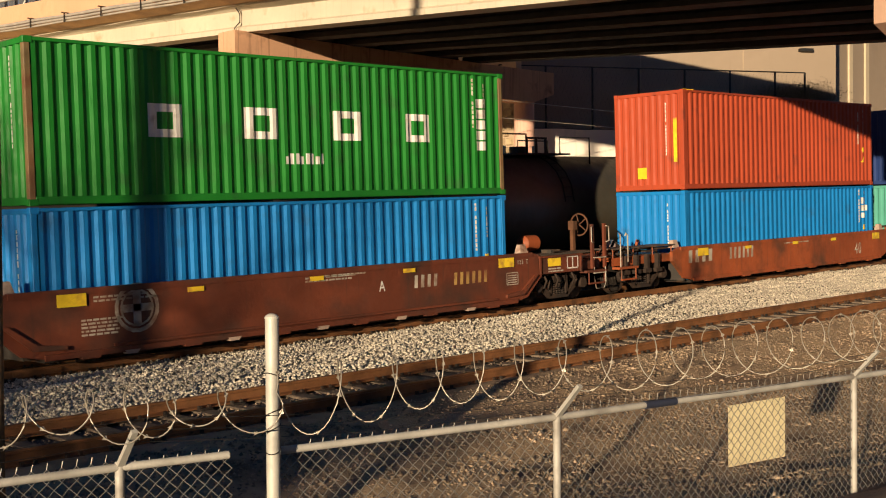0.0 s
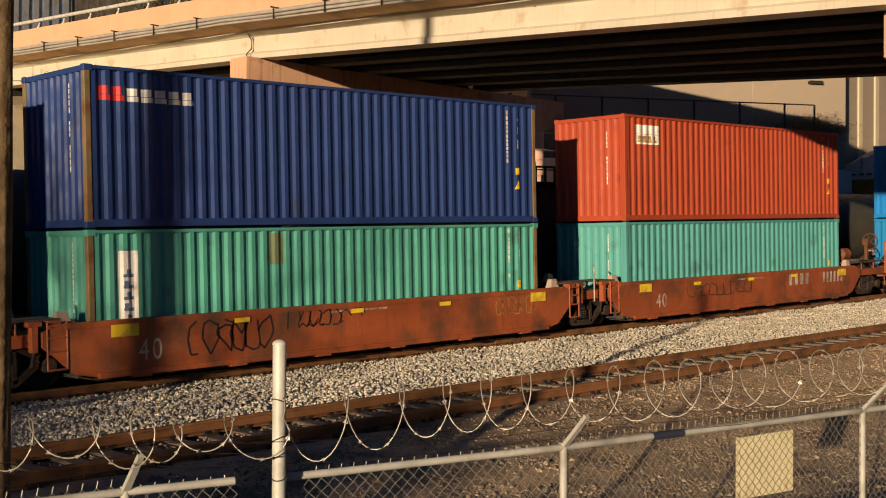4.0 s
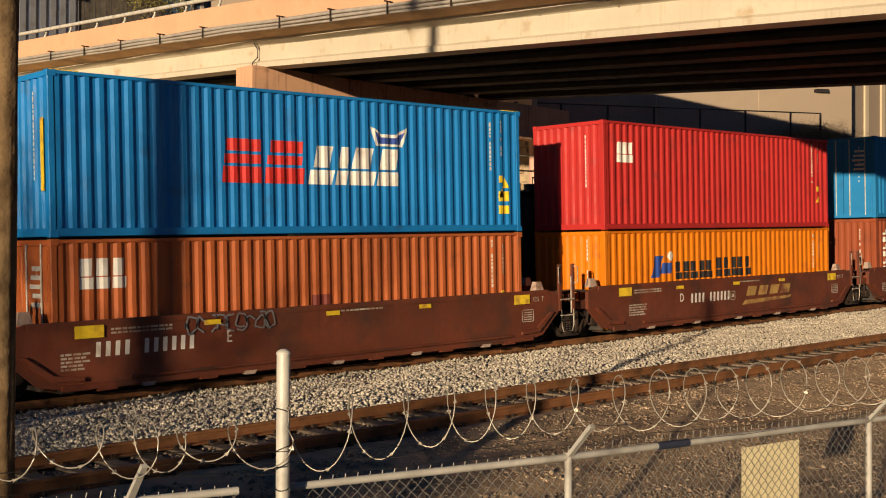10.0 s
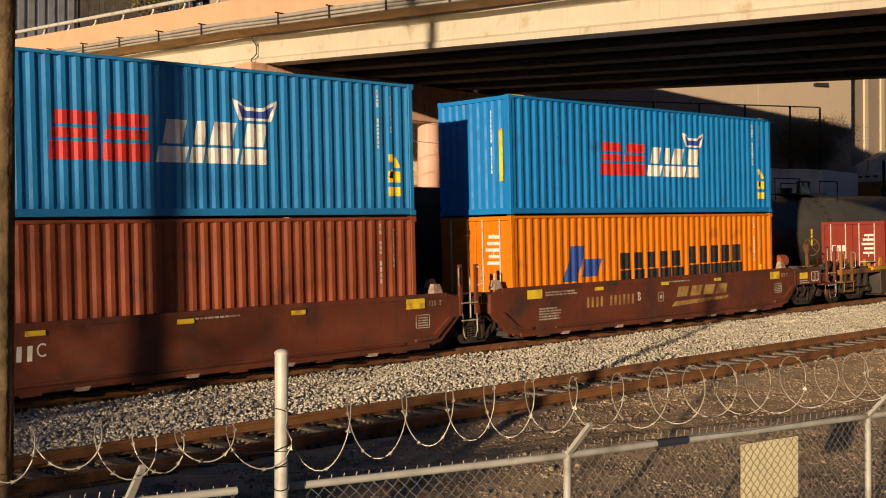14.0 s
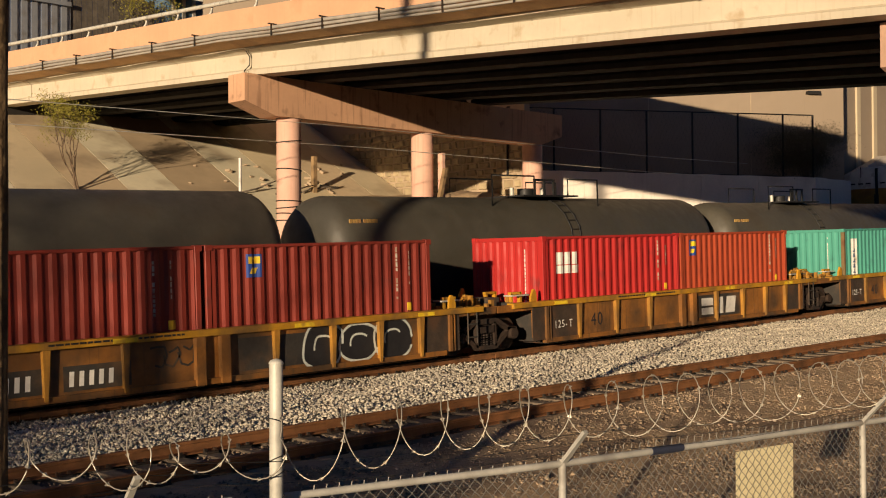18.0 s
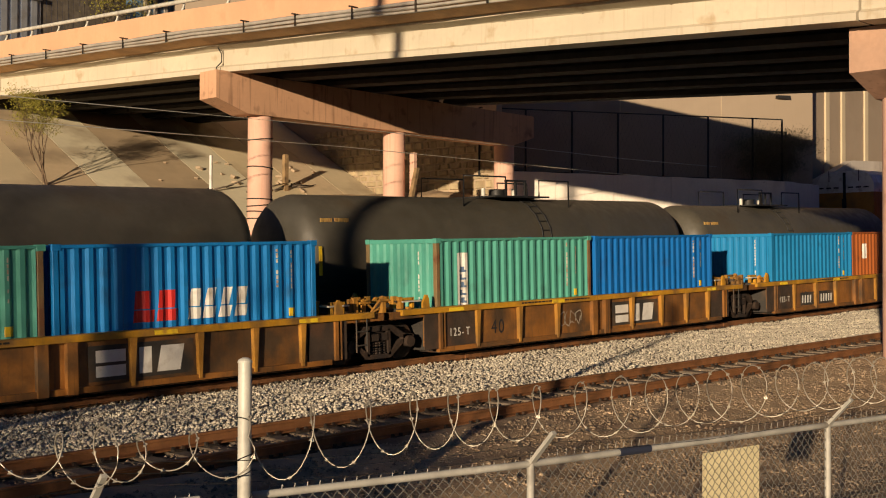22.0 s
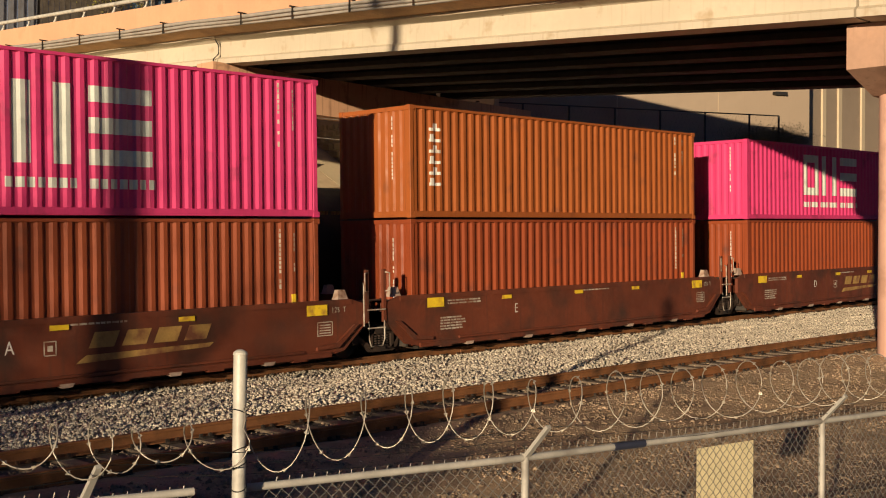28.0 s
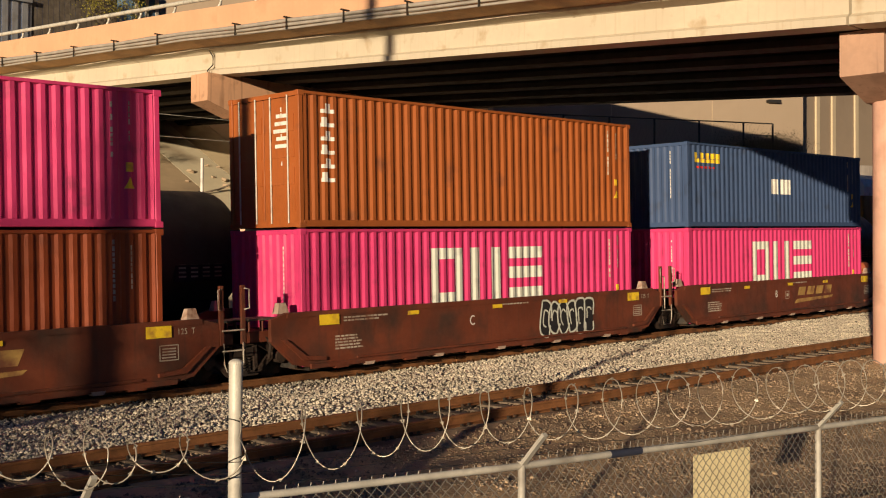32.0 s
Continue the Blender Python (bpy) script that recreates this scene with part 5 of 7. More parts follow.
fence = tagged(new("chain_link_fence"), "galvanised chain-link fence with angled barb arms beside the tracks", "fence")


def fence_at(i, t, z):
    p = FP[i].lerp(FP[i + 1], t)
    return Vector((p.x, p.y, z - FZ + PZ[i] + (PZ[i + 1] - PZ[i]) * t))


for i, p in enumerate(FP):
    g = ground_z(p.x, p.y) - 0.2
    part("fence_post", rods(0.025, ((p.x, p.y, g), (p.x, p.y, PZ[i] + 0.03)), n=12), M_FENCE, fence)
    bm = bmesh.new()
    prism(bm, [(-0.021, -0.03), (0.021, -0.03), (0.016, 0.30), (-0.016, 0.30)], -0.012, 0.012, "y")
    part("barb_arm", bm, M_FENCE, fence, "pale angled barb arm", Matrix.Translation((p.x, p.y, PZ[i])) @ Euler((radians(44), 0, radians(-8))).to_matrix().to_4x4())
for i in range(len(FP) - 1):
    if i == 2:
        part("top_rail", rods(0.0225, (fence_at(2, 0, FZ), fence_at(2, 0.22, FZ)), n=10), M_FENCE, fence)
        part("top_rail", rods(0.0225, (fence_at(2, 0.33, FZ - 0.01), fence_at(2, 1, FZ)), n=10), M_FENCE, fence)
    else:
        part("top_rail", rods(0.0225, (fence_at(i, 0, FZ), fence_at(i, 1, FZ)), n=10), M_FENCE, fence)
part("rail_sleeve", rods(0.028, (fence_at(3, 0.25, FZ), fence_at(3, 0.345, FZ)), n=12), mat("dark_blue_sleeve", (0.035, 0.042, 0.07), 0.5, 0, 3, 0.2), fence, "dark blue rail sleeve")
# woven wire: pairs of zigzag wires, with knuckled ends above the rail
vs, fs = [], []


def wire_seg(a, b, r):
    k = len(vs)
    d = (b - a).normalized()
    s = d.cross(Vector((0.3, 0.9, 0.1))).normalized()
    u = d.cross(s)
    for c in (a, b):
        for j in range(3):
            vs.append(c + s * (r * math.cos(j * 2.094)) + u * (r * math.sin(j * 2.094)))
    for j in range(3):
        fs.append((k + j, k + (j + 1) % 3, k + 3 + (j + 1) % 3, k + 3 + j))


for i in range(1, len(FP) - 1):
    L = (FP[i + 1] - FP[i]).length
    n = int(L / 0.037)
    for k in range(n):
        if i == 2 and 0.22 < k / n < 0.30:
            continue
        zz = FZ + 0.035 if i != 2 else FZ + 0.0
        rows = 34 if 1 < i < 5 else 10
        for r in range(rows):
            z0, z1 = zz - r * 0.037, zz - (r + 1) * 0.037
            e = 0.5 if (r + k) % 2 else -0.5
            a = fence_at(i, (k + e * 1.0 + 0.5) / n, z0)
            b = fence_at(i, (k - e * 1.0 + 0.5) / n, z1)
            dy = Vector((0, 0.004 if r % 2 else -0.004, 0))
            wire_seg(a + dy, b - dy, 0.0025)
        if k % 2 == 0:
            a = fence_at(i, (k + 0.0) / n, zz)
            wire_seg(a, a + Vector((0.008, 0, 0.035)), 0.0022)
mesh_ob = pile("woven_wire", vs, fs, mat("dull_fence_wire", (0.30, 0.29, 0.25), 0.6, 0.3, 6, 0.25))
mesh_ob.parent = fence
tagged(mesh_ob, kind="stuff")
tall = tagged(new("steel_post"), "tall round galvanised steel post with a domed cap at the fence", "post")
part("pipe", rods(0.037, ((3.79, 5.15, -0.6), (3.79, 5.15, 2.21)), n=24), M_GALV, tall)
bm = bmesh.new()
bmesh.ops.create_uvsphere(bm, u_segments=20, v_segments=8, radius=0.041)
for v in bm.verts:
    v.co = Vector((v.co.x, v.co.y, max(0, v.co.z) * 0.7)) + Vector((3.79, 5.15, 2.21))
part("cap", bm, M_GALV, tall)
for z in (1.5, 1.62, 1.7, 1.9):
    part("tie_wire", built(tube, [(3.79 + 0.042 * math.cos(a), 5.15 + 0.042 * math.sin(a), z + 0.02 * math.sin(a + z * 9)) for a in [0.5 * k for k in range(14)]], 0.003, 4), M_TANKTRIM, tall)
sign = tagged(new("blank_sign"), "blank faded yellow square sign wired to the fence", "sign")
a, b = Vector((7.17, 4.396, 0)), Vector((7.79, 4.305, 0))
n = Vector((-0.16, -0.985, 0))
bm = bmesh.new()
lo, hi = 1.0, 1.44
q = [a + n * 0.012 + Vector((0, 0, lo)), b + n * 0.012 + Vector((0, 0, lo)), b + n * 0.012 + Vector((0, 0, hi)), a + n * 0.012 + Vector((0, 0, hi - 0.008))]
f0 = [bm.verts.new(p - n * 0.03) for p in q]
f1 = [bm.verts.new(p - n * 0.033) for p in q]
bm.faces.new(f0)
bm.faces.new(f1[::-1])
for k in range(4):
    bm.faces.new((f0[k], f1[k], f1[(k + 1) % 4], f0[(k + 1) % 4]))
part("panel", bm, M_SIGN, sign)

# razor wire: a coil laid along the arms, tight to the right, pulled out and sagging to the left
coil = tagged(new("razor_wire"), "loose coil of barbed razor wire along the fence top", "razor wire")
pts = []
u, ang = 11.5, 0.0
while u > 0.6:
    tight = min(1, max(0, (u - 5.6) / 1.6))
    pitch = 0.345 if u > 3.75 else 0.27 + 0.08 * math.sin(u * 7.7)
    r = (0.182 if u > 3.75 else 0.115 + 0.03 * math.sin(u * 9.0)) + 0.012 * math.sin(u * 5) + 0.012 * tight
    zc = 1.785 + 0.004 * (u - 4.5) - 0.03 * (1 - tight) * math.sin(u * 2.1)
    y = 5.03 - 0.16 * (u - 4.5) + 0.03 * math.sin(u * 1.3)
    pts.append(Vector((u + 0.05 * math.sin(3.1 * u), y + r * math.cos(ang) * (0.6 + 0.25 * tight if u > 3.75 else 1.3), zc + r * math.sin(ang))))
    ang += 0.26
    u -= pitch * 0.26 / 6.283
part("coil_wire", built(tube, pts, 0.0042, 4), M_WIRE, coil)
bm = bmesh.new()
for k in range(4, len(pts) - 4, 5):
    d = (pts[k + 1] - pts[k - 1]).normalized()
    s = d.cross(Vector((0, 0, 1))).normalized()
    up = d.cross(s)
    c = pts[k]
    for w in (s + up, s - up, -s + up, -s - up):
        a, b = c + d * 0.016, c - d * 0.016
        bm.faces.new([bm.verts.new(p) for p in (a, c + w * 0.011 + d * 0.012, b)])
tagged(part("barbing", bm, M_WIRE, coil), kind="stuff")
strands = tagged(new("barbed_wire"), "thin strands of barbed wire between the fence arms", "barbed wire")
for j, t in enumerate((0.33, 0.66, 0.97)):
    sag = [FP[i].lerp(FP[i + 1], f) + Vector((0.03, -0.205 * t, FZ + 0.215 * t - 0.05 * math.sin(math.pi * f))) for i in range(len(FP) - 1) for f in (0, 0.25, 0.5, 0.75)]
    part("strand", built(tube, sag, 0.0022, 4), M_TANKTRIM, strands)
# the weathered pole that edges into the view
pole = tagged(new("wooden_post"), "weathered brown wooden pole with cracked grain behind the fence", "post")
bm = bmesh.new()
rp = random.Random(3)
rings = []
for k in range(23):
    z = -0.6 + k * 0.245
    ring = []
    for i in range(28):
        a = 2 * math.pi * i / 28
        r = 0.09 + 0.008 * noise.noise(Vector((math.cos(a) * 6, math.sin(a) * 6, z * 0.35))) + 0.009 * noise.noise(Vector((math.cos(a) * 14, math.sin(a) * 14, z * 1.2)))
        ring.append(bm.verts.new((3.149 + r * math.cos(a), 7.251 + r * math.sin(a), z)))
    rings.append(ring)
for p, q in zip(rings, rings[1:]):
    for i in range(28):
        bm.faces.new((p[i], p[(i + 1) % 28], q[(i + 1) % 28], q[i])).smooth = True
bm.faces.new(rings[-1])
part("shaft", bm, mat("cracked_post_wood", (0.20, 0.135, 0.07), 0.9, 0, 3, 0.4, 0.9, 14, (0.055, 0.036, 0.02), 0.35, 4, 0, 0.9, 0.1), pole)


# ---------------------------------------------------------------- loose stone
def stones(name, label, n, place, size, material, seed):
    """Many small angular stones, each an uneven eight-sided lump."""
    rg = np.random.default_rng(seed)
    base = np.array([(1, 0, 0), (-1, 0, 0), (0, 1, 0), (0, -1, 0), (0, 0, 1), (0, 0, -1)], float)
    tri = np.array([(0, 2, 4), (2, 1, 4), (1, 3, 4), (3, 0, 4), (2, 0, 5), (1, 2, 5), (3, 1, 5), (0, 3, 5)])
    c = place(rg, n)
    n = len(c)
    s = size * rg.uniform(0.6, 1.5, (n, 1, 1))
    v = base[None] * rg.uniform(0.5, 1.15, (n, 6, 3)) + rg.uniform(-0.28, 0.28, (n, 6, 3))
    a = rg.uniform(0, 6.283, n)
    ca, sa = np.cos(a), np.sin(a)
    x = v[..., 0] * ca[:, None] - v[..., 1] * sa[:, None]
    y = v[..., 0] * sa[:, None] + v[..., 1] * ca[:, None]
    v = np.stack([x, y, v[..., 2] * 0.8], -1) * s + c[:, None, :]
    f = (tri[None] + 6 * np.arange(n)[:, None, None]).reshape(-1, 3)
    v = v.reshape(-1, 3)
    me = bpy.data.meshes.new(name)
    me.vertices.add(len(v))
    me.vertices.foreach_set("co", v.astype(np.float32).ravel())
    me.loops.add(len(f) * 3)
    me.loops.foreach_set("vertex_index", f.astype(np.int32).ravel())
    me.polygons.add(len(f))
    me.polygons.foreach_set("loop_start", np.arange(0, len(f) * 3, 3, dtype=np.int32))
    me.update(calc_edges=True)
    me.materials.append(material)
    return tagged(new(name, me), label, "stones", kind="stuff")


def lay(rg, n):
    """Scatter between the two tracks, thinner far off."""
    x = 3 + 47 * rg.uniform(0, 1, n) ** 1.35
    t = rg.uniform(0, 1, n)
    y0 = 12.75 + (x - 14) * math.tan(NEAR_A) + 0.80
    y = y0 + (YC - 0.80 - y0) * t
    z = GRADE * x + np.where(t < 0.5, 0.06 + (-0.063 - 0.06) * t * 2, -0.063 + (-0.225 + 0.063) * (t - 0.5) * 2)
    z = z + rg.uniform(-0.015, 0.06, n) + 0.035 * np.sin(x * 1.7) * np.sin(y * 2.3)
    return np.stack([x, y, z], 1)


stones("ballast_stones", "pale angular crushed-stone ballast between the tracks", 92000, lay, 0.031, M_STONE, 2)


def shoulder_z(x, y):
    """Height of the spilled dirt beside the near track."""
    a = (y - 12.75 - (x - 14) * math.tan(NEAR_A)) * math.cos(NEAR_A)
    if a < -4.2:
        return -9.0
    lift = float(np.interp(a, AS[::-1], (-0.42, -0.22, -0.10, -0.03, 0.0, -0.035)))
    return GRADE * x + lift + 0.03 * noise.noise(Vector((x * 1.3, y * 1.3, 3))) + 0.02 * noise.noise(Vector((x * 4, y * 4, 9)))


def near_dirt(rg, n):
    x = rg.uniform(2, 34, n)
    y = rg.uniform(4.8, 11.6, n)
    z = np.array([max(dirt_z(a, b), shoulder_z(a, b)) for a, b in zip(x, y)])
    return np.stack([x, y, z + 0.004], 1)


stones("dirt_pebbles", "small brown stones strewn over the trackside dirt", 60000, near_dirt, 0.0165, M_PEBBLE, 5)


stones("dirt_rocks", "broken brown rocks lying on the trackside dirt", 6500, near_dirt, 0.034, M_PEBBLE, 15)


def between_ties(rg, n):
    u = rg.uniform(-14, 42, n)
    o = rg.uniform(-1.5, 0.68, n)
    x = 14 + u * math.cos(NEAR_A) - o * math.sin(NEAR_A)
    y = 12.75 + u * math.sin(NEAR_A) + o * math.cos(NEAR_A)
    return np.stack([x, y, GRADE * x - 0.065 + rg.uniform(-0.02, 0.015, n) - np.where(o < -1.0, 0.10, 0)], 1)


stones("tie_gravel", "dirty brown gravel between the ties of the near track", 16000, between_ties, 0.026, M_PEBBLE, 7)


# ---------------------------------------------------------------- markings on the containers
def ribs(L):
    k = max(3, round((L - 0.28) / 0.278))
    p = (L - 0.28) / k
    return p, [0.14 + p * (i + f) for i in range(k) for f in (0, 0.3, 0.5, 0.8)] + [L - 0.14]


def rib_depth(x, p):
    f = ((x - 0.14) / p) % 1
    return 0.0 if f <= 0.3 else (f - 0.3) / 0.2 if f <= 0.5 else 1.0 if f <= 0.8 else (1 - f) / 0.2


def cut(poly, x, keep_right):
    out = []
    for i in range(len(poly)):
        a, b = poly[i], poly[(i + 1) % len(poly)]
        ina, inb = (a[0] >= x) == keep_right or a[0] == x, (b[0] >= x) == keep_right or b[0] == x
        if ina:
            out.append(a)
        if ina != inb and a[0] != b[0]:
            t = (x - a[0]) / (b[0] - a[0])
            out.append((x, a[1] + t * (b[1] - a[1])))
    return out


def painted(c, L, name, shapes, material, label="", lift=0.003):
    """Paint that follows the ribs of the near side: each outline in (along, up) is cut at the ribs' edges."""
    p, xs = ribs(L)
    single = name in ("logo_block", "logo_panel", "sticker", "code_panel")
    bm = bmesh.new()
    for s in shapes:
        x0, x1 = min(q[0] for q in s), max(q[0] for q in s)
        stops = [x0] + [x for x in xs if x0 + 1e-4 < x < x1 - 1e-4] + [x1]
        for a, b in zip(stops, stops[1:]):
            q = cut(cut(list(s), a, True), b, False)
            q = [v for i, v in enumerate(q) if (abs(v[0] - q[i - 1][0]) + abs(v[1] - q[i - 1][1])) > 1e-5]
            if len(q) > 2:
                bm.faces.new([bm.verts.new((x, -1.205 + 0.04 * rib_depth(x, p) - lift, z)) for x, z in q])
        if single:
            bmesh.ops.remove_doubles(bm, verts=bm.verts[:], dist=0.0005)
            part(name, bm, material, c, label)
            bm = bmesh.new()
    if single:
        bm.free()
    else:
        ob = part(name, bm, material, c, label)
        if len(shapes) > 2:
            tagged(ob, kind="stuff")


def blocks(x, z, n, w, gap, h, slant=0.0, split=0.42, stroke=0.26):
    """A row of n plain block shapes, each of two stacked pieces, in place of a brand's lettering."""
    out = []
    for i in range(n):
        a = x + i * (w + gap)
        lo = h * split
        out.append(rect(a, z, w, lo - 0.04 * h, slant))
        o = slant * lo
        out.append([(a + o, z + lo), (a + w * 0.78 + o, z + lo), (a + w * 0.78 + slant * h, z + h), (a + slant * h, z + h)])
    return out


def column_blocks(x, z0, z1, n, w):
    s = (z1 - z0) / n
    out = []
    for i in range(n):
        z = z0 + i * s
        out += [rect(x, z + s * 0.12, w, s * 0.28), rect(x + w * (0.3 if i % 2 else 0.05), z + s * 0.4, w * 0.45, s * 0.42)]
    return out


def dashes(x, z0, z1, w, seed):
    rnd, out, z = random.Random(seed), [], z0
    while z < z1:
        h = rnd.uniform(0.05, 0.11)
        if rnd.random() < 0.85:
            out.append(rect(x, z, w, h))
        z += h + 0.025
    return out


def usual_marks(c, L, H, seed, end_bar=False):
    """The small code columns and stickers that every container carries near its trailing end and on its leading end."""
    rnd = random.Random(seed)
    painted(c, L, "code_column", dashes(L - 1.02, H * 0.50, H * 0.92, 0.034, seed), M_CREAM, "white column of small marking bars")
    painted(c, L, "code_column", dashes(L - 0.66, H * 0.62, H * 0.9, 0.03, seed + 50), M_CREAM, "white column of small marking bars")
    if rnd.random() < 0.8:
        painted(c, L, "sticker", [rect(L - 0.72, H * 0.40, 0.17, 0.17)], M_YELLOW, "yellow square sticker")
        painted(c, L, "warning_triangle", [[(L - 0.75, H * 0.28), (L - 0.53, H * 0.28), (L - 0.64, H * 0.28 + 0.21)]], M_YELLOW, "yellow warning triangle")
    bm = bmesh.new()
    for s in dashes(-0.62, H * 0.35, H * 0.88, 0.035, seed + 9):
        prism(bm, s, 0.024, 0.028, "x")
    tagged(part("end_code_column", bm, M_WHITE, c, "white column of small marking bars"), kind="stuff")
    if end_bar:
        part("end_stripe", boxes(((0.022, -0.98, H * 0.28), (0.028, -0.86, H * 0.72))), M_YELLOW, c, "yellow height stripe")
        bm = bmesh.new()
        for x0 in (0.0, L - 0.62):
            for i in range(5):
                box(bm, (x0 + 0.04 + i * 0.12, -1.222, H - 0.012), (x0 + 0.10 + i * 0.12, -1.10, H + 0.004))
        part("height_hatch", bm, M_YELLOW, c, "yellow height hatching on the roof edge")


n = 0
for key, pair in C.items():
    for c in (pair if isinstance(pair, tuple) else (pair,)):
        n += 1
        one20 = not isinstance(pair, tuple)
        H = max(v.co.z for o in c.children if o.name.startswith("roof_panel") for v in o.data.vertices) + 0.02
        usual_marks(c, L20 if one20 else L40, H, n, key in ("sm1", "sm2", "sm4", "red") and c is pair[-1])

lo, up = 0, 1
# four wide-set white block shapes, an address line and a ladder-like panel on the green one
g = C["green"][up]
for x, w in ((2.35, 0.74), (4.5, 0.82), (6.76, 0.78), (8.82, 0.76)):
    painted(g, L40, "logo_block", [rect(x, 1.22, 0.2, 0.62), rect(x + w - 0.2, 1.22, 0.2, 0.62), rect(x + 0.2, 1.22, w - 0.4, 0.15), rect(x + 0.2, 1.69, w - 0.4, 0.15)], M_WHITE, "plain white hollow logo shape")
painted(g, L40, "address_line", [rect(5.47 + i * 0.13, 0.72, 0.09, 0.22 if i % 3 else 0.16) for i in range(8)], M_WHITE, "small white bars")
painted(g, L40, "code_panel", [rect(11.1, 1.05 + i * 0.25, 0.36, 0.21) for i in range(5)], M_WHITE, "stacked white code panel")
s = C["sea"][up]
painted(s, L40, "logo_block", blocks(0.28, 2.28, 2, 0.24, 0.02, 0.26), M_REDMARK, "plain red logo shape")
painted(s, L40, "logo_block", blocks(0.85, 2.28, 5, 0.25, 0.04, 0.24), M_WHITE, "plain white logo shapes")
M_BLUEGREY = mat("blue_grey_marking", (0.10, 0.16, 0.26), 0.6, 0, 2, 0.2)
for k, z0, z1, LL, x in (("sea", 0.93, 2.2, L40, 0.61), ("gr1", 1.09, 2.24, L20, 0.6), ("gr2", 1.09, 2.24, L20, 0.72)):
    c = C[k][lo] if isinstance(C[k], tuple) else C[k]
    painted(c, LL, "logo_panel", [rect(x, z0 - 0.3, 0.38, z1 - z0 + 0.3)], M_WHITE, "white upright logo panel")
    painted(c, LL, "logo_block", column_blocks(x + 0.08, z0 - 0.25, z1 - 0.3, 6, 0.22), M_BLUEGREY, "plain blue-grey logo shapes", 0.006)
painted(C["sea"][lo], L40, "patch", [rect(3.94, 1.85, 0.35, 0.62)], mat("olive_patch", (0.16, 0.20, 0.10), 0.6, 0, 2, 0.2), "dull olive repair patch")
z = C["zim"][up]
painted(z, L40, "logo_panel", [rect(0.55, 2.1, 1.05, 0.27), rect(0.55, 2.38, 1.05, 0.25)], M_WHITE, "white and yellow logo panel")
painted(z, L40, "logo_block", blocks(0.65, 2.15, 4, 0.17, 0.06, 0.18), M_GOLD, "plain ochre logo shapes", 0.006)
for k in ("sm1", "sm2", "sm3", "sm4"):
    c = C[k][up]
    painted(c, L40, "logo_block", [q for i in (0, 1) for q in (rect(3.5 + i * 1.02, 1.02, 0.94, 0.32, 0.1), rect(3.55 + i * 1.02, 1.40, 0.86, 0.18, 0.1), rect(3.62 + i * 1.02, 1.64, 0.8, 0.24, 0.1))], M_REDMARK, "plain red logo shape")
    painted(c, L40, "logo_block", [q for i, w in enumerate((0.62, 0.30, 0.72, 0.62)) for q in [rect(5.6 + (0, 0.68, 1.04, 1.82)[i], 1.02, w, 0.30, 0.22), rect(5.72 + (0, 0.68, 1.04, 1.82)[i], 1.37, w * 0.72, 0.45, 0.22)]], M_WHITE, "plain white slanted logo shapes")
    painted(c, L40, "logo_emblem", [[(7.3, 2.3), (7.42, 1.88), (8.2, 1.88), (8.36, 2.32), (8.0, 2.14), (7.62, 2.14)]], M_WHITE, "plain white emblem")
    painted(c, L40, "logo_emblem", [[(7.40, 2.2), (7.48, 1.93), (8.14, 1.93), (8.26, 2.2), (8.0, 2.07), (7.62, 2.07)]], M_BLUEMARK, "plain blue emblem", 0.006)
    painted(c, L40, "sticker", [rect(11.28, 0.72, 0.34, 0.24), rect(11.28, 0.42, 0.34, 0.2)], M_YELLOW, "yellow stickers")
    painted(c, L40, "warning_triangle", [[(11.4, 1.04), (11.62, 1.04), (11.51, 1.3)]], M_YELLOW, "yellow warning triangle")
painted(C["sm1"][lo], L40, "logo_block", [rect(0.95, 1.35, 0.18, 0.75)], M_REDMARK, "red upright logo shape")
painted(C["sm1"][lo], L40, "logo_block", [rect(0.98, 0.95, 0.14, 0.35)], M_WHITE, "white upright logo shape")
for c, LL, x, zz, w in ((C["sm2"][lo], L40, 0.53, 1.7, 0.27), (C["hap"][up], L40, 0.62, 1.8, 0.19), (C["cai"], L20, 0.56, 1.64, 0.26)):
    painted(c, LL, "logo_block", blocks(x, zz, 3, w, 0.05, 0.54, 0.05), M_WHITE, "plain white logo shapes")
painted(C["sm2"][lo], L40, "patch", [rect(5.64, 0.95, 0.5, 0.42)], mat("dark_red_patch", (0.16, 0.03, 0.02), 0.6, 0, 2, 0.2), "dark red repair patch")
for k, x, zz, sc, tx in (("hap", 2.05, 1.28, 0.66, 3.2), ("sm4", 1.95, 1.2, 1.0, 4.3)):
    c = C[k][lo]
    painted(c, L40, "logo_emblem", [[(x, zz), (x + 0.55 * sc, zz), (x + 0.9 * sc, zz + 0.9 * sc), (x + 0.35 * sc, zz + 0.9 * sc)], rect(x + 0.72 * sc, zz + 0.1, 0.7 * sc, 0.45 * sc, 0.3)], M_BLUEMARK, "plain blue emblem")
    painted(c, L40, "logo_block", blocks(tx, zz - 0.08, 5, 0.5 * sc, 0.1 * sc, 0.75 * sc) + blocks(tx + 3.2 * sc, zz - 0.08, 5, 0.48 * sc, 0.1 * sc, 0.85 * sc), M_BLACK, "plain navy logo shapes")
painted(C["hap"][lo], L40, "sticker", [[(3.0 + 0.15 * math.cos(a), 1.86 + 0.15 * math.sin(a)) for a in [math.pi / 3 * i for i in range(6)]]], M_WHITE, "white six-sided sticker", 0.007)
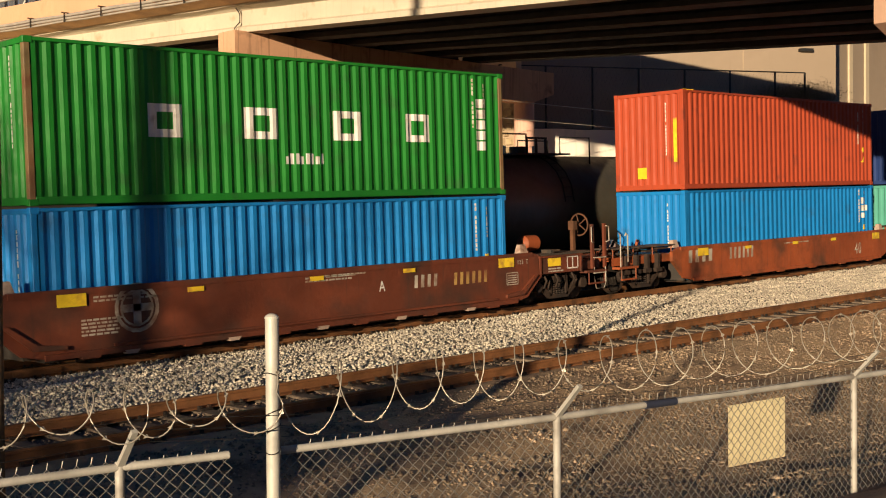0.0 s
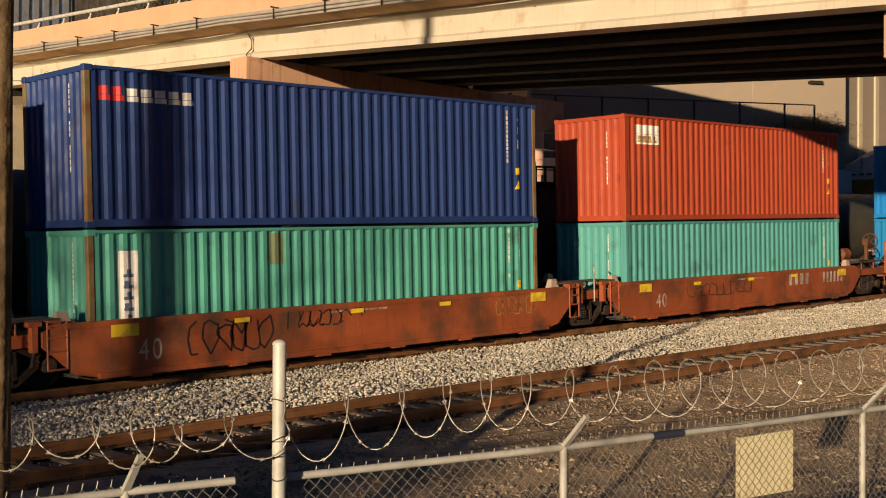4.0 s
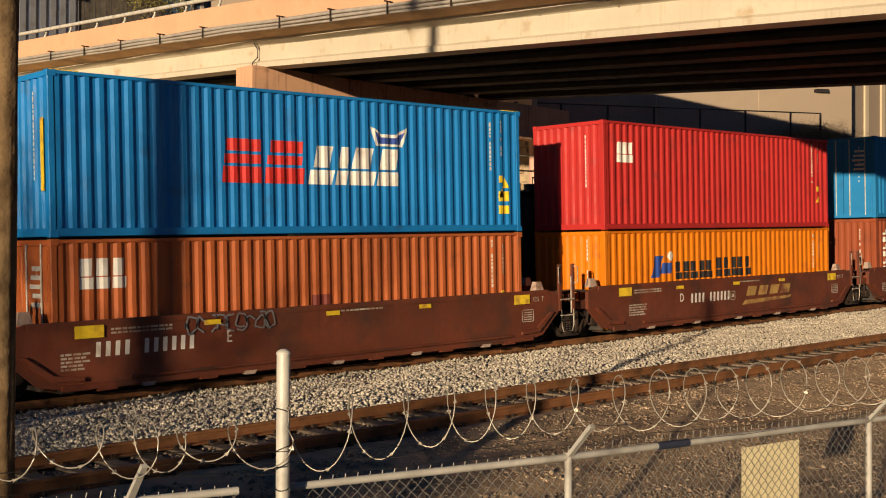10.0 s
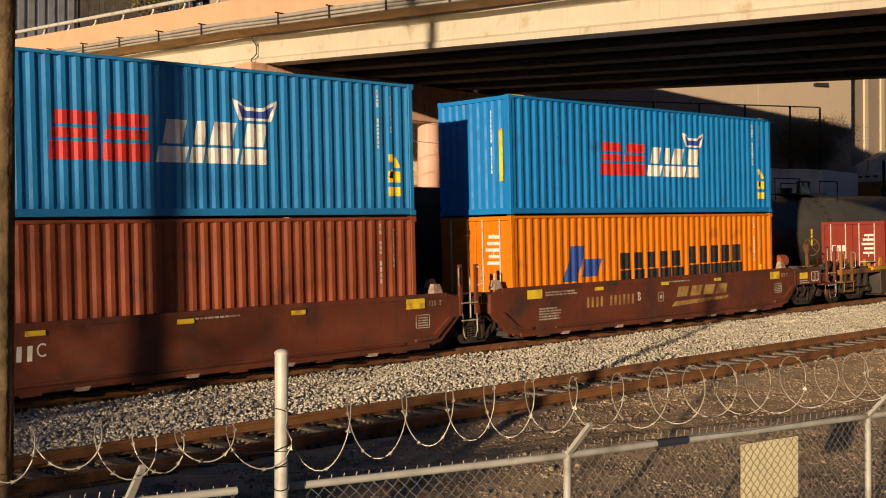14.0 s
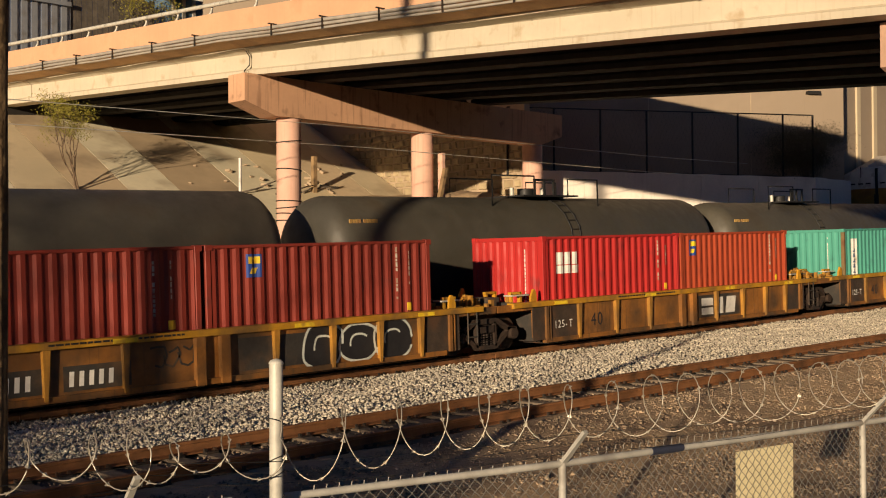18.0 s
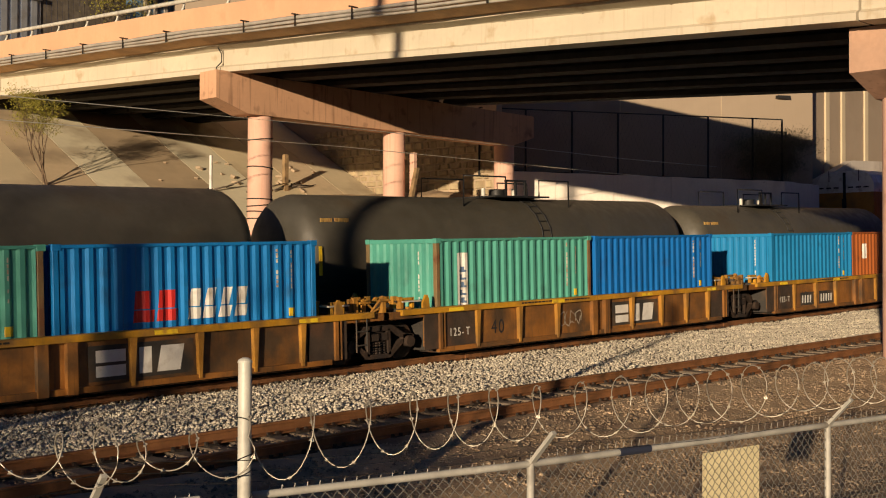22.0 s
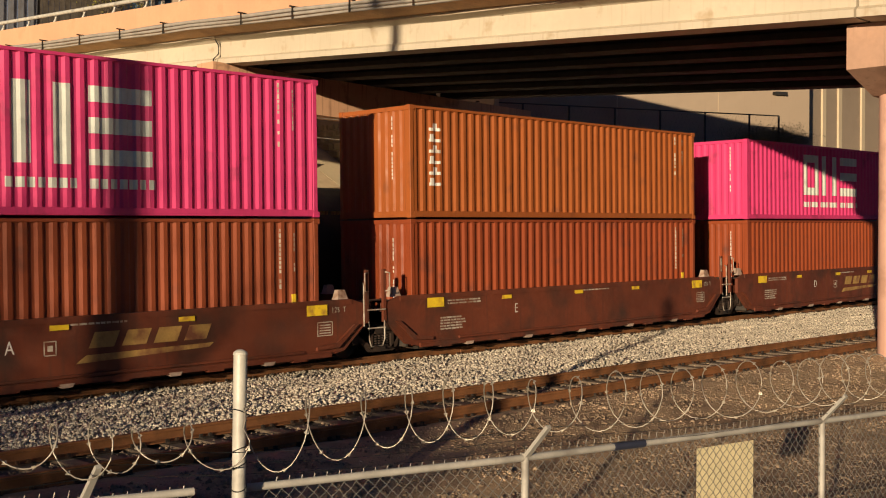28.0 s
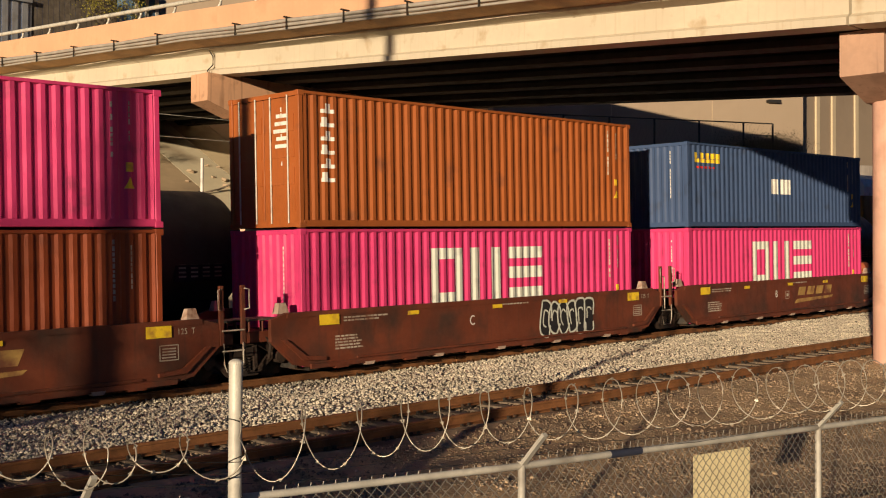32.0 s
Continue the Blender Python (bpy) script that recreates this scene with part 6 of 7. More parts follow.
for c, x, z0, z1 in ((C["sm3"][lo], 0.62, 0.98, 2.54), (C["tr"][up], 0.66, 0.72, 2.25), (C["tp"][up], 0.64, 0.94, 2.71)):
    painted(c, L40, "logo_block", column_blocks(x, z0, z1, 6, 0.36), M_WHITE, "plain white upright logo shapes")
painted(C["tex"], L20, "logo_block", column_blocks(0.54, 1.0, 2.26, 3, 0.3), M_WHITE, "plain white upright logo shapes")
M_PALE = mat("pale_grey_green_marking", (0.66, 0.70, 0.62), 0.5, 0, 2, 0.12, 0, 1, (0.4, 0.42, 0.38), 0.2, 2)
for c, z0, z1, name in ((C["pk"][up], 0.92, 2.35, 1), (C["pk2"][up], 0.85, 2.24, 1), (C["tp"][lo], 1.12, 2.43, 0), (C["sp"][lo], 1.08, 2.44, 0)):
    h = z1 - z0
    painted(c, L40, "logo_block", [rect(3.95, z0, 0.26, h), rect(4.78, z0, 0.26, h), rect(4.21, z0, 0.57, 0.26), rect(4.21, z1 - 0.26, 0.57, 0.26)], M_PALE, "pale hollow square logo shape")
    painted(c, L40, "logo_block", [rect(5.3, z0, 0.34, h), rect(6.04, z0, 0.34, h)], M_PALE, "pale upright logo shape")
    painted(c, L40, "logo_block", [rect(6.74, z0, 1.28, 0.29), rect(6.74, z0 + h * 0.40, 1.28, 0.29), rect(6.74, z1 - 0.29, 1.28, 0.29)], M_PALE, "pale barred logo shape")
    if name:
        painted(c, L40, "logo_line", [rect(3.95 + i * 0.2, z0 - 0.42, 0.15, 0.18) for i in range(21) if i not in (5, 13)], M_PALE, "row of small pale bars")
painted(C["sp"][up], L40, "logo_block", blocks(0.44, 1.98, 5, 0.26, 0.06, 0.3), M_YELLOW, "plain yellow logo shapes")
painted(C["sp"][up], L40, "logo_line", [rect(0.6 + i * 0.13, 1.8, 0.09, 0.07) for i in range(8)], M_REDMARK, "small red bars")
painted(C["sp"][up], L40, "logo_panel", [rect(5.2, 1.1, 0.5, 0.5), rect(5.8, 1.1, 0.75, 0.5)], M_WHITE, "white logo panel")
for k, x in (("fl", 0.95), ("org", 0.46)):
    painted(C[k], L20, "logo_panel", [rect(x, 1.93, 0.36, 0.46)], M_BLUEMARK, "small blue logo panel")
    painted(C[k], L20, "logo_block", [rect(x + 0.04, 2.2, 0.28, 0.14), rect(x + 0.06, 2.0, 0.16, 0.12, 0.5)], M_YELLOW, "plain yellow logo shape", 0.006)
painted(C["smb"], L20, "logo_block", blocks(1.57, 1.12, 2, 0.46, 0.05, 0.58, 0.1), M_REDMARK, "plain red logo shapes")
painted(C["smb"], L20, "logo_block", blocks(2.75, 1.12, 4, 0.28, 0.08, 0.58, 0.2), M_WHITE, "plain white slanted logo shapes")
painted(C["or3"], L20, "logo_panel", [rect(0.9, 1.6, 0.34, 0.55)], M_WHITE, "white logo panel")
part("end_block", boxes(*[((0.012, 0.25 + i * 0.2, 1.5), (0.018, 0.40 + i * 0.2, 1.72)) for i in range(3)]), M_WHITE, C["tex"], "plain white logo shapes on the door")
for k in ("red", "sm1"):
    c = C[k][up]
    part("end_sticker", boxes(((0.02, 0.1, 0.35), (0.026, 0.42, 0.68))), M_YELLOW, c, "yellow square sticker")
painted(C["red"][lo], L40, "logo_block", [rect(11.1, 1.7, 0.5, 0.2), rect(11.15, 1.95, 0.16, 0.22), rect(11.1, 1.45, 0.3, 0.18)], M_WHITE, "small white marking")


# ---------------------------------------------------------------- lettering and fittings on the cars
def letters(text, size, material, thing, x, z, y, name="lettering", label="", squeeze=0.8):
    """Raised characters, each a part of its own, evenly set."""
    for i, ch in enumerate(text):
        if ch == " ":
            continue
        cu = bpy.data.curves.new("t", "FONT")
        cu.body, cu.size, cu.extrude = ch, size, 0.0015
        ob = bpy.data.objects.new("t", cu)
        scene.collection.objects.link(ob)
        me = bpy.data.meshes.new_from_object(ob.evaluated_get(bpy.context.evaluated_depsgraph_get()))
        bpy.data.objects.remove(ob)
        for v in me.vertices:
            v.co = Vector((x + (v.co.x + i * size * 0.62) * squeeze, y - v.co.z, z + v.co.y))
        part(name, me, material, thing, label)


def fine_print(car, x, z, w, rows, seed, y, material=None):
    rnd, sh = random.Random(seed), []
    for r in range(rows):
        a = x
        while a < x + w * rnd.uniform(0.75, 1):
            k = rnd.uniform(0.05, 0.16)
            sh.append(rect(a, z - r * 0.065, k, 0.035))
            a += k + 0.025
    return tagged(mark(car, "fine_print", sh, material or M_CREAM, "rows of small marking bars", y, 0.002), kind="stuff")


def digits(car, x, z, n, h, material, y, w=0.55):
    """Plain upright bars, one to a figure, in place of a car's number."""
    for i in range(n):
        a = x + i * h * (w + 0.17)
        mark(car, "number_bar", [rect(a, z, h * w * 0.62, h, 0.06)], material, "plain bar of a car number", y, 0.002)


SY = -1.402


def frame_bars(car, name, shapes, material, label, y, thick):
    return tagged(mark(car, name, shapes, material, label, y, thick), kind="stuff")


for k, letter in (("green", "A"), ("sm1", "A"), ("sm2", "E"), ("hap", "D"), ("sm3", "C"), ("sm4", "B"), ("pk", "A"), ("tr", "E"), ("pk2", "D"), ("tp", "C"), ("sp", "B")):
    car = CAR[k]
    letters(letter, 0.33, M_WHITE, car, {"green": 7.9, "sm2": 3.6, "sm3": 3.3, "hap": 3.3, "tr": 3.6, "pk2": 4.4, "sm4": 4.95}.get(k, 5.2), 0.78, SY, "unit_letter", "white unit letter")
    fine_print(car, 1.2, 1.17, 1.3, 2, len(k) * 7 + ord(letter), SY)
    fine_print(car, 0.25 if k in ("sm2", "sm3") else 0.95, 0.78, 0.5 if k in ("sm2", "sm3") else 0.8, 5, ord(letter), SY)
    fine_print(car, 6.4, 1.2, 1.2, 1, ord(letter) + 3, SY)
    frame_bars(car, "notice_panel", [rect(12.0, 0.62, 0.42, 0.02), rect(12.0, 0.9, 0.42, 0.02), rect(12.0, 0.62, 0.02, 0.3), rect(12.4, 0.62, 0.02, 0.3)] + [rect(12.06, 0.67 + i * 0.055, 0.3, 0.025) for i in range(4)], M_CREAM, "framed notice", SY, 0.002)
    letters("125 T", 0.16, M_CREAM, car, 12.4, 1.1, SY, "load_letters")
    if k in ("sm1", "pk", "hap", "pk2", "sp", "sm4"):
        mark(car, "faded_logo", [rect(6.75 + i * 0.66, 0.78, 0.5, 0.28, 0.45) for i in range(4)] + [[(6.5, 0.52), (9.3, 0.62), (9.4, 0.70), (6.7, 0.66)]], M_GOLD, "faded gold logo shapes", SY, 0.002)
        mark(car, "box_mark", [rect(5.9, 0.7, 0.24, 0.02), rect(5.9, 0.94, 0.24, 0.02), rect(5.9, 0.7, 0.02, 0.24), rect(6.12, 0.7, 0.02, 0.26), rect(5.97, 0.78, 0.1, 0.1)], M_CREAM, "small square mark", SY, 0.002)
    if k in ("sm1", "sm2", "hap", "sm3", "pk", "sm4"):
        x = {"sm4": 2.8, "sm2": 0.9, "sm3": 1.25, "hap": 3.85}.get(k, 2.2)
        digits(car, x, 0.72, 4, 0.26, M_WHITE if k in ("sm2", "sm3", "hap") else M_GOLD, SY)
        digits(car, x + 0.95, 0.72, 6, 0.26, M_WHITE if k in ("sm2", "sm3", "hap") else M_GOLD, SY)
c = CAR["green"]
mark(c, "round_emblem", [[(2.05 + r * math.cos(a), 0.94 + r * math.sin(a)) for a in (t, t + 0.3)] + [(2.05 + q * math.cos(a), 0.94 + q * math.sin(a)) for a in (t + 0.3, t)] for r, q in ((0.45, 0.38), (0.34, 0.30)) for t in [0.2995 * i for i in range(21)]]
     + [rect(1.97, 0.62, 0.16, 0.64), rect(1.75, 0.87, 0.6, 0.14)], M_CREAM, "faded round emblem", SY, 0.002)
digits(c, 8.95, 0.78, 4, 0.28, M_CREAM, SY)
digits(c, 10.2, 0.76, 6, 0.28, M_GOLD, SY)
fine_print(c, 5.9, 1.18, 1.4, 2, 77, SY)
for k in ("red", "sea", "zim"):
    car = CAR[k]
    x = {"red": 0.75, "sea": 8.0, "zim": 9.2}[k]
    if k != "sea":
        digits(car, x - 0.7, 0.70, 4, 0.36, M_CREAM, SY, 0.8)
        digits(car, x + 1.5, 0.70, 6, 0.34, M_CREAM, SY)
    letters("40", 0.55, M_CREAM, car, {"red": 10.4, "sea": 1.05, "zim": 1.3}[k], 0.42, SY, "length_numeral", "faded pale numeral")
    fine_print(car, 5.5, 1.0, 1.6, 1, ord(k[0]), SY)
rg = random.Random(12)


def scrawl(car, x, z, w, h, n, material, seed, y, r=0.012):
    """Spray-painted loops and strokes."""
    rnd = random.Random(seed)
    bm = bmesh.new()
    for i in range(n):
        cx = x + w * (i + 0.5) / n
        pts, a = [], rnd.uniform(0, 6)
        k = rnd.choice((5, 7, 9))
        for j in range(k):
            a += rnd.uniform(0.5, 1.3)
            pts.append(Vector((cx + w / n * 0.62 * math.cos(a), 0, z + h / 2 + h * 0.5 * math.sin(a * rnd.uniform(0.9, 1.1)))))
        for p, q in zip(pts, pts[1:]):
            d = (q - p).normalized()
            s = Vector((-d.z, 0, d.x)) * r
            bm.faces.new([bm.verts.new(Vector((v.x, y, v.z))) for v in (p - s, q - s, q + s, p + s)])
    return part("graffiti", bm, material, car, "unreadable spray-paint scrawl")


scrawl(CAR["sea"], 2.1, 0.4, 1.9, 0.65, 6, M_BLACK, 1, SY - 0.002, 0.02)
scrawl(CAR["sea"], 4.4, 0.75, 1.9, 0.35, 7, M_BLACK, 2, SY - 0.002, 0.014)
scrawl(CAR["sea"], 10.5, 0.62, 1.3, 0.42, 6, M_GOLD, 3, SY - 0.002)
scrawl(CAR["zim"], 2.8, 0.6, 3.4, 0.4, 9, M_BLACK, 4, SY - 0.002)
scrawl(CAR["sm2"], 2.7, 0.98, 2.0, 0.34, 9, M_SLATE, 5, -1.43, 0.016)
# ribbed cars: numerals, patches and a plain logo panel
for i, k in enumerate(("t1", "t2", "t3", "t4", "t5")):
    car, y = CAR[k], -1.344
    if k not in ("t1",):
        letters("125-T", 0.27, M_WHITE, car, 0.46, 0.50, -1.367, "load_letters", "white load letters", 0.85)
    letters("40", 0.48, M_BLACK, car, 1.95 if k != "t1" else 8.0, 0.46, y, "length_numeral", "black numeral", 0.9)
    if k != "t5":
        mark(car, "logo_panel", [rect(6.9, 0.33, 2.2, 0.64)], M_CHASSIS, "black logo panel", y, 0.002)
    if k in ("t2", "t3", "t4"):
        mark(car, "logo_block", [rect(7.05, 0.66, 0.6, 0.22), rect(7.05, 0.40, 0.6, 0.2), rect(7.93, 0.40, 0.26, 0.48), rect(8.3, 0.40, 0.5, 0.48, 0.2)], M_WHITE, "plain white logo shapes", y - 0.002, 0.002)
    if k in ("t1", "t5"):
        mark(car, "number_panel", [rect(1.95, 0.32, 1.1, 0.44), rect(3.3, 0.32, 1.3, 0.44)], M_CHASSIS, "black number panel", y, 0.002)
        digits(car, 2.05, 0.40, 4, 0.26, M_WHITE, y - 0.003)
        digits(car, 3.4, 0.40, 5, 0.26, M_WHITE, y - 0.003)
    fine_print(car, 3.0, 1.13, 3.2, 1, 60 + i, -1.443, M_BLACK)
    for x in (6.0, 6.55):
        part("centre_post", boxes(((x - 0.1, -1.46, 0.16), (x + 0.1, -1.342, 1.07))), M_TTX, car, "wide yellow centre post")


def bubble(car, x, z, w, h, n, fill, line, seed, y):
    """A spray-painted piece: dark swollen shapes with pale outlines."""
    rnd = random.Random(seed)
    for i in range(n):
        cx, cz = x + w * (i + 0.5) / n, z + h / 2
        a, b = w / n * rnd.uniform(0.5, 0.62), h * rnd.uniform(0.46, 0.54)
        ring = [(cx + a * math.copysign(abs(math.cos(t)) ** 0.7, math.cos(t)) + 0.04 * math.sin(3 * t + i), cz + b * math.copysign(abs(math.sin(t)) ** 0.7, math.sin(t))) for t in [6.2832 * k / 24 for k in range(24)]]
        mark(car, "graffiti_fill", [ring], fill, "dark spray-painted shape", y - 0.001 * i, 0.001)
        bm = bmesh.new()
        for sc, k0, k1 in ((1.0, 1, 24), (0.45, 3, rnd.choice((14, 19)))):
            for k in range(k0, k1):
                p, q = [Vector((cx + (u - cx) * sc, 0, cz + (v - cz) * sc)) for u, v in (ring[k - 1], ring[k])]
                d = (q - p).normalized()
                s = Vector((-d.z, 0, d.x)) * (0.028 if sc == 1 else 0.022)
                bm.faces.new([bm.verts.new(Vector((v.x, y - 0.006 - 0.001 * i, v.z))) for v in (p - s, q - s, q + s, p + s)])
        tagged(part("graffiti_line", bm, line, car, "pale spray-painted outline"), kind="stuff")


bubble(CAR["t1"], 8.5, 0.24, 2.9, 0.84, 3, M_BLACK, M_PALE, 8, -1.347)
bubble(CAR["tp"], 7.9, 0.32, 2.2, 0.9, 6, M_BLACK, M_PALE, 6, SY - 0.002)
scrawl(CAR["t4"], 4.6, 0.45, 0.9, 0.4, 4, M_CREAM, 9, -1.347, 0.012)
scrawl(CAR["t1"], 5.0, 0.55, 0.9, 0.4, 3, M_CHASSIS, 10, -1.347, 0.02)


def car_end_gear(car, x, d, m):
    """Brake wheel, air tank and step board at a car's outer end; d: which way it faces."""
    if d > 0:
        wheel = bmesh.new()
        c = Vector((x, -0.55, 1.95))
        ring = [c + Vector((0, 0.29 * math.cos(a), 0.29 * math.sin(a))) for a in [2 * math.pi * i / 20 for i in range(21)]]
        tube(wheel, ring, 0.025, 6)
        for i in range(5):
            a = 2 * math.pi * i / 5
            rod(wheel, c, c + Vector((0, 0.28 * math.cos(a), 0.28 * math.sin(a))), 0.018, 5)
        rod(wheel, c, c + Vector((-d * 0.25, 0, 0)), 0.03, 8)
        part("brake_wheel", wheel, M_RUST, car, "rust-red brake wheel")
        part("brake_stand", boxes(((x - d * 0.34, -0.60, 1.0), (x - d * 0.24, -0.50, 2.05)), ((x - d * 0.36, -0.64, 1.82), (x - d * 0.20, -0.46, 2.06))), M_RUST, car)
        tank = bmesh.new()
        rod(tank, (x - d * 2.30, -0.55, 1.55), (x - d * 1.85, -0.55, 1.55), 0.2, 16)
        rod(tank, (x - d * 1.85, -0.55, 1.55), (x - d * 1.76, -0.55, 1.55), 0.2, 16, 0.1)
        rod(tank, (x - d * 2.30, -0.55, 1.55), (x - d * 2.39, -0.55, 1.55), 0.2, 16, 0.1)
        part("air_tank", tank, M_WELL_RED, car, "dull red air tank")
        part("tank_leg", boxes(((x - d * 2.1 - 0.05, -0.6, 1.0), (x - d * 2.1 + 0.05, -0.5, 1.38))), m, car)
        part("valve_box", boxes(((x - d * 1.5 - 0.18, -0.95, 1.02), (x - d * 1.5 + 0.18, -0.5, 1.36)), ((x - d * 1.02 - 0.12, -0.8, 1.02), (x - d * 1.02 + 0.12, -0.5, 1.28))), M_CHASSIS, car, "black valve box")
        part("deck_pipe", built(tube, [(x - d * 2.4, -1.05, 1.08), (x - d * 1.9, -1.05, 1.12), (x - d * 1.6, -1.0, 1.3), (x - d * 1.2, -1.0, 1.3), (x - d * 0.9, -0.9, 1.1)], 0.028, 6), M_TRUCK, car)
    else:
        # a low heap of levers and pipes on the leading deck
        rnd = random.Random(int(abs(x) * 10) + len(car.name))
        for i in range(9):
            a = Vector((x + rnd.uniform(0.1, 2.2), rnd.uniform(-1.1, -0.3), 1.06))
            e = a + Vector((rnd.uniform(-0.6, 0.6), rnd.uniform(-0.1, 0.1), rnd.uniform(0.08, 0.4)))
            part("deck_lever", rods(rnd.uniform(0.02, 0.05), (a, e)), m if i % 3 == 0 else M_TRUCK, car)
        for i in range(5):
            px, pz = x + 0.35 + i * 0.42, 1.10 + 0.06 * (i % 3)
            part("deck_plate", boxes(((px, -1.25 + 0.1 * (i % 2), pz), (px + rnd.uniform(0.35, 0.6), -0.45, pz + 0.045))), M_TRUCK, car, "rusty loose deck plate")
        for i in range(4):
            px = x + 0.5 + i * 0.5
            part("hung_bracket", boxes(((px - 0.05, -1.32, 0.55), (px + 0.05, -1.2, 1.06)), ((px - 0.14, -1.33, 0.55), (px + 0.14, -1.22, 0.66))), M_TRUCK, car)
    if d < 0 and m == M_WELL_RED:
        part("grab_rail", built(tube, [(x + 0.5, -1.36, 0.9), (x + 0.5, -1.36, 1.62), (x + 0.42, -1.36, 1.68), (x + 0.38, -1.36, 1.6)], 0.022, 6), M_CREAM, car, "pale hooked grab rail")
        posts = ()
    elif d > 0:
        posts = ()
    else:
        posts = (x + 0.08, x + 0.85)
    for xx in posts:
        e = 1.78 if m == M_TTX else 2.05
        part("end_post", boxes(((xx - 0.04, -1.38, 0.75), (xx + 0.04, -1.30, e)),), m, car, "upright steel post")
        part("post_handle", built(tube, [(xx, -1.39, e - 0.05), (xx + 0.08, -1.42, e - 0.07), (xx + 0.08, -1.42, e - 0.55), (xx, -1.39, e - 0.57)], 0.016, 6), M_CREAM, car, "pale grab handle")
    part("step_board", boxes(((x - d * 0.85, -1.45, 0.72), (x, -1.2, 0.78)), ((x - d * 0.75, -1.46, 0.42), (x - d * 0.1, -1.40, 0.46))), m, car)
    part("step_hanger", rods(0.018, ((x - d * 0.1, -1.43, 0.44), (x - d * 0.1, -1.43, 0.75)), ((x - d * 0.75, -1.43, 0.44), (x - d * 0.75, -1.43, 0.75))), m, car)
    hose = [Vector((x + d * (0.05 + 0.1 * t), -0.3, 0.8 - 0.45 * math.sin(math.pi * t * 0.7))) for t in (0, 0.3, 0.6, 0.9, 1.2)]
    part("air_hose", built(tube, hose, 0.025, 6), M_BLACK, car, "black air hose")


for k, x, d, m in (("green", 15.9, 1, M_WELL_BROWN), ("red", -3.3, -1, M_WELL_RED), ("zim", 15.9, 1, M_WELL_RED), ("sm1", -3.3, -1, M_WELL_BROWN), ("sm4", 15.9, 1, M_WELL_BROWN),
                   ("t1", -3.3, -1, M_TTX), ("t5", 15.9, 1, M_TTX), ("pk", -3.3, -1, M_WELL_BROWN), ("sp", 15.9, 1, M_WELL_BROWN), ("last", -3.3, -1, M_WELL_RED)):
    car_end_gear(CAR[k], x, d, m)
    L = 12.6
    if k[0] != "t" and m != M_WELL_RED:
        # the deep side plate over the outer bogie
        x0, x1 = (L + 0.6, L + 2.3) if d > 0 else (-2.3, -0.6)
        for ya, yb in ((-1.40, -1.33), (1.33, 1.40)):
            part("end_side_plate", built(prism, [(x0, 0.80), (x1, 0.80), (x1, 1.22), (x0, 1.22)], ya, yb, "y"), m, CAR[k])
        part("plate_ribs", boxes(*[((xx - 0.03, -1.43, 0.78), (xx + 0.03, -1.40, 1.24)) for xx in (x0 + 0.05, x1 - 0.05)], ((x0, -1.44, 1.20), (x1, -1.40, 1.25))), m, CAR[k])
        for xx in (x0 + 0.3, x0 + 0.75, x1 - 0.3):
            part("brake_hanger", built(tube, [(xx, -1.28, 0.80), (xx + 0.1, -1.3, 0.62), (xx + 0.05, -1.25, 0.42)], 0.03, 6), M_TRUCK, CAR[k])
        xs = x0 + 0.35
        mark(CAR[k], "end_reflector", [rect(xs, 0.98, 0.5, 0.2)], M_YELLOW, "yellow reflective patch", -1.402, 0.003)
        mark(CAR[k], "routing_panel", [rect(xs + 0.75, 0.88, 0.45, 0.03), rect(xs + 0.75, 1.17, 0.45, 0.03), rect(xs + 0.75, 0.88, 0.03, 0.3), rect(xs + 1.17, 0.88, 0.03, 0.3), rect(xs + 0.96, 0.88, 0.03, 0.3)], M_WHITE, "white framed routing panel", -1.402, 0.003)
        fine_print(CAR[k], xs, 0.9, 0.6, 2, 5, -1.403)
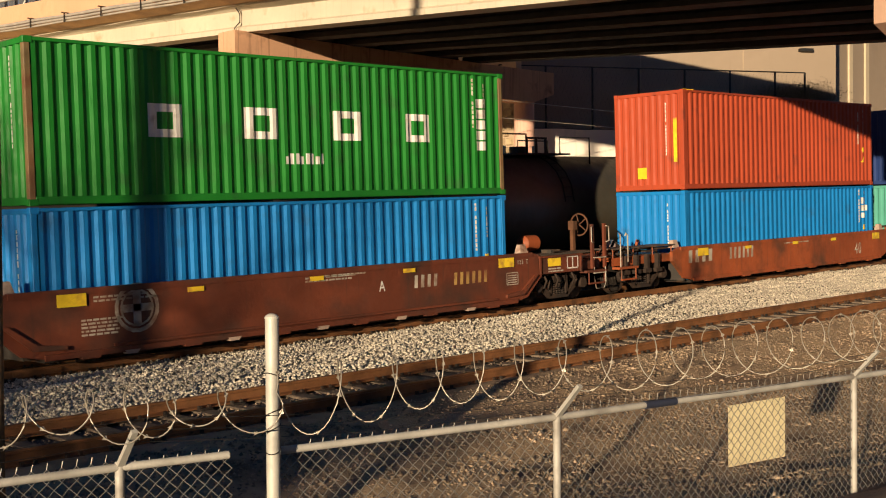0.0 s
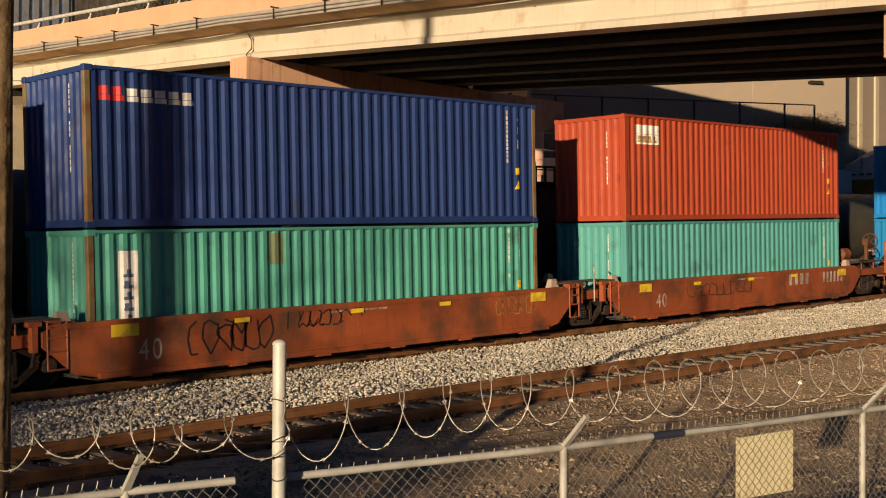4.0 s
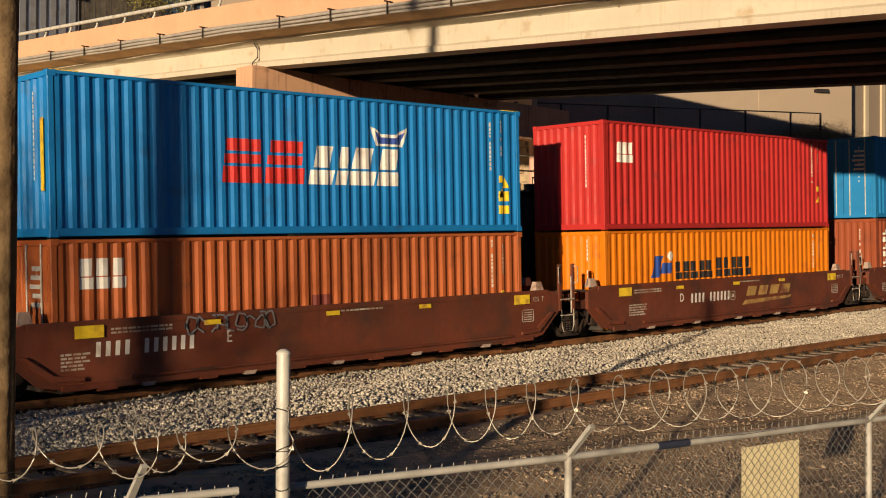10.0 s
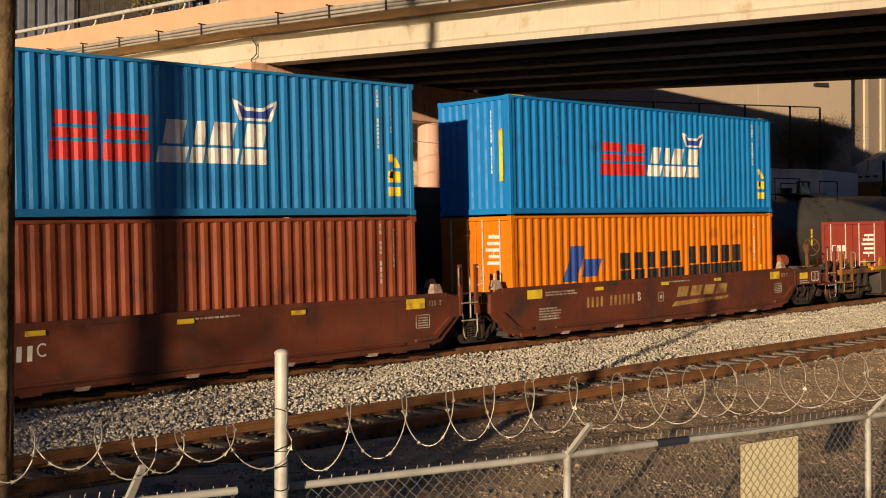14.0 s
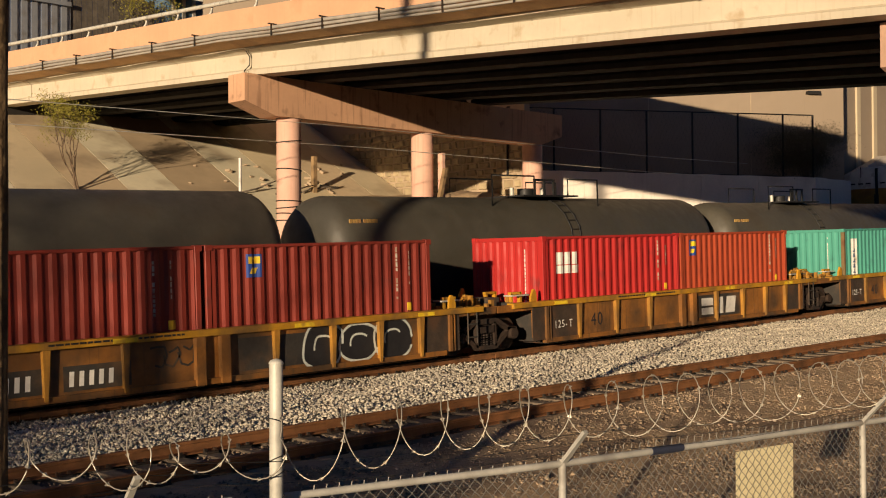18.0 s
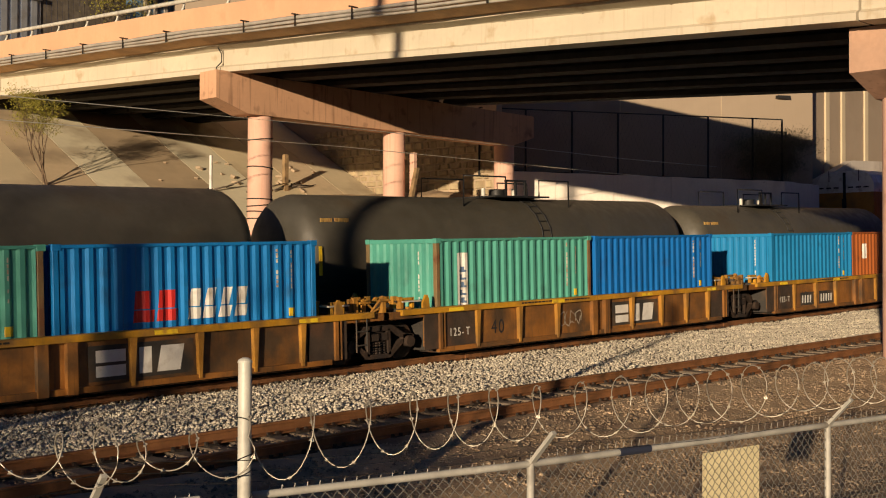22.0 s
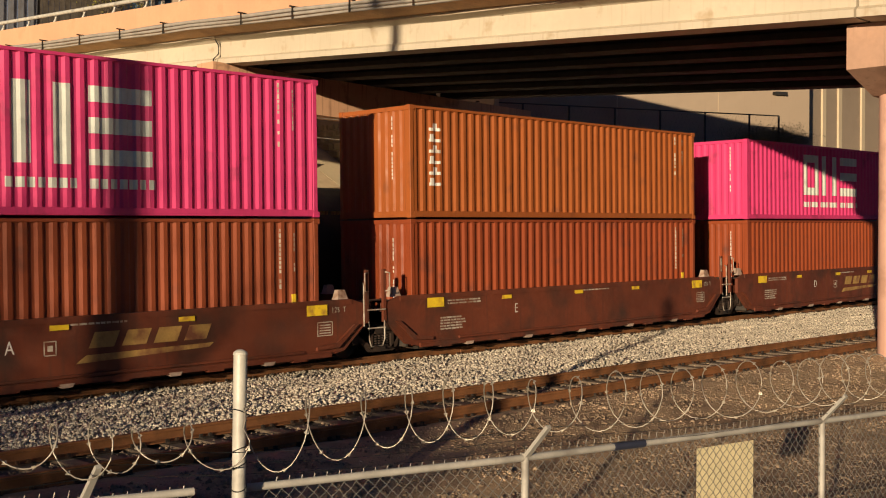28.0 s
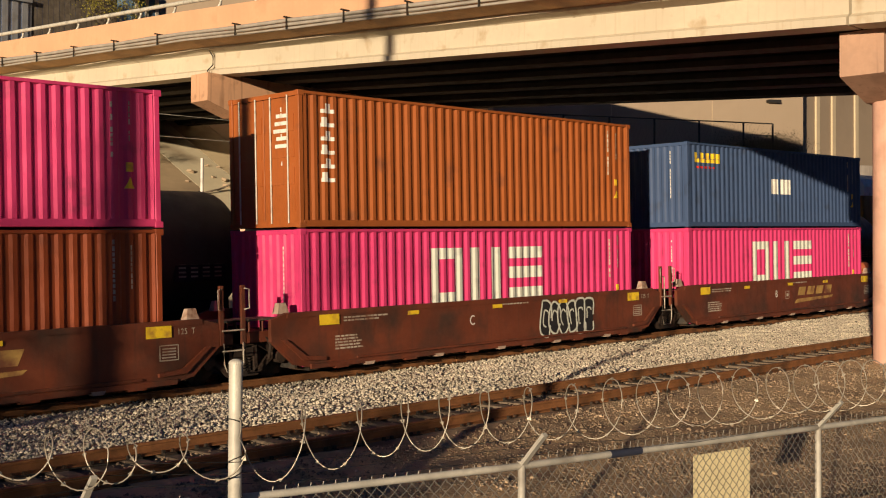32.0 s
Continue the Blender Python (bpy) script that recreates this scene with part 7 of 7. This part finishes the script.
# joints between the wells: posts and plates over each shared bogie
for k in ("red", "sea", "sm1", "sm2", "hap", "sm3", "pk", "tr", "pk2", "tp"):
    m = M_WELL_RED if k in ("red", "sea") else M_WELL_BROWN
    L = 12.6
    if m == M_WELL_RED:
        for x in (L + 0.75, L + 1.15, L + 2.1, L + 2.45):
            part("joint_plate", boxes(((x - 0.05, -1.36, 0.72), (x + 0.05, -1.2, 1.22)), ((x - 0.12, -1.37, 1.16), (x + 0.12, -1.18, 1.24))), m, CAR[k])
        for x in (L + 0.62, L + 2.30):
            part("hung_ladder", rods(0.02, ((x, -1.40, 0.40), (x, -1.40, 1.22)), ((x + 0.36, -1.40, 0.40), (x + 0.36, -1.40, 1.22)), *[((x, -1.40, z), (x + 0.36, -1.40, z)) for z in (0.40, 0.72, 0.95, 1.15)]), m, CAR[k])
            part("gusset", built(prism, [(x + 0.36, 1.22), (x + 0.52, 1.22), (x + 0.52, 1.0), (x + 0.4, 0.86)], -1.36, -1.30, "y"), m, CAR[k])
    part("brake_lever", built(tube, [(L + 1.95, -1.15, 1.0), (L + 2.15, -1.2, 0.75), (L + 2.1, -1.2, 0.45)], 0.035, 6), M_TRUCK, CAR[k])
    part("air_hose", built(tube, [(L + 1.1, -0.9, 0.95), (L + 1.4, -1.05, 0.72), (L + 1.8, -1.05, 0.75), (L + 2.1, -0.9, 0.95)], 0.03, 6), M_BLACK, CAR[k], "black air hose")
    part("pivot_casting", boxes(((L + 1.2, -0.5, 0.75), (L + 1.9, 0.5, 1.12))), M_TRUCK, CAR[k])
for k in ("t1", "t2", "t3", "t4"):
    bm = bmesh.new()
    rq = random.Random(ord(k[1]))
    for i in range(20):
        x, y = 12.6 + rq.uniform(0.3, 2.8), rq.uniform(-1.15, -0.1)
        h, w = rq.uniform(0.1, 0.46), rq.uniform(0.03, 0.07)
        box(bm, (x - w, y - 0.05, 1.0), (x + w, y + 0.05, 1.05 + h))
        if i % 3 == 0:
            rod(bm, (x, y, 1.05 + h), (x + rq.choice((-1, 1)) * 0.45, y, 1.08), 0.03, 6)
            rod(bm, (x - 0.16, y - 0.06, 1.05 + h * 0.8), (x + 0.16, y - 0.06, 1.05 + h * 0.8), 0.03, 8)
    tagged(part("latch_gear", bm, M_TTX_R, CAR[k], "yellow latches and levers"), kind="stuff")
    part("hand_ladder", rods(0.018, ((13.2, -1.4, 0.35), (13.2, -1.4, 1.1)), ((13.5, -1.4, 0.35), (13.5, -1.4, 1.1)), ((13.2, -1.4, 0.5), (13.5, -1.4, 0.5)), ((13.2, -1.4, 0.8), (13.5, -1.4, 0.8))), M_CHASSIS, CAR[k])


# ---------------------------------------------------------------- what moves
def motions():
    for ob, u, h in movers:
        walk(ob, [(t, TM @ Matrix.Translation((u + s, YC, h))) for t, s in TRAIN])
    # the wheels roll with the distance run
    ts, ss = [r[0] for r in TRAIN], [r[1] for r in TRAIN]
    turns = [(i / 15, float(np.interp(i / 15, ts, ss)) / 0.455) for i in range(481)]
    for w, dx in wheels:
        walk(w, [(t, Matrix.Translation((dx, 0, 0.455)) @ Matrix.Rotation(a, 4, "Y")) for t, a in turns])


motions()
